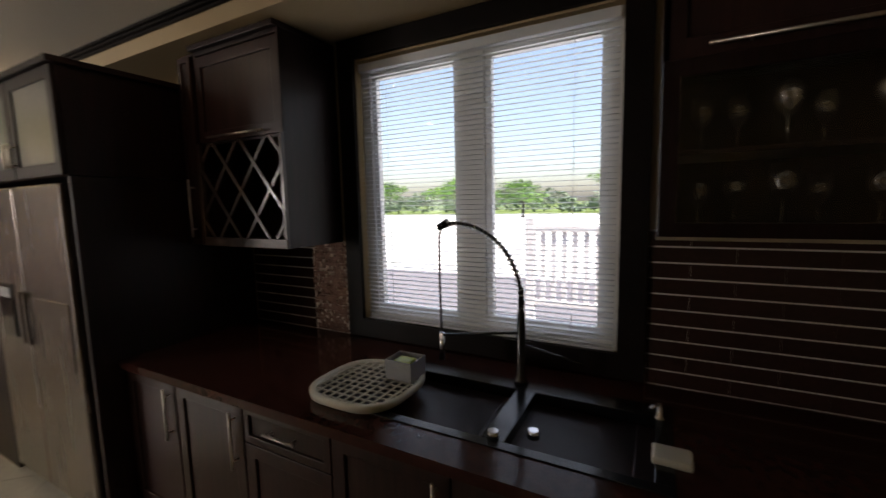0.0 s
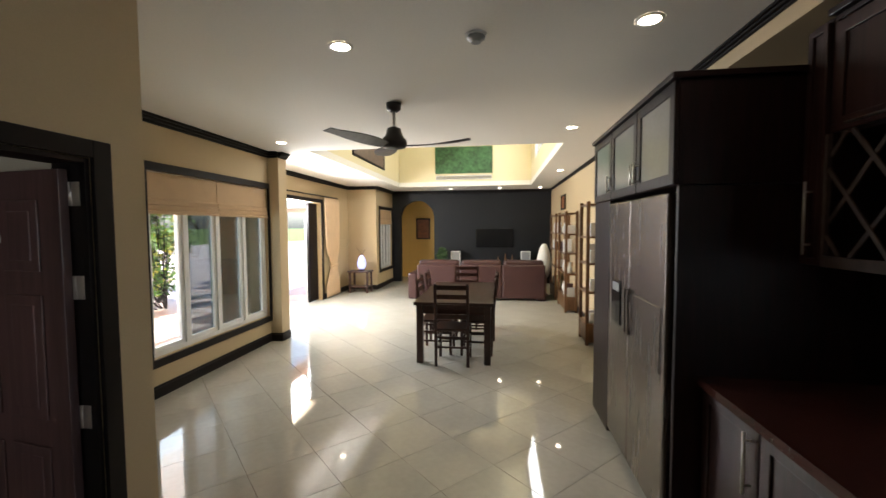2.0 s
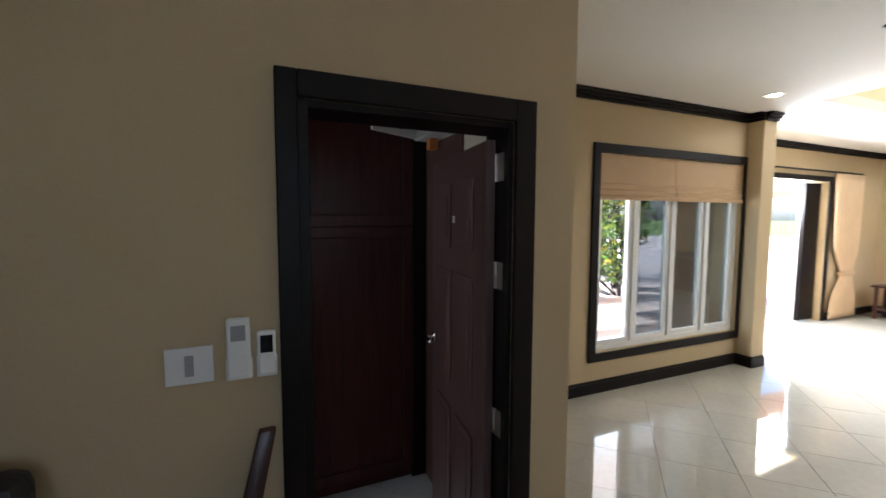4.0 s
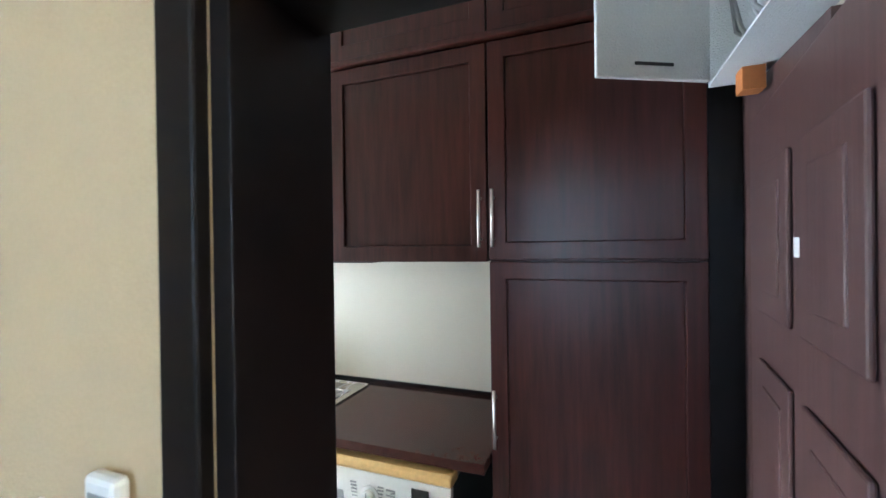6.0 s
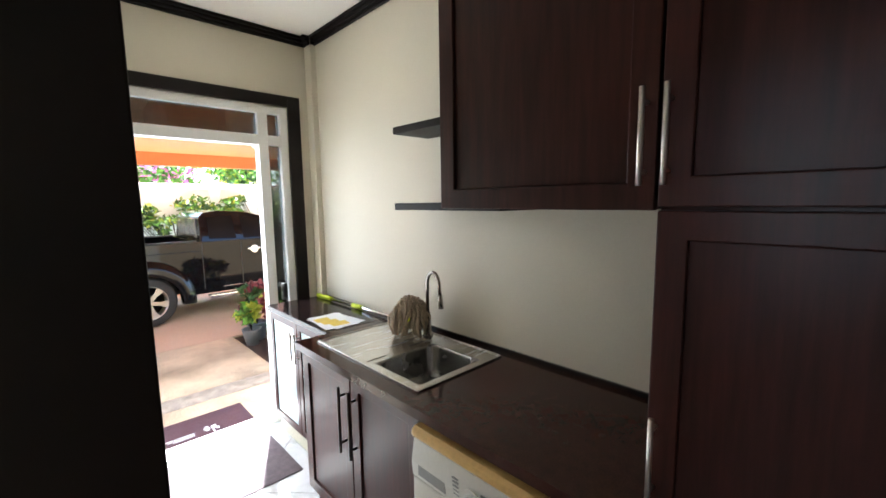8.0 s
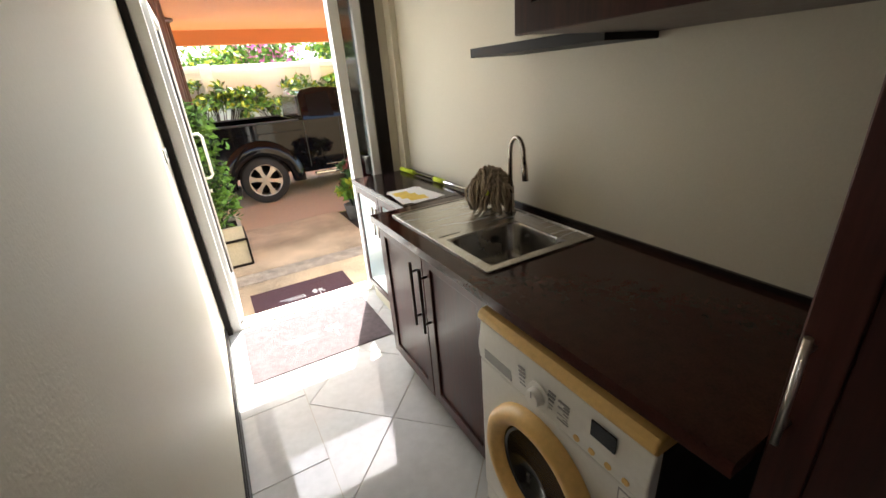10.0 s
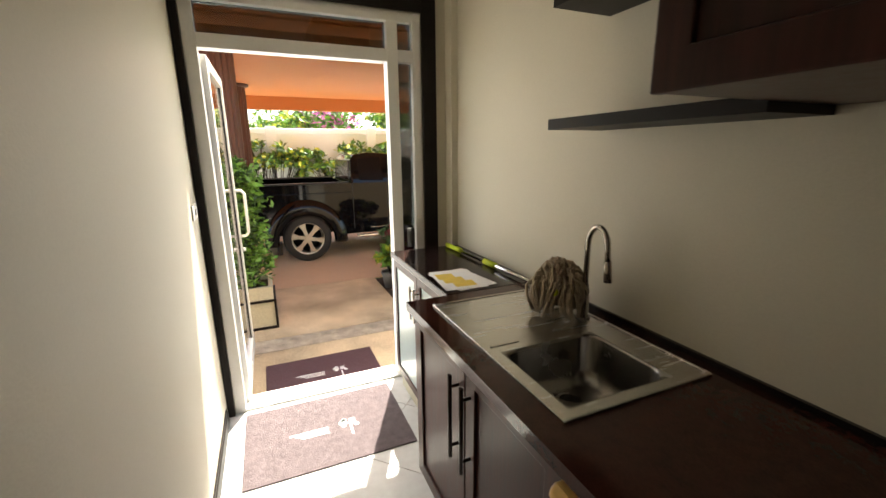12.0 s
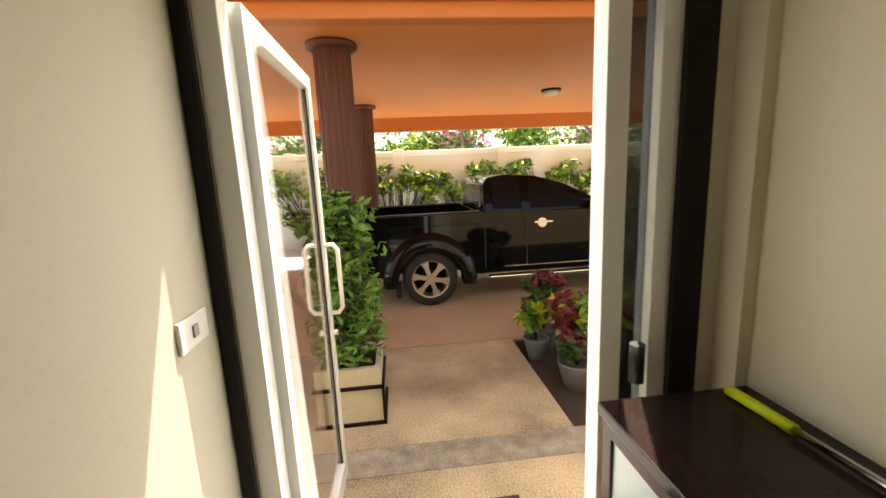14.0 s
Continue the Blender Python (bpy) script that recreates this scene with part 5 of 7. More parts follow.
def etagere(x0, x1, y0, y1, h, label, seed):
    e = thing("shelf_unit", ((x0 + x1) / 2, (y0 + y1) / 2, 0), label, "shelf", "open shelf units")
    for x in (x0, x1 - 0.045):
        for y in (y0, y1 - 0.045):
            boxpart("post", (x, x + 0.045, y, y + 0.045, 0, h), M_SHELFWOOD, e, bevel=0.003)
    levels = [0.30, 0.75, 1.15, 1.52, h - 0.03]
    for z in levels:
        boxpart("shelf", (x0 + 0.002, x1 - 0.002, y0 + 0.002, y1 - 0.002, z - 0.028, z), M_SHELFWOOD, e, bevel=0.003)
    boxpart("drawer_box", (x0 + 0.01, x1 - 0.01, y0 + 0.01, y1 - 0.01, 0.04, 0.27), M_SHELFWOOD, e)
    rng = random.Random(seed)
    for z in levels[:4]:
        y = y0 + 0.08
        while y < y1 - 0.12:
            kind = rng.random()
            w = rng.uniform(0.05, 0.12)
            xm = (x0 + x1) / 2
            if kind < 0.5:
                hh = rng.uniform(0.12, 0.26)
                b = boxpart("book", (xm - 0.08, xm + 0.08, y, y + w * 0.5, z, z + hh), rng.choice((M_PAPER, M_SHADE, M_LEATHER, M_WHITE)), None, bevel=0.003)
                tagged(b, "upright book on the open shelf", "book", "books on the shelves")
            elif kind < 0.8:
                v = thing("vase", (xm, y + w / 2, z), "pale ceramic vase on the open shelf", "vase", "vases on the shelves")
                bm = bmesh.new()
                lathe(bm, (xm, y + w / 2, z), [(0, w * 0.3), (0.05, w * 0.5), (0.12, w * 0.42), (0.18, w * 0.18), (0.21, w * 0.24)], 14)
                part("body", bm, rng.choice((M_VASE, M_WHITE, M_POT)), v)
            y += w + rng.uniform(0.02, 0.1)


etagere(1.42, 1.66, 8.30, 9.25, 1.95, "teak open shelf unit with books and vases", 3)
etagere(1.42, 1.66, 9.7, 10.6, 1.95, "teak open shelf unit with books and vases", 5)
etagere(1.36, 1.66, 6.1, 6.6, 2.0, "tall teak open shelf unit by the wall", 8)


def framed(name, axis, at, u0, u1, z0, z1, material, label, sign, rim=M_TRIM, w=0.04):
    p = thing(name, (at, (u0 + u1) / 2, z0) if axis == "x" else ((u0 + u1) / 2, at, z0), label, "picture")
    a, b = sorted((at, at + sign * 0.03))
    frame_part("picture_frame", axis, a, b, u0, u1, z0, z1, w, rim, p)
    c, d = sorted((at + sign * 0.003, at + sign * 0.016))
    bm = bmesh.new()
    if axis == "x":
        bx(bm, c, d, u0 + w, u1 - w, z0 + w, z1 - w)
    else:
        bx(bm, u0 + w, u1 - w, c, d, z0 + w, z1 - w)
    part("canvas", bm, material, p)


framed("painting", "y", 11.2, -1.52, 0.0, 3.08, 3.78, M_PICGREEN, "wide green forest painting high in the coffer", -1, M_PICGREEN, 0.02)
framed("painting", "x", -2.52, 7.6, 9.7, 3.0, 3.6, M_PICBROWN, "grey-brown framed print high in the coffer", 1)
framed("painting", "x", RW, 9.9, 10.5, 2.05, 2.4, M_PICRED, "small carved wooden wall panel above the shelves", -1)
framed("painting", "y", 13.7, -2.56, -2.09, 1.26, 1.95, M_PICRED, "carved wooden panel lit in the hall", -1)


def grille():
    g = thing("air_vent", (-0.76, 11.2, 2.93), "long pale air conditioning vent under the painting", "vent", kind="structure")
    frame_part("frame", "y", 11.17, 11.2, -1.50, -0.01, 2.92, 3.03, 0.015, M_WHITE, g)
    for i in range(4):
        boxpart("slat", (-1.485, -0.025, 11.175, 11.195, 2.942 + i * 0.02, 2.950 + i * 0.02), M_GREYPLASTIC, g, bevel=0)


grille()


def television():
    t = thing("television", (0.045, FAR, 1.05), "black flat television on the charcoal wall", "television")
    boxpart("bezel", (-0.50, 0.59, FAR - 0.06, FAR - 0.015, 1.05, 1.60), M_BLACK, t, bevel=0.006)
    boxpart("screen", (-0.48, 0.57, FAR - 0.063, FAR - 0.06, 1.075, 1.58), M_BLACK, t, "switched-off black screen", 0)
    boxpart("bracket", (-0.1, 0.2, FAR - 0.015, FAR, 1.2, 1.45), M_BLACKMATT, t)


television()


def console():
    c = thing("media_console", (0.1, 12.2, 0), "low dark media console under the television", "cabinet")
    boxpart("body", (-1.3, 1.3, 12.02, FAR - 0.025, 0.06, 0.5), M_FURN, c)
    boxpart("top", (-1.33, 1.33, 12.0, FAR - 0.022, 0.50, 0.53), M_FURN, c)
    for x in (-0.86, 0.0, 0.86):
        boxpart("door", (x - 0.42, x + 0.42, 12.0, 12.019, 0.08, 0.48), M_FURN, c)
    boxpart("plinth", (-1.25, 1.25, 12.06, FAR - 0.03, 0.0, 0.06), M_BLACKMATT, c)
    for x in (-1.08, 0.93):
        s = thing("speaker", (x, 12.2, 0.53), "pale grey box loudspeaker on the console", "speaker", "loudspeakers")
        boxpart("body", (x - 0.13, x + 0.13, 12.08, 12.32, 0.53, 0.95), M_WHITE, s, bevel=0.006)
        boxpart("grille", (x - 0.11, x + 0.11, 12.075, 12.08, 0.55, 0.93), M_GREYPLASTIC, s, bevel=0)
    for x, hh in ((0.15, 0.30), (0.36, 0.36), (0.55, 0.32)):
        f = thing("figurine", (x, 12.15, 0.53), "slim dark decorative cone on the console", "ornament", "console ornaments")
        bm = bmesh.new()
        lathe(bm, (x, 12.15, 0.53), [(0, 0.05), (0.03, 0.055), (hh * 0.6, 0.03), (hh, 0.006)], 12)
        part("body", bm, M_SHELFWOOD, f)
    p = thing("plant_pot", (-1.45, 11.9, 0), "potted plant with dark leaves beside the console", "plant")
    bm = bmesh.new()
    lathe(bm, (-1.45, 11.9, 0), [(0, 0.11), (0.3, 0.15), (0.62, 0.16), (0.64, 0.14)], 16)
    part("pot", bm, M_FURN, p)
    leaves("crown", M_LEAFDK, p, [(-1.45, 11.9, 0.86, 0.17, 0.24)], 200, 0.05, 31)


console()


def egg_lamp(x, y):
    l = thing("floor_lamp", (x, y, 0), "tall white egg-shaped paper floor lamp", "lamp")
    bm = bmesh.new()
    lathe(bm, (x, y, 0), [(0, 0.12), (0.02, 0.12), (0.04, 0.04), (0.42, 0.03)], 16)
    part("base", bm, M_FURN, l)
    bm = bmesh.new()
    lathe(bm, (x, y, 0.40), [(0, 0.06), (0.10, 0.12), (0.30, 0.17), (0.50, 0.165), (0.72, 0.11), (0.84, 0.05)], 20)
    part("shade", bm, M_VASE, l, "white paper shade")


egg_lamp(1.25, 10.35)


def entry_chair():
    c = thing("armchair", (-1.17, 0.23, 0), "dark leather armchair with wooden arms by the entry wall", "chair")
    x, y = -1.17, 0.23
    boxpart("seat", (x - 0.28, x + 0.30, y - 0.28, y + 0.28, 0.34, 0.46), M_BLACKMATT, c, bevel=0.04)
    boxpart("backrest", (x - 0.34, x - 0.22, y - 0.28, y + 0.28, 0.40, 1.07), M_BLACKMATT, c, bevel=0.05)
    for a in (-0.33, 0.29):
        boxpart("arm", (x - 0.30, x + 0.28, y + a, y + a + 0.05, 0.60, 0.64), M_FURN, c, bevel=0.01)
        for b in (-0.30, 0.24):
            boxpart("leg", (x + b, x + b + 0.045, y + a, y + a + 0.045, 0.0, 0.60), M_FURN, c)


entry_chair()


def leaning_board():
    bm = bmesh.new()
    top, low = Vector((-1.516, 0.985, 1.03)), Vector((-1.40, 0.74, 0.0))
    rows = []
    for p, w in ((low, 0.045), (top, 0.022)):
        rows.append([bm.verts.new((p.x + dx, p.y + dy, p.z)) for dx, dy in ((-0.012, -w), (0.016, -w), (0.016, w), (-0.012, w))])
    loft(bm, rows)
    tagged(part("wooden_board", bm, M_FURN, None, "", 0.003), "tapered dark wooden board leaning beside the door frame", "board")


leaning_board()
# ---- utility room ----
UF = -2.60           # face of the tall and wall cabinets
TOP = 0.90


def shaker_things():
    t = thing("tall_cabinet", (UF, 1.46, 0), "tall mahogany utility cabinet with two framed doors", "cabinet")
    boxpart("body", (UW + 0.002, UF - 0.024, 1.132, 1.795, 0.09, 2.345), M_DARKWOOD, t)
    boxpart("plinth", (UW + 0.01, UF - 0.06, 1.135, 1.795, 0, 0.09), M_DARKWOOD, t)
    boxpart("filler", (UW + 0.01, UF - 0.035, 1.797, 1.903, 0, 2.74), M_TRIM, t, "dark filler strip")
    shaker_door(t, "x", UF, 1, 1.134, 1.793, 0.095, 1.570, M_DARKWOOD)
    shaker_door(t, "x", UF, 1, 1.134, 1.793, 1.578, 2.338, M_DARKWOOD)
    bar_handle(t, (UF, 1.152, 0.93), (UF, 1.152, 1.128), (0.03, 0, 0), M_HANDLE)
    bar_handle(t, (UF, 1.152, 1.622), (UF, 1.152, 1.820), (0.03, 0, 0), M_HANDLE)
    w = thing("wall_cabinet", (UF, 0.8, 1.57), "mahogany wall cabinet with a framed door over the worktop", "cabinet")
    boxpart("body", (UW + 0.002, UF - 0.024, 0.476, 1.129, 1.572, 2.345), M_DARKWOOD, w)
    shaker_door(w, "x", UF, 1, 0.478, 1.127, 1.570, 2.338, M_DARKWOOD)
    bar_handle(w, (UF, 1.105, 1.622), (UF, 1.105, 1.820), (0.03, 0, 0), M_HANDLE)
    c = thing("top_cabinet", (UF, 1.1, 2.35), "mahogany top cabinet reaching the ceiling", "cabinet")
    boxpart("body", (UW + 0.002, UF - 0.024, 0.476, 1.795, 2.372, 2.745), M_DARKWOOD, c)
    boxpart("cornice", (UW + 0.002, UF + 0.018, 0.462, 1.795, 2.346, 2.371), M_DARKWOOD, c, bevel=0.006)
    for a, b in ((0.478, 1.129), (1.134, 1.793)):
        shaker_door(c, "x", UF, 1, a, b, 2.376, 2.742, M_DARKWOOD)


shaker_things()
for z, y0 in ((1.553, -0.18), (1.915, -0.18)):
    solid("wall_shelf", (UW, -2.91, y0, 0.474, z, z + 0.033), M_TRIM, "dark floating shelf above the worktop", "shelf", "", 0.002, "floating shelves")


def utility_worktop():
    bm = bmesh.new()
    x0, x1 = UW + 0.001, -2.512
    sx0, sx1, sy0, sy1 = -2.985, -2.622, 0.005, 0.325
    for a in ((x0, x1, -0.516, sy0), (x0, x1, sy1, 1.130), (x0, sx0, sy0, sy1), (sx1, x1, sy0, sy1)):
        bx(bm, *a, 0.865, TOP)
    bmesh.ops.remove_doubles(bm, verts=bm.verts, dist=0.0005)
    w = tagged(part("worktop", bm, M_STONE, None), "dark brown polished stone worktop in the utility room", "worktop")
    boxpart("upstand", (UW + 0.001, UW + 0.014, -0.516, 1.13, TOP + 0.001, TOP + 0.018), M_BLACK, w, "thin black back strip", 0.001)
    solid("worktop", (UW + 0.001, -2.69, -1.36, -0.518, 0.868, 0.902), M_TOPDARK, "dark brown worktop on the glazed cabinet", "worktop", "", 0.004)


utility_worktop()


def steel_sink():
    s = thing("sink", (-2.83, -0.03, TOP), "stainless inset sink with a drainer", "sink")
    x0, x1, y0, y1 = -3.078, -2.59, -0.425, 0.352
    bx0, bx1, by0, by1 = -2.975, -2.632, 0.015, 0.315
    z = TOP + 0.001
    bm = bmesh.new()
    for a in ((x0, x1, by1, y1), (x0, bx0, by0, by1), (bx1, x1, by0, by1), (x0, x1, y0, by0)):
        bx(bm, *a, z, z + 0.004)
    bmesh.ops.remove_doubles(bm, verts=bm.verts, dist=0.0005)
    part("rim", bm, M_STEEL, s)
    bm = bmesh.new()
    for a in ((x0, x0 + 0.008, y0, y1), (x1 - 0.008, x1, y0, y1), (x0 + 0.008, x1 - 0.008, y0, y0 + 0.008), (x0 + 0.008, x1 - 0.008, y1 - 0.008, y1)):
        bx(bm, *a, z + 0.0042, z + 0.008)
    part("lip", bm, M_STEEL, s, "", 0.002)
    bm = bmesh.new()
    def loop(i, zz, r, n=6):
        c = []
        for (cx, cy), a0 in (((bx1 - i - r, by1 - i - r), 0), ((bx0 + i + r, by1 - i - r), 90), ((bx0 + i + r, by0 + i + r), 180), ((bx1 - i - r, by0 + i + r), 270)):
            for k in range(n + 1):
                t = radians(a0 + 90 * k / n)
                c.append(bm.verts.new((cx + r * math.cos(t), cy + r * math.sin(t), zz)))
        return c
    rings = [loop(-0.001, z + 0.0041, 0.002), loop(0.002, z + 0.0046, 0.060), loop(0.005, z - 0.004, 0.058), loop(0.012, z - 0.11, 0.058), loop(0.030, z - 0.14, 0.058), loop(0.07, z - 0.146, 0.045)]
    loft(bm, rings, False)
    bm.faces.new(rings[-1])
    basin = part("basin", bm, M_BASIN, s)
    bm = bmesh.new()
    cyl(bm, (-2.81, 0.12, z - 0.146), (-2.81, 0.12, z - 0.141), 0.042, 0.04, 20)
    part("drain", bm, M_CHROME, s)
    bm = bmesh.new()
    cyl(bm, (-2.81, 0.12, z - 0.141), (-2.81, 0.12, z - 0.1385), 0.03, 0.03, 16)
    part("drain_hole", bm, M_BLACK, s)
    bm = bmesh.new()
    cyl(bm, (-2.86, 0.031, z - 0.045), (-2.86, 0.035, z - 0.045), 0.014, n=12)
    part("overflow", bm, M_BLACK, s)
    for y, xa, xb in ((-0.20, -3.05, -2.92), (-0.125, -3.05, -2.90), (-0.05, -3.0, -2.87), (-0.03, -2.72, -2.62)):
        boxpart("drainer_rib", (xa, xb, y, y + 0.008, z + 0.0042, z + 0.0068), M_STEEL, s, bevel=0.001)


steel_sink()


def utility_tap():
    t = thing("tap", (-3.035, -0.075, TOP + 0.005), "chrome swan-neck tap on the sink", "tap")
    x, y, z = -3.035, -0.09, TOP + 0.005
    bm = bmesh.new()
    lathe(bm, (x, y, z), [(0, 0.025), (0.008, 0.024), (0.012, 0.017), (0.085, 0.016), (0.09, 0.011)], 16)
    part("body", bm, M_NICKEL, t)
    pts = [(x, y, z + 0.08), (x, y, z + 0.27)]
    d = Vector((0.0, 1.0, 0))
    for i in range(1, 13):
        a = math.pi * i / 12
        p = Vector((x, y, z + 0.27)) + d * (0.044 - 0.044 * math.cos(a)) + Vector((0, 0, 0.065 * math.sin(a)))
        pts.append(tuple(p))
    e = Vector(pts[-1])
    pts += [tuple(e + Vector((0, 0.004, -0.04)))]
    bm = bmesh.new()
    tube(bm, pts, 0.0095, 10)
    part("spout", bm, M_NICKEL, t)
    bm = bmesh.new()
    e = Vector(pts[-1])
    cyl(bm, e, e + Vector((0, 0.008, -0.07)), 0.012, 0.0135)
    part("nozzle", bm, M_NICKEL, t)
    bm = bmesh.new()
    tube(bm, [(x + 0.01, y - 0.015, z + 0.05), (x + 0.025, y - 0.05, z + 0.075)], 0.006)
    part("lever", bm, M_NICKEL, t)


utility_tap()


def mop_head(x, y, z):
    m = thing("mop", (x, y, z), "shaggy beige cotton mop head lying on the drainer", "mop")
    rng = random.Random(11)
    bm = bmesh.new()
    for k in range(230):
        a, u = rng.uniform(0, 6.283), rng.random()
        th = rng.uniform(0.05, 1.0) * math.pi * 0.5
        c = Vector((x, y, z + 0.13))
        o = Vector((math.cos(a) * math.sin(th), math.sin(a) * math.sin(th), math.cos(th)))
        side = o.cross(Vector((0, 0, 1))).normalized() if o.z < 0.99 else Vector((1, 0, 0))
        pts = []
        for i in range(6):
            s = i / 5
            r = (0.036 + 0.045 * math.sin(math.pi * min(1.0, s * 0.8 + 0.1))) * (0.8 + 0.35 * u)
            p = c + o * r * (0.7 + 0.9 * s) + Vector((0, 0, -0.125 * s * s)) + side * 0.02 * math.sin(s * 6 + a * 3) * s
            p.z = max(p.z, z + 0.006)
            pts.append(p)
        tube(bm, pts, rng.uniform(0.0045, 0.0075), 5)
    tagged(part("yarn", bm, M_MOP, m), kind="stuff")
    bm = bmesh.new()
    cyl(bm, (x, y, z + 0.05), (x, y, z + 0.17), 0.05, 0.04)
    part("core", bm, M_MOP, m)
    bm = bmesh.new()
    cyl(bm, (x + 0.05, y + 0.05, z + 0.105), (x + 0.074, y + 0.074, z + 0.112), 0.013, 0.011)
    part("socket", bm, M_LIME, m, "lime green plastic socket")


mop_head(-2.972, -0.158, TOP + 0.009)


def mop_pole():
    p = thing("mop_pole", (-3.06, -0.8, TOP), "steel mop pole with lime green grips lying on the worktop", "mop handle")
    a, b = Vector((-3.05, -1.325, TOP + 0.017)), Vector((-3.085, -0.24, TOP + 0.022))
    def at(u):
        return a + (b - a) * u
    bm = bmesh.new()
    cyl(bm, at(0.0), at(1.0), 0.0095)
    part("tube", bm, M_CHROME, p)
    for u0, u1, r in ((0.0, 0.17, 0.0145), (0.42, 0.52, 0.0155), (0.80, 0.84, 0.013)):
        bm = bmesh.new()
        cyl(bm, at(u0), at(u1), r)
        part("grip", bm, M_LIME, p, "lime green plastic grip")


mop_pole()


def papers():
    p = thing("paper_sheets", (-2.82, -0.66, TOP), "loose printed paper sheets on the worktop", "paper")
    for k, (r, dz, dx) in enumerate(((8, 0.003, 0.0), (-6, 0.0045, 0.02))):
        m = pose(-2.84 + dx, -0.69, TOP + dz, 0, 0, r)
        bm = bmesh.new()
        bx(bm, -0.10, 0.10, -0.145, 0.145, 0, 0.0008)
        bm.transform(m)
        s = part("sheet", bm, M_PAPER, p)
        if k:
            for x0, x1, y0, y1, top in ((-0.06, 0.04, 0.03, 0.11, 0.0011), (-0.03, 0.07, -0.03, 0.05, 0.0014), (0.0, 0.085, -0.09, -0.01, 0.0017)):
                bm = bmesh.new()
                bx(bm, x0, x1, y0, y1, 0.0009, top)
                bm.transform(m)
                part("printed_area", bm, M_PAPERYEL, s, "yellow printed area")


papers()


def sink_cabinet():
    c = thing("sink_cabinet", (-2.55, -0.05, 0), "mahogany base cabinet with two doors under the sink", "cabinet")
    f = -2.545
    boxpart("body", (UW + 0.01, f - 0.024, -0.512, 0.41, 0.10, 0.74), M_DARKWOOD, c)
    for a, b in ((-0.512, -0.494), (0.392, 0.41)):
        boxpart("side_panel", (UW + 0.01, f - 0.024, a, b, 0.741, 0.864), M_DARKWOOD, c)
    boxpart("plinth", (UW + 0.02, f - 0.05, -0.51, 0.41, 0, 0.1), M_DARKWOOD, c)
    for a, b, h in ((-0.51, -0.053, -0.095), (-0.047, 0.408, -0.012)):
        shaker_door(c, "x", f, 1, a, b, 0.105, 0.858, M_DARKWOOD)
        bar_handle(c, (f, h, 0.50), (f, h, 0.80), (0.032, 0, 0), M_DARKMETAL, 0.007)


sink_cabinet()


def glazed_cabinet():
    c = thing("glazed_cabinet", (-2.67, -0.94, 0), "low dark cabinet with frosted glass doors by the exit", "cabinet")
    f, y0, y1 = -2.705, -1.355, -0.522
    bm = bmesh.new()
    t = 0.02
    bx(bm, UW + 0.01, f - 0.024, y0, y0 + t, 0.12, 0.866)
    bx(bm, UW + 0.01, f - 0.024, y1 - t, y1, 0.12, 0.866)
    bx(bm, UW + 0.01, f - 0.024, y0 + t, y1 - t, 0.12, 0.14)
    bx(bm, UW + 0.01, f - 0.024, y0 + t, y1 - t, 0.846, 0.866)
    part("body", bm, M_DARKWOOD, c, "", 0.002)
    boxpart("back", (UW + 0.01, UW + 0.02, y0 + t, y1 - t, 0.14, 0.846), M_DARKWOOD, c, bevel=0)
    boxpart("plinth", (UW + 0.02, f - 0.03, y0, y1, 0, 0.12), M_POT, c, "pale tiled plinth")
    m = (y0 + y1) / 2
    for a, b, h in ((y0 + 0.002, m - 0.002, m - 0.03), (m + 0.002, y1 - 0.002, m + 0.03)):
        d = frame_part("door", "x", f - 0.022, f, a, b, 0.125, 0.862, 0.045, M_DARKWOOD, c)
        boxpart("pane", (f - 0.014, f - 0.008, a + 0.045, b - 0.045, 0.17, 0.817), M_FROST, d, "frosted pale blue glass", 0)
        bar_handle(c, (f, h, 0.62), (f, h, 0.80), (0.03, 0, 0), M_HANDLE)


glazed_cabinet()


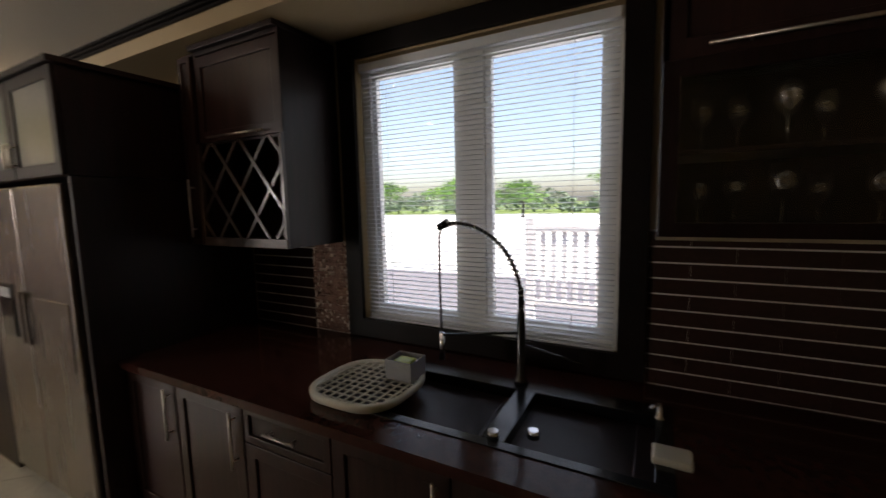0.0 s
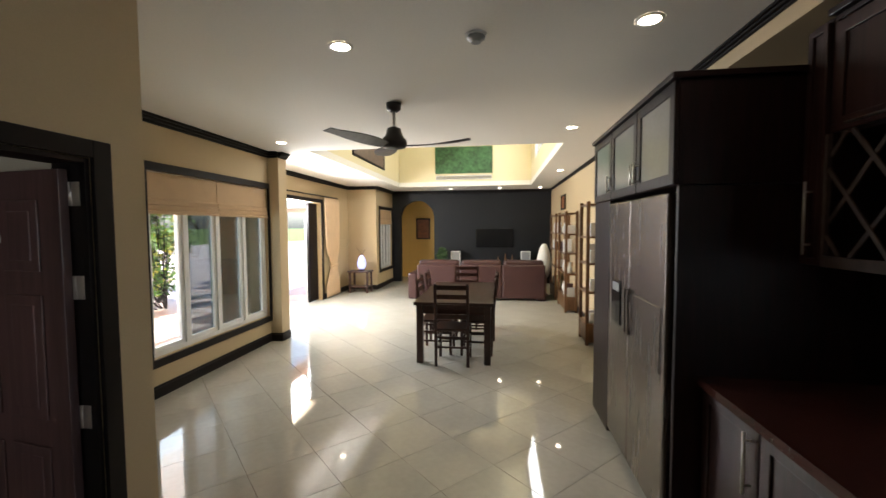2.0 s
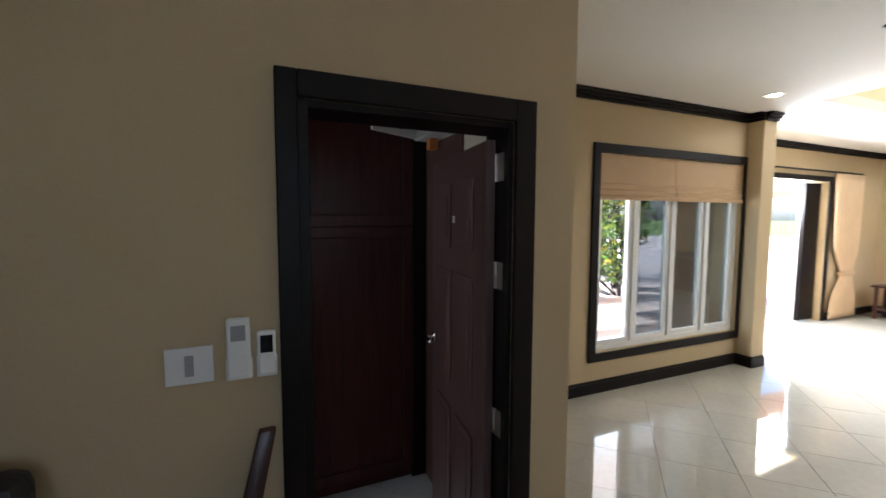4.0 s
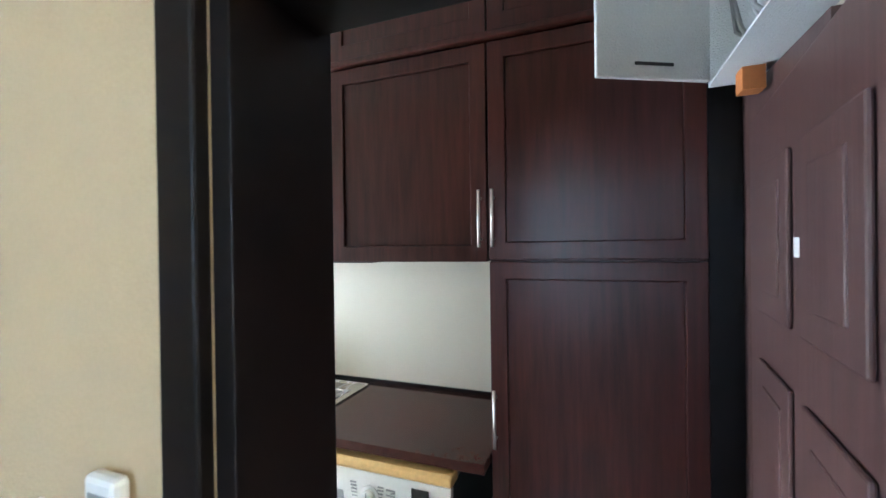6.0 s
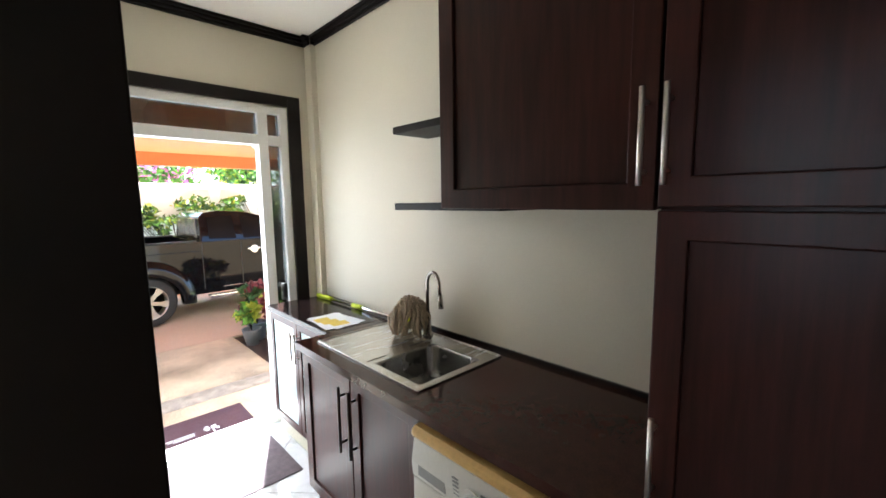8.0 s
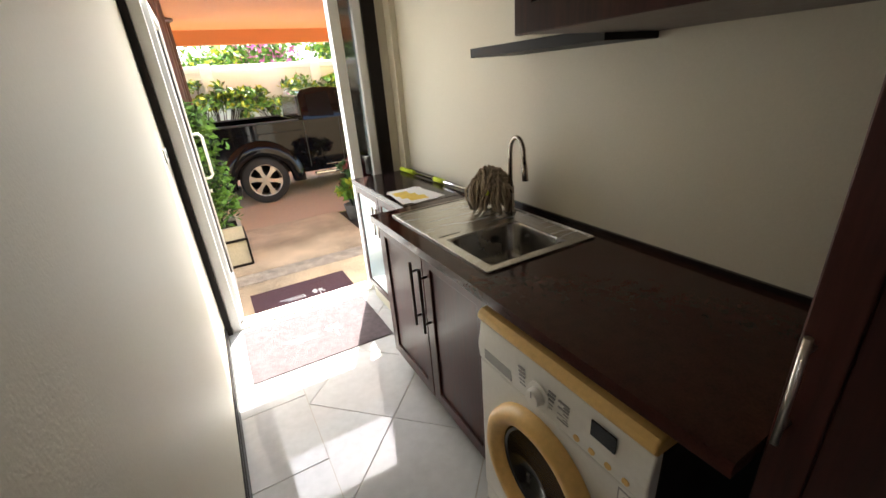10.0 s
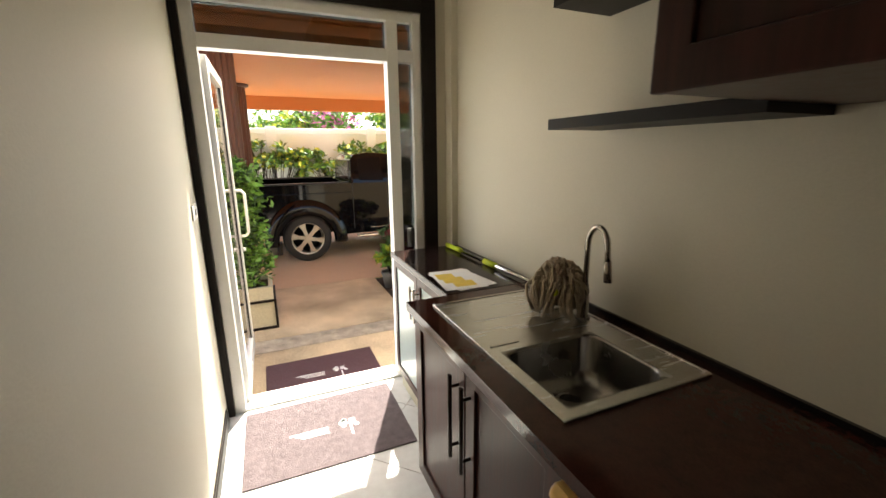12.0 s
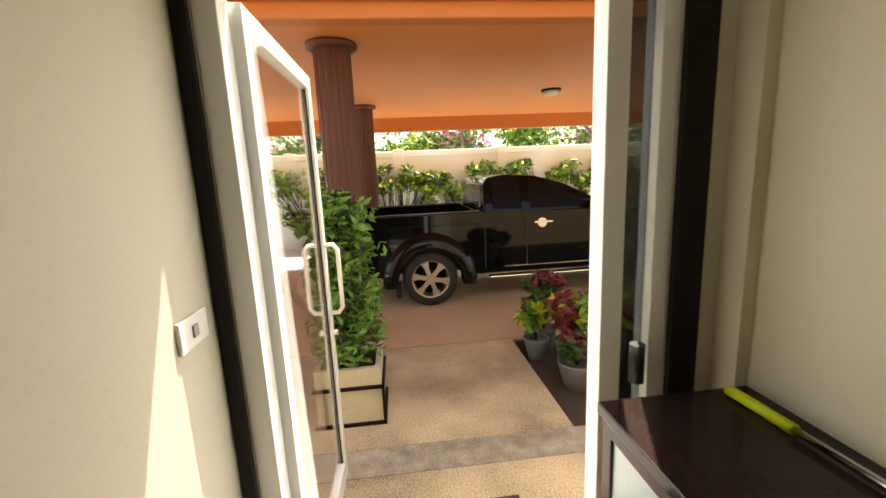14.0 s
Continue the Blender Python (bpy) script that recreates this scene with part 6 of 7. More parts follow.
def washing_machine():
    w = thing("washing_machine", (-2.8, 0.75, 0), "white front-loading washing machine with yellowed trim", "washing machine")
    f, b, y0, y1, z1 = -2.50, -3.10, 0.425, 1.015, 0.845
    ym = (y0 + y1) / 2
    # sides blackened in place of the shadow between machine and tall cabinet
    boxpart("body", (b, f - 0.02, y0, y1, 0.012, 0.80), M_BLACKMATT, w, "side casing blackened for the shade beside the machine", 0.012)
    boxpart("front_panel", (f - 0.02, f, y0, y1, 0.09, 0.665), M_WMWHITE, w, bevel=0.008)
    boxpart("kick_panel", (f - 0.02, f - 0.003, y0 + 0.004, y1 - 0.004, 0.015, 0.087), M_WMWHITE, w, bevel=0.004)
    bm = bmesh.new()
    prism(bm, [(f - 0.03, 0.668), (f + 0.001, 0.668), (f + 0.006, 0.72), (f - 0.008, 0.80), (f - 0.03, 0.80)], "y", y0, y1)
    panel = part("control_panel", bm, M_WMWHITE, w, "", 0.004)
    bm = bmesh.new()
    prism(bm, [(f - 0.075, 0.801), (f - 0.006, 0.801), (f + 0.004, 0.815), (f + 0.002, 0.832), (f - 0.012, z1 - 0.003), (f - 0.075, z1)], "y", y0 - 0.002, y1 + 0.002)
    part("top_edge", bm, M_WMYELLOW, w, "yellowed plastic top edge", 0.006)
    boxpart("lid", (b, f - 0.076, y0 + 0.002, y1 - 0.002, 0.801, z1 - 0.002), M_GREYPLASTIC, w, "grey lid under the worktop", 0.004)
    cz, yc = 0.425, 0.706
    bm = bmesh.new()
    R = 0.216
    loft(bm, [ring(bm, (f + h, yc, cz), (1, 0, 0), r, 40) for h, r in ((0.001, R), (0.028, R - 0.003), (0.043, R - 0.02), (0.042, R - 0.045), (0.022, R - 0.062), (0.008, R - 0.066))], False)
    door = part("door_ring", bm, M_WMYELLOW, w, "yellowed round door ring", smooth=True)
    bm = bmesh.new()
    loft(bm, [ring(bm, (f + h, yc, cz), (1, 0, 0), r, 36) for h, r in ((0.008, R - 0.064), (0.014, R - 0.075), (-0.004, R - 0.095), (-0.012, R - 0.15), (-0.014, 0.012))], True)
    part("door_glass", bm, M_BLACK, door, "dark bulging door glass", smooth=True)
    bm = bmesh.new()
    tube(bm, [(f + 0.030, yc + 0.055, cz - 0.150), (f + 0.040, yc + 0.078, cz - 0.128), (f + 0.040, yc + 0.10, cz - 0.095), (f + 0.030, yc + 0.122, cz - 0.06)], 0.026, 12)
    part("door_grip", bm, M_WMYELLOW, door)
    bm = bmesh.new()
    ky = ym - 0.017
    cyl(bm, (f + 0.004, ky, 0.722), (f + 0.010, ky, 0.722), 0.038, n=24)
    cyl(bm, (f + 0.010, ky, 0.722), (f + 0.032, ky, 0.722), 0.026, 0.023, 24)
    part("dial", bm, M_WHITE, panel, "white programme dial")
    boxpart("dial_mark", (f + 0.028, f + 0.0335, ky - 0.002, ky + 0.002, 0.727, 0.745), M_GREYPLASTIC, panel, bevel=0)
    boxpart("drawer_label", (f + 0.0005, f + 0.006, y0 + 0.036, y0 + 0.165, 0.685, 0.722), M_GREYPLASTIC, panel, "grey logo plate on the soap drawer", 0.001)
    boxpart("display", (f + 0.002, f + 0.0065, ym + 0.150, ym + 0.216, 0.738, 0.782), M_BLACK, panel, "black display window", 0.001)
    for i in range(4):
        bm = bmesh.new()
        y = ym + 0.112 + 0.045 * i
        cyl(bm, (f + 0.001, y, 0.69), (f + 0.006, y, 0.69), 0.009, n=12)
        part("button", bm, M_WMYELLOW, panel)
    for i in range(5):
        bm = bmesh.new()
        for s in (-1, 1):
            a = ym - 0.03 + s * (0.05 + 0.002 * i)
            bx(bm, f + 0.002, f + 0.0062, a - 0.012, a + 0.012, 0.71 + i * 0.012, 0.714 + i * 0.012)
        part("dial_legend", bm, M_GREYPLASTIC, panel, "tiny grey programme marks")
    for i in range(7):
        boxpart("button_legend", (f + 0.001, f + 0.0063, ym + 0.05 + (0.018 if i % 2 else 0), ym + 0.085, 0.70 + i * 0.009, 0.703 + i * 0.009), M_GREYPLASTIC, panel, bevel=0)
    boxpart("warranty_sticker", (f, f + 0.001, y1 - 0.065, y1 - 0.015, 0.60, 0.655), M_GREYPLASTIC, w, "small grey square sticker", 0)
    boxpart("sticker_centre", (f + 0.001, f + 0.0015, y1 - 0.061, y1 - 0.019, 0.604, 0.651), M_WHITE, w, bevel=0)
    txt = bpy.data.curves.new("sticker_number", "FONT")
    txt.body, txt.size, txt.align_x, txt.align_y = "10", 0.032, "CENTER", "CENTER"
    o = new("sticker_number", txt)
    o.parent = w
    o.matrix_parent_inverse = Matrix.Translation(-w.matrix_basis.translation)
    o.matrix_basis = pose(f + 0.0018, y1 - 0.04, 0.6275, 90, 0, 90)
    txt.materials.append(M_BLACK)
    for x in (b + 0.06, f - 0.07):
        for y in (y0 + 0.06, y1 - 0.06):
            bm = bmesh.new()
            cyl(bm, (x, y, 0), (x, y, 0.013), 0.02, n=10)
            part("foot", bm, M_BLACKMATT, w)


washing_machine()


def exit_door():
    d = thing("door_3", (-2.3, EX, 0), "white aluminium glazed exit with its door open", "door", kind="structure")
    y0, y1 = EX - 0.08, EX - 0.002
    bm = bmesh.new()
    for x0, x1, z0, z1 in ((-1.80, -1.744, 0, 2.253), (-2.943, -2.893, 0, 2.253), (-2.807, -2.742, 0, 2.20), (-2.893, -1.80, 2.20, 2.253), (-2.742, -1.80, 1.988, 2.055), (-2.893, -2.807, 1.988, 2.055), (-2.893, -2.807, 0.0, 0.06)):
        bx(bm, x0, x1, y0, y1, z0, z1)
    part("frame", bm, M_ALU, d, "white aluminium frame", 0.003)
    for x0, x1, z0, z1 in ((-1.742, -1.706, 0, 2.33), (-3.033, -2.945, 0, 2.33), (-2.945, -1.742, 2.255, 2.33)):
        boxpart("casing", (x0, x1, EX, EX + 0.022, z0, z1), M_TRIM, d, "espresso wooden casing", 0.003)
    ym = (y0 + y1) / 2
    for x0, x1, z0, z1 in ((-2.742, -1.80, 2.055, 2.20), (-2.893, -2.807, 2.055, 2.20), (-2.893, -2.807, 0.06, 1.988)):
        bm = bmesh.new()
        bx(bm, x0, x1, ym - 0.003, ym + 0.003, z0, z1)
        g = part("pane", bm, M_DARKGLASS, d, "smoked glass pane")
        g.visible_shadow = False
    boxpart("threshold", (-2.742, -1.80, EX - 0.15, EX - 0.0, 0.001, 0.015), M_ALU, d, "aluminium threshold", 0.003)
    # the leaf stands open to the outside, almost square to the frame
    m = pose(-1.785, EX - 0.09, 0, 0, 0, 180 - 0.5)
    w, t, z0, z1 = 0.80, 0.042, 0.02, 1.975
    def leaf(name, bm, mat, parent, label="", bevel=0.003):
        bm.transform(m)
        return part(name, bm, mat, parent, label, bevel)
    bm = bmesh.new()
    for a, b, c, e in ((0, 0.055, z0, z1), (w - 0.055, w, z0, z1), (0.055, w - 0.055, z1 - 0.06, z1), (0.055, w - 0.055, z0, z0 + 0.09)):
        bx(bm, 0, t, a, b, c, e)
    lf = leaf("leaf", bm, M_ALU, d, "white aluminium door leaf standing open")
    bm = bmesh.new()
    for x in (0.012, t - 0.018):
        for a, b, c, e in ((0.055, 0.062, z0 + 0.09, z1 - 0.06), (w - 0.062, w - 0.055, z0 + 0.09, z1 - 0.06)):
            bx(bm, x, x + 0.006, a, b, c, e)
    leaf("gasket", bm, M_BLACKMATT, lf, "black rubber gasket", 0)
    bm = bmesh.new()
    bx(bm, t / 2 - 0.003, t / 2 + 0.003, 0.055, w - 0.055, z0 + 0.09, z1 - 0.06)
    g = leaf("pane", bm, M_GLASS, lf, "clear glass", 0)
    g.visible_shadow = False
    for s in (-1, 1):
        x = 0 if s < 0 else t
        bm = bmesh.new()
        o = x + s * 0.055
        tube(bm, [(x, w - 0.028, 0.90), (x + s * 0.035, w - 0.028, 0.90), (o, w - 0.028, 0.925), (o, w - 0.028, 1.0), (o, w - 0.028, 1.13), (o, w - 0.028, 1.205), (x + s * 0.035, w - 0.028, 1.23), (x, w - 0.028, 1.23)], 0.0105, 10)
        leaf("pull_handle", bm, M_WHITE, lf, "white D-shaped pull handle", 0)
        bm = bmesh.new()
        cyl(bm, (x, w - 0.028, 0.80), (x + s * 0.022, w - 0.028, 0.80), 0.014, n=12)
        leaf("lock", bm, M_WHITE, lf, "", 0)
    bm = bmesh.new()
    cyl(bm, (-2.85, EX + 0.012, 0.903), (-2.85, EX + 0.012, 1.02), 0.022, n=12)
    part("door_closer_stub", bm, M_BLACKMATT, d, "small black bottle-like bolt on the frame")


exit_door()


def doormat(name, x0, x1, y0, y1, z, material, label):
    m = thing(name, ((x0 + x1) / 2, (y0 + y1) / 2, z), label, "doormat", "doormats")
    boxpart("mat_body", (x0, x1, y0, y1, z, z + 0.008), material, m, bevel=0.003)
    bm = bmesh.new()
    rng = random.Random(2)
    cx, cy = (x0 + x1) / 2, (y0 + y1) / 2
    for k in range(14):
        a = rng.uniform(0, 6.28)
        r = rng.uniform(0.0, 0.05)
        cyl(bm, (cx - 0.12 + r * math.cos(a), cy + r * math.sin(a), z + 0.008), (cx - 0.12 + r * math.cos(a), cy + r * math.sin(a), z + 0.0088), rng.uniform(0.008, 0.018), n=7)
    bx(bm, cx - 0.125, cx - 0.115, cy + 0.03, cy + 0.11, z + 0.008, z + 0.0088)
    for i in range(3):
        bx(bm, cx + 0.0, cx + 0.2 - 0.03 * i, cy + 0.02 * i, cy + 0.02 * i + 0.008, z + 0.008, z + 0.0088)
    part("print", bm, M_PAPER, m, "worn white tree print with lines", 0)


doormat("doormat", -2.64, -1.80, -1.40, -0.80, 0.0, M_MAT, "grey-purple doormat with a worn white tree print inside")
doormat("doormat", -2.70, -1.90, -2.16, -1.64, -0.1, M_MATOUT, "plum doormat with a worn print outside the door")


def breaker_panel():
    b = thing("breaker_panel", (-2.2, 1.905, 2.1), "white metal breaker panel with its cover open", "electrical panel")
    x0, x1, y, z0, z1 = -2.545, -1.95, 1.904, 2.06, 2.52
    bm = bmesh.new()
    t = 0.006
    bx(bm, x0, x1, y - t, y, z0, z1)
    bx(bm, x0, x0 + t, y - 0.12, y - t, z0, z1)
    bx(bm, x1 - t, x1, y - 0.12, y - t, z0, z1)
    bx(bm, x0 + t, x1 - t, y - 0.12, y - t, z0, z0 + t)
    bx(bm, x0 + t, x1 - t, y - 0.12, y - t, z1 - t, z1)
    part("enclosure", bm, M_CLOTH, b)
    # the cover hangs open on the enclosure's edge, turned towards the doorway
    m = pose(-2.50, 1.775, 0, 0, 0, -152)
    bm = bmesh.new()
    bx(bm, -0.008, 0.008, 0, 0.325, z0, z1)
    bm.transform(m)
    c = part("cover", bm, M_CLOTH, b, "white cover standing open", 0.005)
    bm = bmesh.new()
    bx(bm, -0.011, -0.0085, 0.11, 0.22, z0 + 0.035, z0 + 0.043)
    bx(bm, 0.0085, 0.011, 0.11, 0.22, z0 + 0.035, z0 + 0.043)
    bm.transform(m)
    part("slot", bm, M_BLACKMATT, c)
    boxpart("carton", (-2.46, -2.41, 1.825, 1.875, z0 - 0.06, z0 - 0.002), M_BOXORANGE, b, "orange printed carton", 0.002)
    bm = bmesh.new()
    rng = random.Random(6)
    for k in range(7):
        a = x0 + 0.1 + 0.05 * k
        tube(bm, [(a, y - 0.02, z0 + 0.30), (a + rng.uniform(-0.05, 0.05), y - 0.10, z0 + 0.2), (a + rng.uniform(-0.05, 0.05), y - 0.08, z0 + 0.1), (a + rng.uniform(-0.03, 0.03), y - 0.03, z0 + 0.02)], 0.006, 6)
    part("cables", bm, M_GREYPLASTIC, b, "loose grey cables")
    for k in range(8):
        boxpart("breaker", (x0 + 0.10 + 0.04 * k, x0 + 0.135 + 0.04 * k, y - 0.07, y - t, z0 + 0.18, z0 + 0.27), M_WHITE, b, bevel=0.002)


breaker_panel()
# ---- outside: carport, drive, truck, planting ----
GZ = -0.1


def ground():
    bm = bmesh.new()
    v = [bm.verts.new((x, y, -0.14)) for x, y in ((-900, -900), (900, -900), (900, 900), (-900, 900))]
    bm.faces.new(v)
    tagged(part("ground", bm, M_GRASS), "grassy ground reaching the horizon", "ground", kind="structure")
    solid("driveway", (-12, 6, -8.0, -4.16, -0.24, GZ - 0.02), M_DRIVE, "warm brown concrete driveway under the carport", "driveway", "structure")
    # ground hidden behind the truck, added pale to throw light on the wall
    solid("bounce_strip", (-12, 6, -11.0, -8.0, -0.24, GZ - 0.02), M_PALESTRIP, "unseen pale strip added to bounce light onto the garden wall", "paving", "structure")
    solid("path_slab", (-3.22, 1.5, -4.1, -2.66, -0.24, GZ), M_CONCRETE, "worn concrete path slab", "path", "structure", 0.01)
    solid("path_band", (-3.30, 1.5, -2.655, -2.42, -0.24, GZ - 0.002), M_PEBBLE, "washed pebble band across the path", "path", "structure")
    solid("doorstep", (-3.36, 1.5, -2.418, -1.60, -0.24, GZ), M_CONCRETE, "worn concrete doorstep slab", "path", "structure", 0.008)
    solid("gutter_channel", (-3.4, 6, -4.16, -4.10, -0.24, GZ - 0.05), M_SOIL, "dark drain gap beside the drive", "drain", "structure")
    solid("flower_bed", (-9, -3.2, -4.1, -1.6, -0.23, GZ - 0.03), M_SOIL, "dark soil flower bed beside the path", "flower bed", "structure")
    solid("wall_outer_base", (-9, -3.30, -1.60, -1.45, -0.24, 3.2), M_HOUSE, "unseen outer house wall, toned down for the eave's shade", "wall", "structure")
    solid("wall_outer_side", (-1.544, 6.0, -1.70, -1.602, -0.24, 3.2), M_HOUSE, "unseen outer house wall, toned down for the eave's shade", "wall", "structure")


ground()


def carport():
    z = 2.70
    solid("carport_ceiling", (-11, 5, -9.2, -3.55, z, z + 0.12), M_ORANGE, "orange painted carport ceiling", "ceiling", "structure")
    bm = bmesh.new()
    bx(bm, -11, 5, -3.55, -3.40, z - 0.12, z + 0.16)
    bx(bm, -11, 5, -3.40, -3.32, z - 0.02, z + 0.16)
    tagged(part("carport_beam_front", bm, M_ORANGEDK, None, "", 0.01), "orange painted carport edge beam", "beam", kind="structure")
    bm = bmesh.new()
    bx(bm, -11, 5, -9.35, -9.2, z - 0.28, z + 0.12)
    tagged(part("carport_beam_back", bm, M_ORANGEDK, None, "", 0.01), "orange painted rear carport beam", "beam", kind="structure")
    g = thing("roof_gutter", (-3, -3.25, z), "white metal rain gutter along the carport edge", "gutter")
    bm = bmesh.new()
    prism(bm, [(-3.318, z + 0.17), (-3.318, z + 0.03), (-3.28, z + 0.0), (-3.22, z + 0.0), (-3.20, z + 0.04), (-3.195, z + 0.17), (-3.205, z + 0.17), (-3.21, z + 0.045), (-3.225, z + 0.012), (-3.278, z + 0.012), (-3.308, z + 0.035), (-3.308, z + 0.17)], "x", -11, 5)
    part("channel", bm, M_ALU, g)
    for i in range(12):
        x = -6.6 + 0.62 * i
        boxpart("bracket", (x, x + 0.022, -3.318, -3.19, z - 0.006, z + 0.0), M_ALU, g, bevel=0)
    bm = bmesh.new()
    prism(bm, [(-3.19, z + 0.20), (-9.4, z + 1.8), (-9.4, z + 1.9), (-3.19, z + 0.30)], "x", -11, 5)
    tagged(part("roof", bm, M_TERRA), "sloping terracotta carport roof", "roof", kind="structure")

    def column(x, y, r):
        c = thing("column", (x, y, GZ), "fluted dark brown round carport column", "column", "carport columns", "structure")
        bm = bmesh.new()
        n = 48
        rings = []
        for zz in (GZ - 0.02, z - 0.05):
            rings.append([bm.verts.new((x + (r - (0.012 if k % 3 == 0 else 0)) * math.cos(6.28318 * k / n), y + (r - (0.012 if k % 3 == 0 else 0)) * math.sin(6.28318 * k / n), zz)) for k in range(n)])
        loft(bm, rings)
        for f in bm.faces:
            f.smooth = False
        part("shaft", bm, M_COLUMN, c)
        bm = bmesh.new()
        lathe(bm, (x, y, z - 0.055), [(0, r + 0.02), (0.02, r + 0.06), (0.054, r + 0.06)], 28)
        part("capital", bm, M_COLUMN, c)
        bm = bmesh.new()
        lathe(bm, (x, y, GZ), [(0, r + 0.04), (0.05, r + 0.04), (0.08, r + 0.005)], 28)
        part("base", bm, M_COLUMN, c)

    column(-1.687, -4.364, 0.165)
    column(-1.71, -7.68, 0.155)
    column(-8.6, -3.95, 0.145)
    column(-8.4, -8.4, 0.15)
    l = thing("ceiling_lamp", (-4.586, -6.62, z), "round white opal carport ceiling lamp on a dark base", "lamp")
    bm = bmesh.new()
    lathe(bm, (-4.586, -6.62, z - 0.03), [(0, 0.15), (0.029, 0.15)], 24)
    part("base", bm, M_TRIM, l)
    bm = bmesh.new()
    lathe(bm, (-4.586, -6.62, z - 0.10), [(0, 0.03), (0.02, 0.08), (0.069, 0.11)], 24)
    part("bowl", bm, M_WHITE, l)


carport()


def pickup():
    # the truck stands across the drive with its nose towards -x
    t = thing("pickup_truck", (-4.0, -6.2, GZ), "glossy black extended-cab pickup truck parked in the carport", "truck")
    y0, y1 = -7.12, -5.39
    hub, front = -2.54, -5.58
    gz = GZ - 0.02
    r = 0.352

    def arch(cx, n=12, rr=0.43, k=1.0):
        return [(cx + rr * math.cos(math.pi * i / n), gz + 0.36 + rr * math.sin(math.pi * i / n) * k) for i in range(n + 1)]

    low = [(-1.34, gz + 0.50), *arch(hub), (hub - 0.43, gz + 0.37), (front + 0.43, gz + 0.37), *arch(front), (-6.36, gz + 0.42), (-6.42, gz + 0.75), (-6.32, gz + 1.0), (-5.0, gz + 1.12), (-3.26, gz + 1.15), (-1.30, gz + 1.15), (-1.28, gz + 0.62)]
    for a, b in ((y0, y0 + 0.09), (y1 - 0.09, y1)):
        bm = bmesh.new()
        prism(bm, low, "y", a, b)
        part("body_side", bm, M_CARBLACK, t, "glossy black side panel", 0.02, 3)
    boxpart("bed_floor", (-3.18, -1.34, y0 + 0.09, y1 - 0.09, gz + 0.62, gz + 0.66), M_BLACKMATT, t)
    boxpart("tailgate", (-1.36, -1.29, y0 + 0.09, y1 - 0.09, gz + 0.60, gz + 1.14), M_CARBLACK, t, bevel=0.015)
    boxpart("bed_front", (-3.22, -3.17, y0 + 0.09, y1 - 0.09, gz + 0.60, gz + 1.16), M_CARBLACK, t)
    boxpart("cab_floor", (-5.1, -3.22, y0 + 0.09, y1 - 0.09, gz + 0.40, gz + 1.05), M_CARBLACK, t)
    boxpart("bonnet", (-6.32, -5.0, y0 + 0.06, y1 - 0.06, gz + 0.55, gz + 1.10), M_CARBLACK, t, bevel=0.05)
    boxpart("chassis", (-6.2, -1.4, y0 + 0.35, y1 - 0.35, gz + 0.35, gz + 0.55), M_BLACKMATT, t)
    # greenhouse, drawn in towards the roof
    belt, lean = gz + 1.13, 0.17
    side = [(-3.25, belt), (-3.27, gz + 1.50), (-3.34, gz + 1.575), (-3.55, gz + 1.605), (-3.95, gz + 1.575), (-4.32, gz + 1.47), (-4.72, gz + 1.27), (-5.02, belt)]

    def inset(z):
        return 0.02 + lean * max(0.0, min(1.0, (z - belt) / 0.47))

    bm = bmesh.new()
    lo = [bm.verts.new((x, y0 + inset(z), z)) for x, z in side]
    hi = [bm.verts.new((x, y1 - inset(z), z)) for x, z in side]
    bm.faces.new(lo)
    bm.faces.new(list(reversed(hi)))
    for i in range(len(lo)):
        j = (i + 1) % len(lo)
        bm.faces.new((lo[j], lo[i], hi[i], hi[j]))
    cab = part("cab", bm, M_CARBLACK, t, "glossy black cab roof", 0.02, 3)
    bm = bmesh.new()
    prism(bm, [(y0 + 0.24, gz + 1.20), (y1 - 0.24, gz + 1.20), (y1 - 0.30, gz + 1.49), (y0 + 0.30, gz + 1.49)], "x", -3.262, -3.246)
    part("rear_window", bm, M_REARGLASS, cab, "rear window with its reflection as pale colour", 0.004)

    def side_glass(pts):
        bm = bmesh.new()
        vs = []
        for off in (0.004, -0.006):
            vs.append([bm.verts.new((x, y1 - inset(z) + off, z)) for x, z in pts])
        bm.faces.new(vs[0])
        bm.faces.new(list(reversed(vs[1])))
        for i in range(len(pts)):
            j = (i + 1) % len(pts)
            bm.faces.new((vs[0][i], vs[0][j], vs[1][j], vs[1][i]))
        part("window", bm, M_CARGLASS, cab, "dark tinted side window")

    side_glass([(-3.37, gz + 1.19), (-3.38, gz + 1.51), (-3.73, gz + 1.53), (-3.75, gz + 1.17)])
    side_glass([(-3.86, gz + 1.17), (-3.85, gz + 1.52), (-4.20, gz + 1.44), (-4.52, gz + 1.29), (-4.66, gz + 1.17)])
    for x in (-3.255, -3.80, -4.98):
        boxpart("door_gap", (x - 0.006, x + 0.006, y1 - 0.002, y1 + 0.0012, gz + 0.44, gz + 1.13), M_BLACKMATT, t, bevel=0)
    bm = bmesh.new()
    bx(bm, -4.13, -3.89, y1 + 0.012, y1 + 0.035, gz + 0.985, gz + 1.01)
    cyl(bm, (-4.0, y1 - 0.004, gz + 0.985), (-4.0, y1 + 0.008, gz + 0.985), 0.062, n=20)
    part("door_handle", bm, M_CHROME, t, "chrome door handle", 0.003)
    boxpart("side_step", (-4.98, -3.28, y1 - 0.02, y1 + 0.11, gz + 0.31, gz + 0.355), M_CHROME, t, "silver side step", 0.014, )
    boxpart("trim_strip", (-4.95, -3.50, y1, y1 + 0.010, gz + 0.44, gz + 0.452), M_CHROME, t, bevel=0.002)
    bm = bmesh.new()
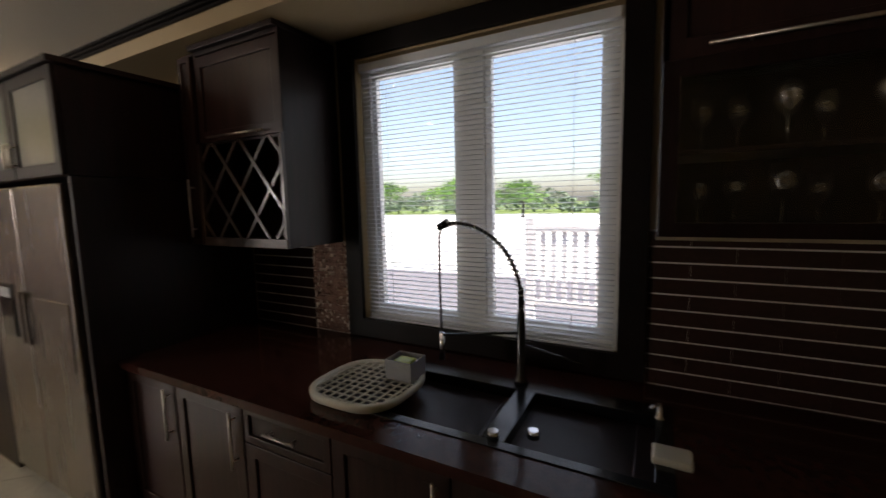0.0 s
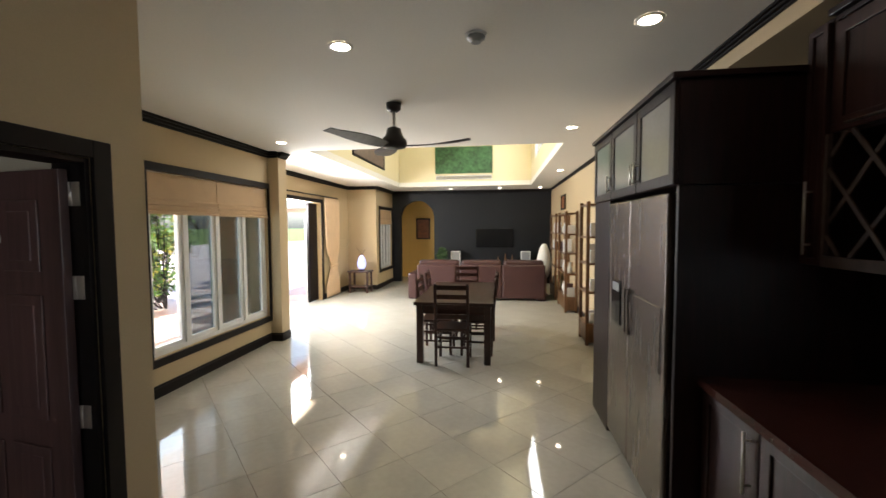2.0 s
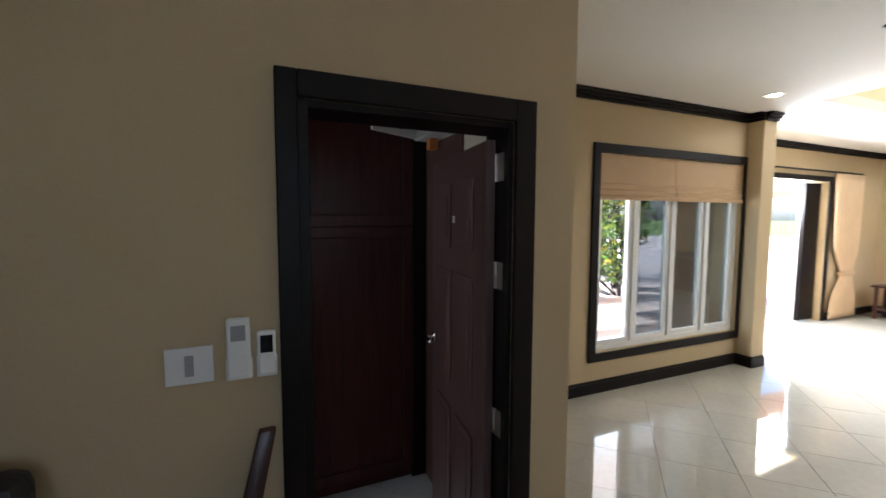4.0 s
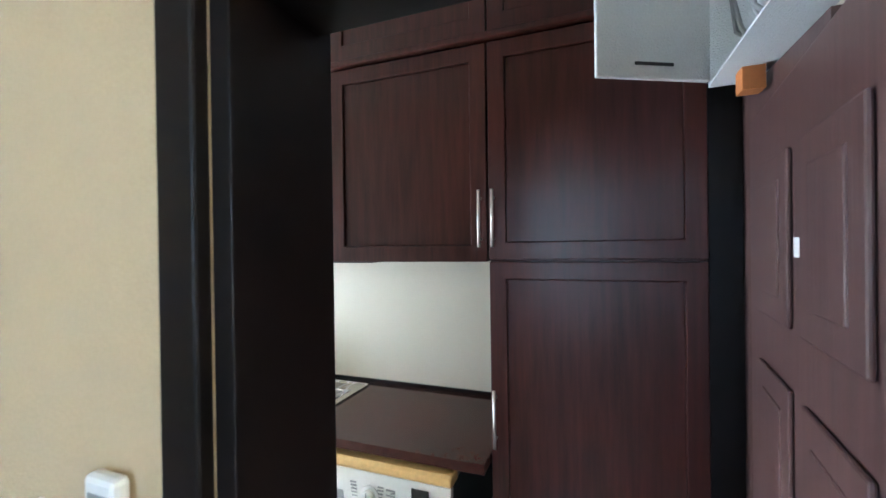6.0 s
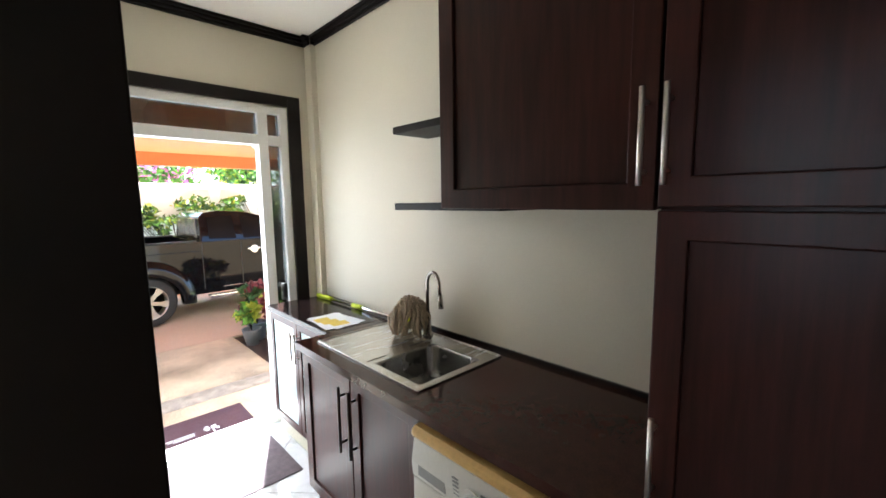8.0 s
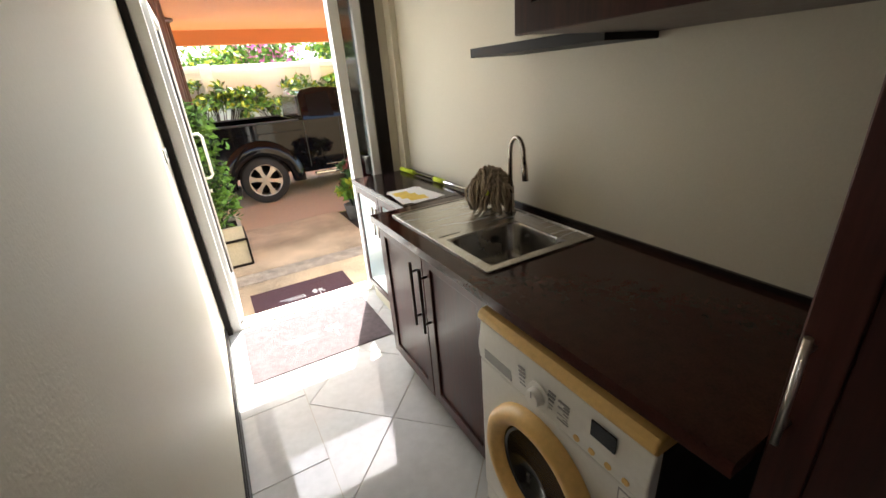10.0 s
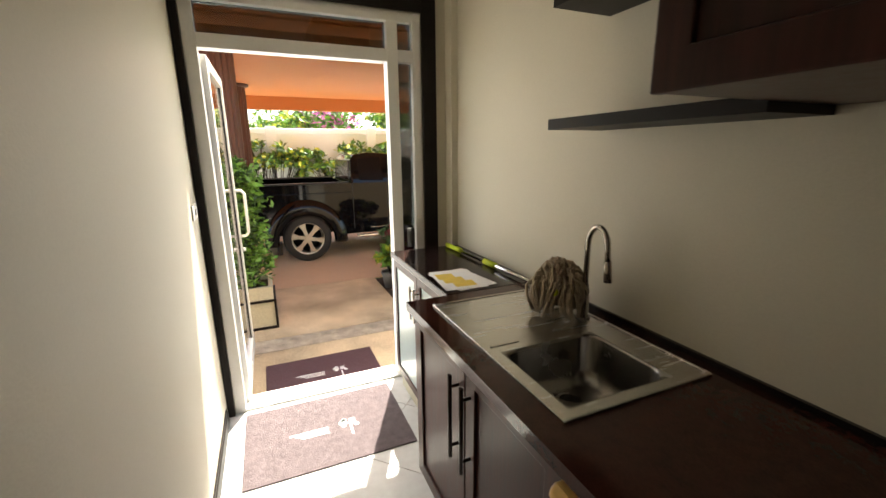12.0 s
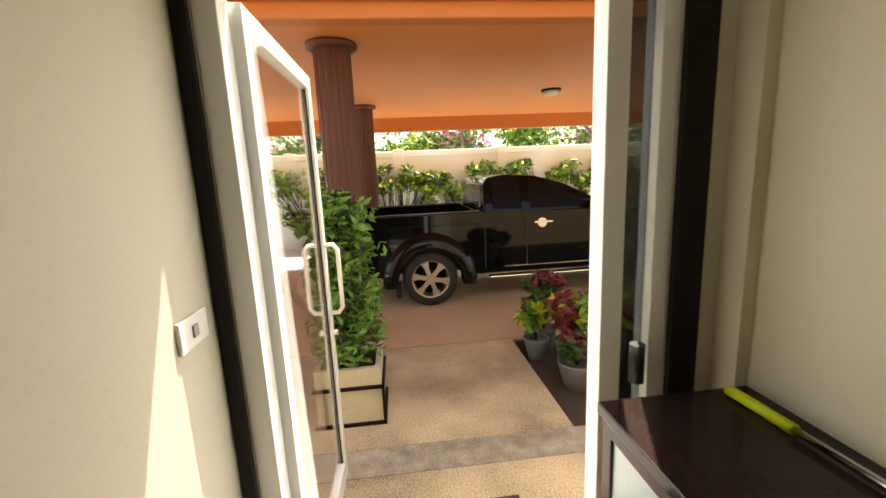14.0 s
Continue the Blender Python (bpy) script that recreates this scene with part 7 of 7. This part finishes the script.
    bx(bm, -3.24, -1.34, y1, y1 + 0.012, gz + 1.01, gz + 1.022)
    part("bed_crease", bm, M_CARBLACK, t, "pressed crease along the bed", 0.004)
    for a, b in ((y1 - 0.10, y1), (y0, y0 + 0.10)):
        boxpart("bed_rail", (-3.2, -1.34, a, b, gz + 1.151, gz + 1.172), M_BLACKMATT, t, bevel=0.006)
    bm = bmesh.new()
    tube(bm, [(-4.66, y1 - 0.06, gz + 1.20), (-4.68, y1 + 0.10, gz + 1.22)], 0.02)
    bx(bm, -4.76, -4.62, y1 + 0.06, y1 + 0.24, gz + 1.14, gz + 1.31)
    part("mirror", bm, M_CARBLACK, t, "", 0.02)
    boxpart("tail_light", (-1.32, -1.282, y1 - 0.10, y1 + 0.004, gz + 0.72, gz + 1.05), M_LEAFRED, t, "red tail light", 0.01)
    boxpart("rear_bumper", (-1.32, -1.16, y0 + 0.05, y1 - 0.05, gz + 0.42, gz + 0.60), M_CHROME, t, bevel=0.02)
    # broad bulging flares, swept from the wing out to a lip over the tyre
    for cx in (hub, front):
        bm = bmesh.new()
        n = 24
        rows = []
        for rr, k, out in ((0.60, 1.06, 0.0), (0.575, 1.05, 0.035), (0.53, 1.03, 0.075), (0.47, 1.01, 0.095), (0.425, 1.0, 0.085), (0.405, 1.0, 0.04), (0.405, 1.0, -0.06)):
            rows.append([bm.verts.new((cx + rr * math.cos(a), y1 + out, gz + 0.30 + rr * k * math.sin(a))) for a in (math.pi * (-0.02 + 1.04 * i / n) for i in range(n + 1))])
        for p, q in zip(rows, rows[1:]):
            for i in range(n):
                bm.faces.new((p[i], p[i + 1], q[i + 1], q[i])).smooth = True
        for e in (0, n):
            bm.faces.new([row[e] for row in rows])
        part("fender_flare", bm, M_CARBLACK, t, "broad glossy black fender flare")
        bm = bmesh.new()
        prism(bm, [(cx + 0.36, gz + 0.30), (cx + 0.44, gz + 0.30), (cx + 0.44, gz + 0.12), (cx + 0.37, gz + 0.12)], "y", y1 - 0.2, y1 - 0.02)
        part("mud_flap", bm, M_BLACKMATT, t)

    def part_wheel(cx, ys, s):
        cz = gz + r
        bm = bmesh.new()
        prof = [(-0.12, 0.235), (-0.12, 0.312), (-0.095, 0.346), (-0.04, 0.352), (0.04, 0.352), (0.095, 0.346), (0.12, 0.312), (0.12, 0.235)]
        loft(bm, [ring(bm, (cx, ys + s * a, cz), (0, 1, 0), q, 40) for a, q in prof], False)
        tyre = part("wheel", bm, M_TYRE, t, "black rubber tyre")
        bm = bmesh.new()
        loft(bm, [ring(bm, (cx, ys + s * a, cz), (0, 1, 0), q, 36) for a, q in ((0.118, 0.243), (0.122, 0.232), (0.07, 0.218), (-0.06, 0.215))], False)
        part("rim", bm, M_ALLOY, tyre, "silver alloy rim")
        bm = bmesh.new()
        loft(bm, [ring(bm, (cx, ys + s * a, cz), (0, 1, 0), q, 24) for a, q in ((-0.06, 0.215), (-0.055, 0.02))], True)
        part("brake_shade", bm, M_BLACKMATT, tyre)
        for k in range(6):
            a = math.pi / 3 * k + 0.2
            d, e = Vector((math.cos(a), 0, math.sin(a))), Vector((-math.sin(a), 0, math.cos(a)))
            c = Vector((cx, ys, cz))
            bm = bmesh.new()
            pts = [c + d * 0.03 + e * 0.030, c + d * 0.14 + e * 0.026, c + d * 0.222 + e * 0.052, c + d * 0.222 - e * 0.052, c + d * 0.14 - e * 0.026, c + d * 0.03 - e * 0.030]
            f0 = [bm.verts.new(p + Vector((0, s * 0.105, 0))) for p in pts]
            f1 = [bm.verts.new(p + Vector((0, s * 0.075, 0))) for p in pts]
            bm.faces.new(f0)
            bm.faces.new(list(reversed(f1)))
            for i in range(6):
                j = (i + 1) % 6
                bm.faces.new((f0[i], f0[j], f1[j], f1[i]))
            part("spoke", bm, M_ALLOY, tyre, "", 0.004, 1)
        bm = bmesh.new()
        cyl(bm, (cx, ys + s * 0.08, cz), (cx, ys + s * 0.125, cz), 0.05, 0.04, 18)
        part("hub_cap", bm, M_ALLOY, tyre)

    for cx in (hub, front):
        part_wheel(cx, y1 - 0.07, 1)
        part_wheel(cx, y0 + 0.07, -1)


pickup()


def yard_wall():
    w = thing("wall_yard", (-4, -10.6, GZ), "cream rendered garden wall with a coping", "garden wall", kind="structure")
    boxpart("panel_run", (-14, 8, -10.7, -10.55, GZ - 0.1, 1.95), M_YARDWALL, w, bevel=0)
    boxpart("coping", (-14, 8, -10.76, -10.49, 1.95, 2.10), M_YARDWALL, w, bevel=0.02)
    for i in range(8):
        x = -12.6 + 2.55 * i
        boxpart("pier", (x, x + 0.25, -10.78, -10.47, GZ - 0.1, 2.14), M_YARDWALL, w, bevel=0.01)


yard_wall()


def shrub(name, label, spots, counts, mats, size, seed, group="", trunk=None):
    x, y = spots[0][0], spots[0][1]
    s = thing(name, (x, y, GZ), label, "plant", group)
    rng = random.Random(seed)
    bm = bmesh.new()
    for cx, cy, cz, r, h in spots:
        for k in range(3):
            tip = (cx + rng.uniform(-r, r) * 0.6, cy + rng.uniform(-r, r) * 0.6, cz + rng.uniform(-h, h) * 0.6)
            base = trunk or (x, y, GZ - 0.02)
            mid = ((base[0] + tip[0]) / 2 + rng.uniform(-0.05, 0.05), (base[1] + tip[1]) / 2, (base[2] + tip[2]) / 2)
            tube(bm, [base, mid, tip], 0.008, 5)
    part("branching", bm, M_TRIM, s)
    for k, (m, c) in enumerate(zip(mats, counts)):
        leaves("foliage", m, s, spots, c, size, seed * 7 + k, 0.5)
    return s


for i in range(10):
    x = -8.6 + i * 0.98
    rng = random.Random(40 + i)
    shrub("climbing_shrub", "green climbing shrub trained along the garden wall", [(x + rng.uniform(-0.62, 0.62), -10.38 + rng.uniform(-0.05, 0.12), rng.choice((1.2, 1.3, 1.4, 1.7)) + rng.uniform(-0.16, 0.12), rng.uniform(0.14, 0.42), rng.uniform(0.07, 0.2)) for _ in range(11)] + [(x + rng.uniform(-0.4, 0.4), -10.3, rng.uniform(0.4, 1.0), 0.16, 0.3) for _ in range(3)],
          (430, 260, 200), (M_LEAF, M_LEAFDK, M_LEAFYEL), 0.085, 60 + i, "shrubs along the wall")
for i in range(8):
    x = -10.5 + i * 2.0
    rng = random.Random(90 + i)
    shrub("bougainvillea", "bougainvillea with pink blossom above the garden wall", [(x + rng.uniform(-1, 1), -12.2 + rng.uniform(-0.4, 0.4), rng.uniform(1.9, 2.9), rng.uniform(0.5, 0.9), rng.uniform(0.3, 0.5)) for _ in range(6)],
          (700, 300, 200), (M_LEAF, M_PINK if i % 2 else M_LEAFYEL, M_LEAFDK), 0.11, 120 + i, "shrubs beyond the wall")


def planter():
    p = thing("planter_box", (-1.79, -3.14, GZ), "square cement planter with a clipped green bush", "planter")
    x0, x1, y0, y1, zt = -2.0, -1.57, -3.36, -2.92, 0.30
    bm = bmesh.new()
    t = 0.035
    for a in ((x0, x1, y0, y0 + t), (x0, x1, y1 - t, y1), (x0, x0 + t, y0 + t, y1 - t), (x1 - t, x1, y0 + t, y1 - t)):
        bx(bm, *a, GZ, zt)
    part("box", bm, M_POT, p)
    bm = bmesh.new()
    for a in ((x0 - 0.02, x1 + 0.02, y1, y1 + 0.02), (x0 - 0.02, x0, y0, y1)):
        bx(bm, *a, GZ, GZ + 0.02)
        bx(bm, *a, zt - 0.14, zt - 0.12)
    bx(bm, x0 - 0.02, x0, y1, y1 + 0.02, GZ, zt - 0.12)
    part("stand", bm, M_TRIM, p, "dark metal stand")
    boxpart("soil", (x0 + t, x1 - t, y0 + t, y1 - t, GZ, zt - 0.04), M_SOIL, p, bevel=0)
    spots = [(-1.78 + 0.03 * math.sin(i * 2.1), -3.14 + 0.03 * math.cos(i * 1.7), 0.42 + 0.13 * i, 0.27 - 0.012 * i * (1 if i > 2 else 0), 0.15) for i in range(8)]
    bm = bmesh.new()
    for i in range(6):
        tube(bm, [(-1.79 + 0.03 * i - 0.07, -3.14, zt - 0.05), (-1.78 + 0.05 * math.sin(i), -3.14 + 0.05 * math.cos(i), 0.8), (-1.78 + 0.08 * math.sin(i * 2), -3.14 + 0.06 * math.cos(i), 1.35)], 0.008, 5)
    part("branching", bm, M_TRIM, p)
    leaves("foliage", M_LEAF, p, spots, 1500, 0.036, 5, 0.36)
    leaves("foliage", M_LEAFDK, p, spots, 1500, 0.036, 6, 0.5)
    outer = [(-1.80 + 0.20 * math.sin(i * 2.4), -3.14 + 0.20 * math.cos(i * 2.4), 0.40 + 0.045 * i, 0.11, 0.09) for i in range(22)]
    leaves("foliage", M_LEAF, p, outer, 380, 0.040, 7, 0.8)


planter()


def pot_plant(x, y, r, h, mat, leafmats, label, seed, lift=0.3):
    p = thing("pot_plant", (x, y, GZ - 0.03), label, "plant", "potted plants in the bed")
    bm = bmesh.new()
    lathe(bm, (x, y, GZ - 0.03), [(0, r * 0.65), (h * 0.9, r), (h, r * 1.06), (h, r * 0.9), (h * 0.85, r * 0.85)], 16)
    part("pot", bm, mat, p)
    bm = bmesh.new()
    rng = random.Random(seed)
    for k in range(7):
        a = rng.uniform(0, 6.28)
        tube(bm, [(x, y, GZ + h * 0.7), (x + 0.05 * math.cos(a), y + 0.05 * math.sin(a), GZ + h + lift * 0.5), (x + 0.13 * math.cos(a), y + 0.13 * math.sin(a), GZ + h + lift)], 0.005, 5)
    part("branching", bm, M_TRIM, p)
    for k, m in enumerate(leafmats):
        spots = [(x + rng.uniform(-0.13, 0.13), y + rng.uniform(-0.13, 0.13), GZ + h + lift * rng.uniform(0.25, 1.0), 0.085, 0.075) for _ in range(6)]
        leaves("foliage", m, p, spots, 170, 0.06, seed + k, 0.9)


pot_plant(-3.46, -3.88, 0.12, 0.22, M_GREYPOT, (M_LEAFRED, M_LEAFRED, M_LEAFDK), "crimson croton in a dark grey pot", 1, 0.48)
pot_plant(-3.33, -3.70, 0.11, 0.20, M_GREYPOT, (M_LEAFYEL, M_LEAF), "lime-leaved plant in a dark grey pot", 2, 0.25)
pot_plant(-3.58, -3.50, 0.14, 0.20, M_GREYPOT, (M_LEAFRED, M_LEAFYEL, M_LEAFRED), "red and yellow croton in a grey pot", 3, 0.40)
pot_plant(-3.46, -3.16, 0.14, 0.22, M_GREYPOT, (M_LEAFDK, M_LEAFRED), "dark-leaved plant in a grey bucket", 4, 0.12)
pot_plant(-3.70, -3.24, 0.14, 0.24, M_GREYPOT, (M_LEAFYEL, M_LEAF), "lime-leaved plant in a grey pot", 5, 0.34)
pot_plant(-3.92, -3.5, 0.14, 0.24, M_GREYPOT, (M_LEAFYEL, M_LEAFRED), "red and yellow croton in a grey pot", 6, 0.34)

# ---- beyond the kitchen window and the side windows ----


def deck():
    solid("deck", (2.35, 9, -4, 9, -0.13, -0.02), M_DECK, "pale paved deck outside the kitchen", "deck", "structure")
    r = thing("deck_railing", (5.6, -0.5, 0), "white balustrade along the deck", "railing")
    boxpart("top_rail", (5.55, 5.65, -3.5, 1.5, 1.28, 1.36), M_PVC, r)
    boxpart("bottom_rail", (5.57, 5.63, -3.5, 1.5, 0.28, 0.34), M_PVC, r)
    for i in range(36):
        y = -3.45 + i * 0.14
        boxpart("baluster", (5.585, 5.615, y, y + 0.06, 0.341, 1.279), M_PVC, r, bevel=0)
    for y in (-3.5, -1.0, 1.45):
        boxpart("post", (5.54, 5.66, y, y + 0.12, -0.02, 1.45), M_PVC, r)


deck()
solid("courtyard", (9.0, 60, -40, 60, -0.135, -0.10), M_PALESTRIP, "sunlit pale paving far outside", "paving", "structure")


def tree(x, y, h, r, seed, label="broad green tree far beyond the house"):
    t = thing("tree", (x, y, -0.14), label, "tree", "trees in the distance")
    rng = random.Random(seed)
    bm = bmesh.new()
    loft(bm, [ring(bm, (x, y, -0.2), (0, 0, 1), 0.05 * h, 10), ring(bm, (x + 0.1, y, h * 0.3), (0, 0, 1), 0.03 * h, 10), ring(bm, (x, y + 0.1, h * 0.6), (0, 0, 1), 0.016 * h, 10)])
    for k in range(6):
        a = k * 1.05
        tube(bm, [(x, y, h * (0.3 + 0.04 * k)), (x + r * 0.35 * math.cos(a), y + r * 0.35 * math.sin(a), h * 0.55), (x + r * 0.7 * math.cos(a), y + r * 0.7 * math.sin(a), h * 0.72)], 0.01 * h, 6)
    part("trunk", bm, M_TRIM, t)
    spots = [(x + rng.uniform(-r, r) * 0.8, y + rng.uniform(-r, r) * 0.8, h * rng.uniform(0.5, 0.95), r * rng.uniform(0.3, 0.5), h * rng.uniform(0.10, 0.18)) for _ in range(9)]
    leaves("crown", M_LEAF, t, spots, 900, 0.085 * h ** 0.6, seed, 0.5)
    leaves("crown_shade", M_LEAFDK, t, spots, 700, 0.085 * h ** 0.6, seed + 1, 0.5)


for i, (x, y, h, r) in enumerate(((46, 14, 4.2, 4), (52, 24, 5, 5), (44, 34, 4.6, 4), (50, 44, 5, 5), (38, 52, 5, 4.5), (55, 4, 5, 5), (48, -6, 4.5, 4), (-9, 3.2, 3.8, 1.6), (-10, 6.5, 4, 1.8), (-9.5, 10, 3.6, 1.5))):
    tree(x, y, h, r, 300 + i)


def tree_line():
    rng = random.Random(77)
    spots = []
    for i in range(150):
        y = -45 + i * 1.0
        h = 2.2 + 1.1 * math.sin(i * 0.31) + 0.9 * math.sin(i * 0.83 + 1) + rng.uniform(-0.5, 0.5)
        spots.append((72 + rng.uniform(-4, 4), y, 0.4 + h * 0.5, 1.6, max(h, 0.8) * 0.7))
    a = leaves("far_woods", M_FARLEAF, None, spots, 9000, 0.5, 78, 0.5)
    tagged(a, "hazy green line of far trees beyond the open ground", "woods", kind="stuff")


tree_line()
for k, (x, y) in enumerate(((-7.0, 7.5), (-7.6, 8.4), (-6.6, 6.7))):
    rng = random.Random(500 + k)
    shrub("garden_shrub", "sunlit green garden shrub beside the terrace", [(x + rng.uniform(-0.45, 0.45), y + rng.uniform(-0.45, 0.45), rng.uniform(0.3, 2.3), rng.uniform(0.25, 0.45), rng.uniform(0.2, 0.4)) for _ in range(9)],
          (700, 500, 200), (M_LEAF, M_LEAFDK, M_LEAFYEL), 0.07, 510 + k, "shrubs beside the terrace")


def terrace():
    # unseen slab added to keep sun off the return wall by the window
    solid("added_shade_eave", (-5.4, -3.34, 2.0, 5.49, 2.72, 2.84), M_ORANGE, "unseen orange eave added to shade the outside of the side window", "ceiling", "structure")
    solid("terrace_ceiling", (-5.9, -4.06, 5.5, 16.0, 2.72, 2.84), M_ORANGE, "orange painted ceiling over the terrace", "ceiling", "structure")
    solid("terrace_beam", (-6.02, -5.902, 5.5, 16.0, 2.60, 2.86), M_ORANGEDK, "orange painted terrace edge beam", "beam", "structure", 0.01)
    solid("terrace", (-30, -4.06, 2.0, 48, -0.13, -0.015), M_TERRA, "terracotta tiled terrace", "terrace", "structure")


terrace()

# ---- floor tiles ----


def clipped(poly, x0, x1, y0, y1):
    def cut(pts, inside, cross):
        out = []
        for p, q in zip(pts, pts[1:] + pts[:1]):
            if inside(p):
                out.append(p)
            if inside(p) != inside(q):
                out.append(cross(p, q))
        return out
    for k, lim, sign in ((0, x0, 1), (0, x1, -1), (1, y0, 1), (1, y1, -1)):
        if not poly:
            break
        poly = cut(poly, lambda p: (p[k] - lim) * sign >= 0, lambda p, q: tuple(p[i] + (q[i] - p[i]) * (lim - p[k]) / (q[k] - p[k]) for i in (0, 1)))
    return poly


def tile_floor():
    # diamonds laid at 45 degrees, centres where two lattice lines of opposite slant meet
    step, gap = 0.657, 0.0022
    half = step / 2
    bm = bmesh.new()
    prism(bm, [(-half + gap, 0), (0, -half + gap), (half - gap, 0), (0, half - gap)], "z", -0.012, 0.0)
    me = finish("tile", bm, M_FLOORTILE, 0.0)
    rooms = ((-1.622, KW, -1.45, 2.07), (WW, KW, 2.07, 4.2), (WW, RW, 4.2, 6.05), (TW - 0.2, RW, 6.05, 10.83), (-3.06, RW, 10.83, FAR + 0.2), (-3.06, -1.3, FAR + 0.2, 13.7))
    near = 0
    rest = bmesh.new()
    for n in range(-14, 30):
        for m in range(-18, 22):
            s, d = 1.885 + (n + 0.5) * step, 4.25 + (m + 0.5) * step
            x, y = (s - d) / 2, (s + d) / 2
            if not (-4.4 < x < 2.4 and -3.4 < y < 14):
                continue
            inside = any(a + half <= x <= b - half and c <= y <= e for a, b, c, e in rooms) and -1.1 < y < 12.4
            if inside and (x + half < WW or y - half > 2.07 or x - half > -1.62) and near < 295 and (y < 5.7 or y > 6.4 or x > WW + half):
                o = new("tile", me)
                o.parent = floor
                o.location = (x, y, 0)
                near += 1
                continue
            r = half - gap
            for a, b, c, e in rooms:
                poly = clipped([(x - r, y), (x, y - r), (x + r, y), (x, y + r)], a, b, c, e)
                if len(poly) > 2:
                    prism(rest, poly, "z", -0.012, 0.0)
    tagged(part("tiles_cut", rest, M_FLOORTILE, floor), kind="stuff")


tile_floor()


def utility_floor():
    f = solid("floor_utility", (UW, DWI - 0.004, EX - 0.15, 1.9, -0.012, -0.004), M_GROUT, "pale grout bed under the utility tiles", "floor", "structure")
    x_in, half = -2.03, 0.3285

    def piece(poly):
        if len(poly) < 3:
            return
        bm = bmesh.new()
        cx, cy = sum(p[0] for p in poly) / len(poly), sum(p[1] for p in poly) / len(poly)
        shrunk = []
        for p in poly:
            d = Vector((p[0] - cx, p[1] - cy))
            if d.length < 0.01:
                return
            shrunk.append((cx + d.x * (1 - 0.0035 / d.length), cy + d.y * (1 - 0.0035 / d.length)))
        prism(bm, shrunk, "z", -0.004, 0.0)
        part("tile", bm, M_UTILTILE, f)

    y = -0.092 - 0.4645 * 4
    while y < 1.9:
        piece(clipped([(x_in, y), (DWI - 0.004, y), (DWI - 0.004, y + 0.4645), (x_in, y + 0.4645)], UW, DWI - 0.004, EX - 0.15, 1.9))
        y += 0.4645
    for i in range(-1, 6):
        for j in range(-6, 10):
            if (i + j) % 2:
                continue
            cx, cy = x_in - half * i, -0.476 + half * j + half
            piece(clipped([(cx - half, cy), (cx, cy - half), (cx + half, cy), (cx, cy + half)], UW + 0.35, x_in, EX - 0.15, 1.9))


utility_floor()
